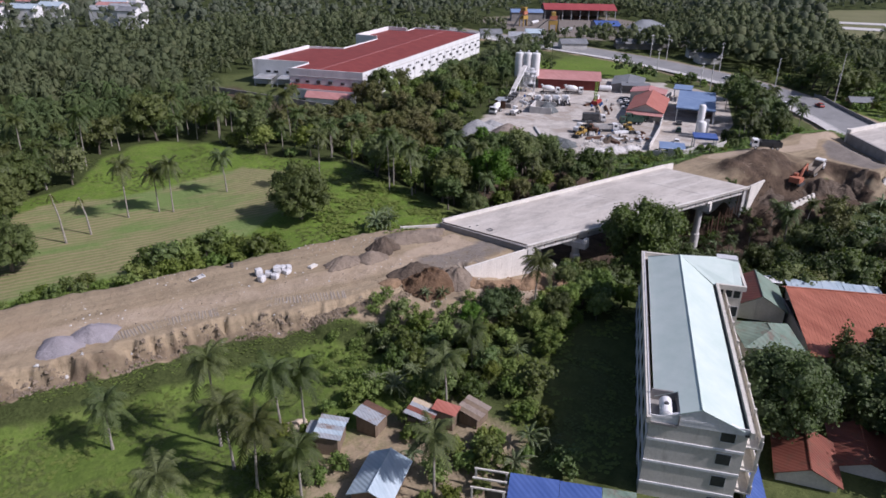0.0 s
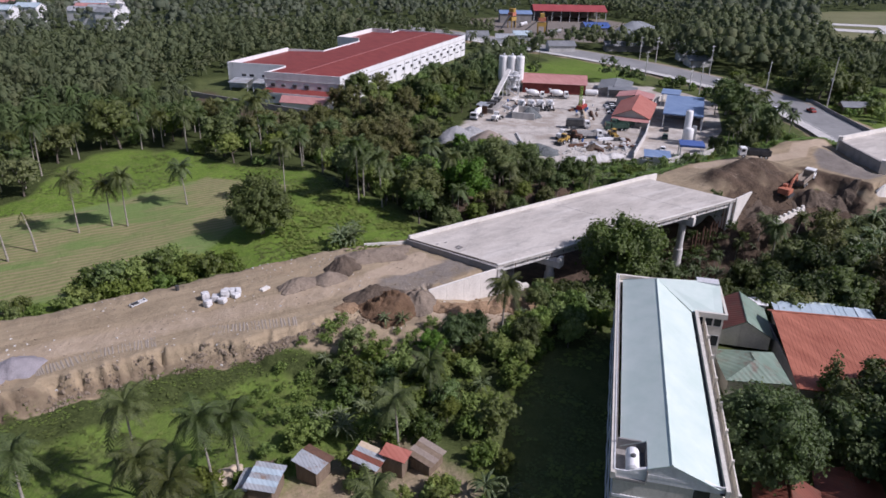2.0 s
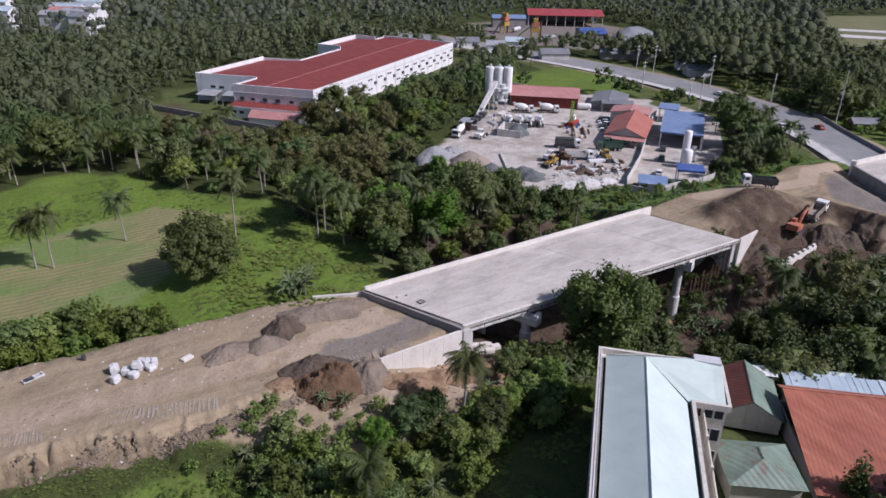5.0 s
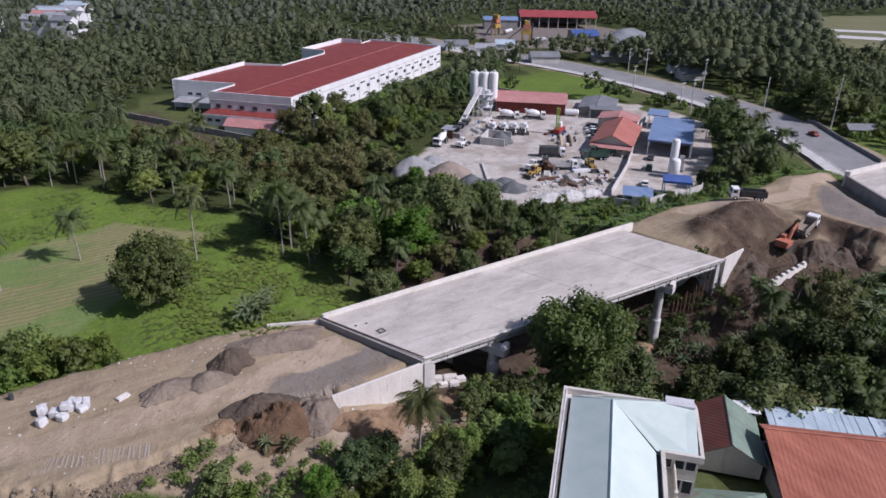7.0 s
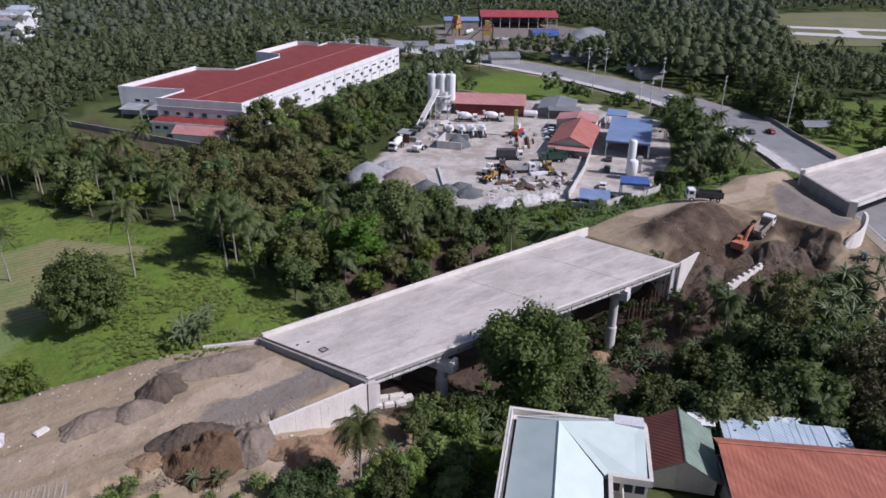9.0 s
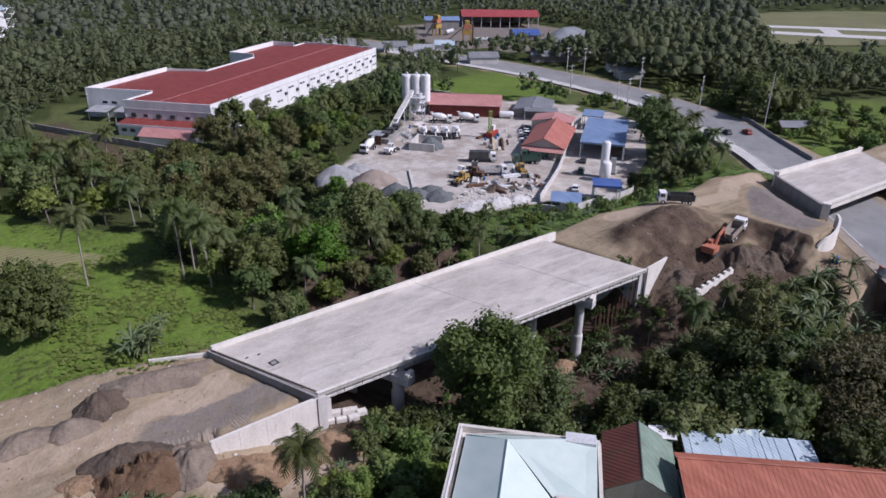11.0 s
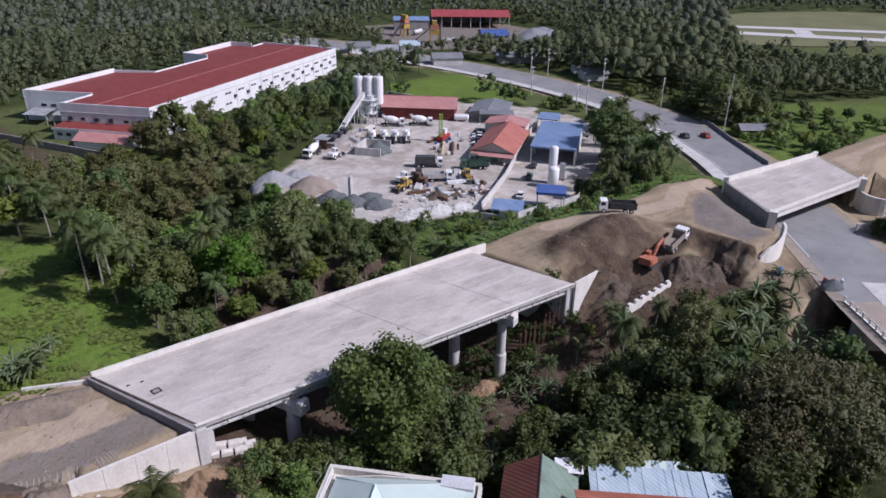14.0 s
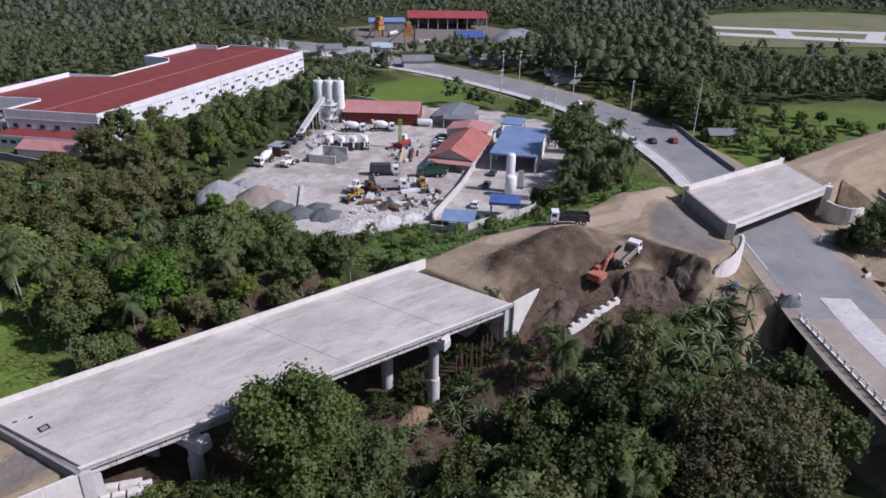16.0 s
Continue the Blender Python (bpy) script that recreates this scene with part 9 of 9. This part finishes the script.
for (ax, ay), (bx, by) in (((543, 278), (518, 258)), ((593, 237), (546, 219))):
    solid("runway", Shape().prism([(ax - 3, ay + 4), (ax + 4, ay - 4), (bx + 4, by - 4), (bx - 3, by + 4)], -6, -3.04), "concrete", "pale concrete airfield link", "runway", kind="structure")
solid("airfield_grass", Shape().prism([(440, 268), (478, 236), (530, 205), (640, 130), (780, 210), (670, 320), (600, 352), (551, 352), (500, 330)], -6, -3.25), "dull_grass", "open grass of the airfield", "grass", kind="structure")


# ---- clods, stones and machine marks on bare earth ----
def clods(name, places, size, seed, mat, label, category="clods"):
    """Many small angular lumps half sunk in the ground."""
    r = np.random.default_rng(seed)
    P = np.array(places)
    n = len(P)
    s = size * (0.35 + 1.1 * r.random(n) ** 2.2)
    box = np.array([(-1, -1, -0.7), (1, -1, -0.7), (1, 1, -0.7), (-1, 1, -0.7), (-0.7, -0.6, 0.6), (0.6, -0.7, 0.6), (0.7, 0.6, 0.6), (-0.6, 0.7, 0.6)])
    v = box[None] * (1 + 0.35 * r.normal(size=(n, 8, 3)))
    a = r.random(n) * 6.28
    c, d = np.cos(a)[:, None], np.sin(a)[:, None]
    v = np.stack([v[..., 0] * c - v[..., 1] * d, v[..., 0] * d + v[..., 1] * c, v[..., 2]], -1) * (s * 0.5)[:, None, None]
    v += np.concatenate([P, height(P[:, 0], P[:, 1])[:, None]], 1)[:, None]
    f = np.array([(4, 5, 6, 7), (0, 1, 5, 4), (1, 2, 6, 5), (2, 3, 7, 6), (3, 0, 4, 7)])
    me = soup(name, v[:, f].reshape(-1, 4, 3))
    return solid(name, me, mat, label, category, kind="stuff")


west = lambda x, y: poly_dist(x, y, FILL_WEST)
clods("clods", scatter(90000, (-16, 60, 90, 101), 0.3, lambda x, y: (west(x, y) > -0.8) & (west(x, y) < 1.7) & (vnoise(x, y, 2.2, 101) > -0.2), 102), 0.42, 103, "bank_earth", "broken clods of dry earth on the eroded bank")
clods("clods", scatter(5000, (-16, 70, 86, 120), 0.8, lambda x, y: (west(x, y) < 0.5) & (vnoise(x, y, 4.0, 104) > 0.45), 105), 0.22, 106, "grey_earth", "scattered small clods on the dirt road")
clods("stones", scatter(2600, (-16, 82, 84, 121), 1.0, lambda x, y: ((west(x, y) < 1.5) | (poly_dist(x, y, APRON) < 3)) & (vnoise(x, y, 5.0, 107) > 0.25), 108), 0.26, 109, "concrete", "pale stones strewn on bare earth", "stones")
clods("clods", scatter(30000, (144, 190, 84, 112), 0.5, lambda x, y: (poly_dist(x, y, PIT) < -1.0) & (vnoise(x, y, 3.0, 110) > -0.1), 111), 0.34, 112, "dark_earth", "dark clods of dug earth in the pit")
clods("clods", scatter(5000, (144, 190, 100, 118), 0.7, lambda x, y: (np.abs(x - 162) < 15) & (np.abs(y - 108.5) < 5) & (vnoise(x, y, 2.0, 113) > 0.1), 114), 0.28, 115, "grey_earth", "clods of earth on the broad mound")
clods("clods", scatter(2500, (60, 86, 84, 97), 0.6, lambda x, y: (poly_dist(x, y, APRON) < 2) & (vnoise(x, y, 2.0, 116) > 0.0), 117), 0.5, 118, "ochre_earth", "ochre clods below the retaining wall")
clods("rubble", scatter(5000, (132, 182, 146, 178), 0.6, lambda x, y: (poly_dist(x, y, YARD) < -1) & (poly_dist(x, y, [(143, 150), (150, 160), (168, 160), (166, 148), (150, 147)]) < 1), 119), 0.7, 120, "concrete", "broken pale concrete strewn along the yard edge", "rubble")
clods("stones", scatter(3000, (216, 262, 62, 112), 1.1, lambda x, y: (seg_dist(x, y, HIGHWAY) > 10) & (seg_dist(x, y, HIGHWAY) < 26) & (vnoise(x, y, 4.0, 121) > 0.2), 122), 0.4, 123, "concrete", "stones strewn on the dirt lot beside the highway", "stones")


def tread_marks(line, width, pitch, seed):
    """Low ridges left across a path by a tracked machine."""
    r = np.random.default_rng(seed)
    pts, head = along(line, pitch)
    q = []
    for p, h in zip(pts, head):
        if r.random() < 0.03:
            continue
        n = np.array([h[1], -h[0]])
        w = width * (0.8 + 0.25 * r.random()) / 2
        a, b = p - n * w + h * 0.1 * r.normal(), p + n * w + h * 0.1 * r.normal()
        m0, m1 = a - h * pitch * 0.34, a + h * pitch * 0.34
        n0, n1 = b - h * pitch * 0.34, b + h * pitch * 0.34
        za, zb = gz(*a) + 0.05, gz(*b) + 0.05
        q.append([(*m0, gz(*m0) - 0.02), (*n0, gz(*n0) - 0.02), (*b, zb), (*a, za)])
        q.append([(*a, za), (*b, zb), (*n1, gz(*n1) - 0.02), (*m1, gz(*m1) - 0.02)])
    return q


marks = []
for k, (line, w) in enumerate((([(4, 103.2), (12, 103.8), (20, 103.0)], 2.6), ([(28, 102.0), (36, 99.6), (43, 97.6)], 2.8), ([(59, 99.4), (66, 98.6), (70, 99.0)], 2.2))):
    marks += tread_marks(line, w, 0.5, 130 + k)
solid("tread_marks", soup("tread_marks", np.array(marks)), "verge", "ridged tread marks pressed into the dirt road", "tread marks", kind="stuff")
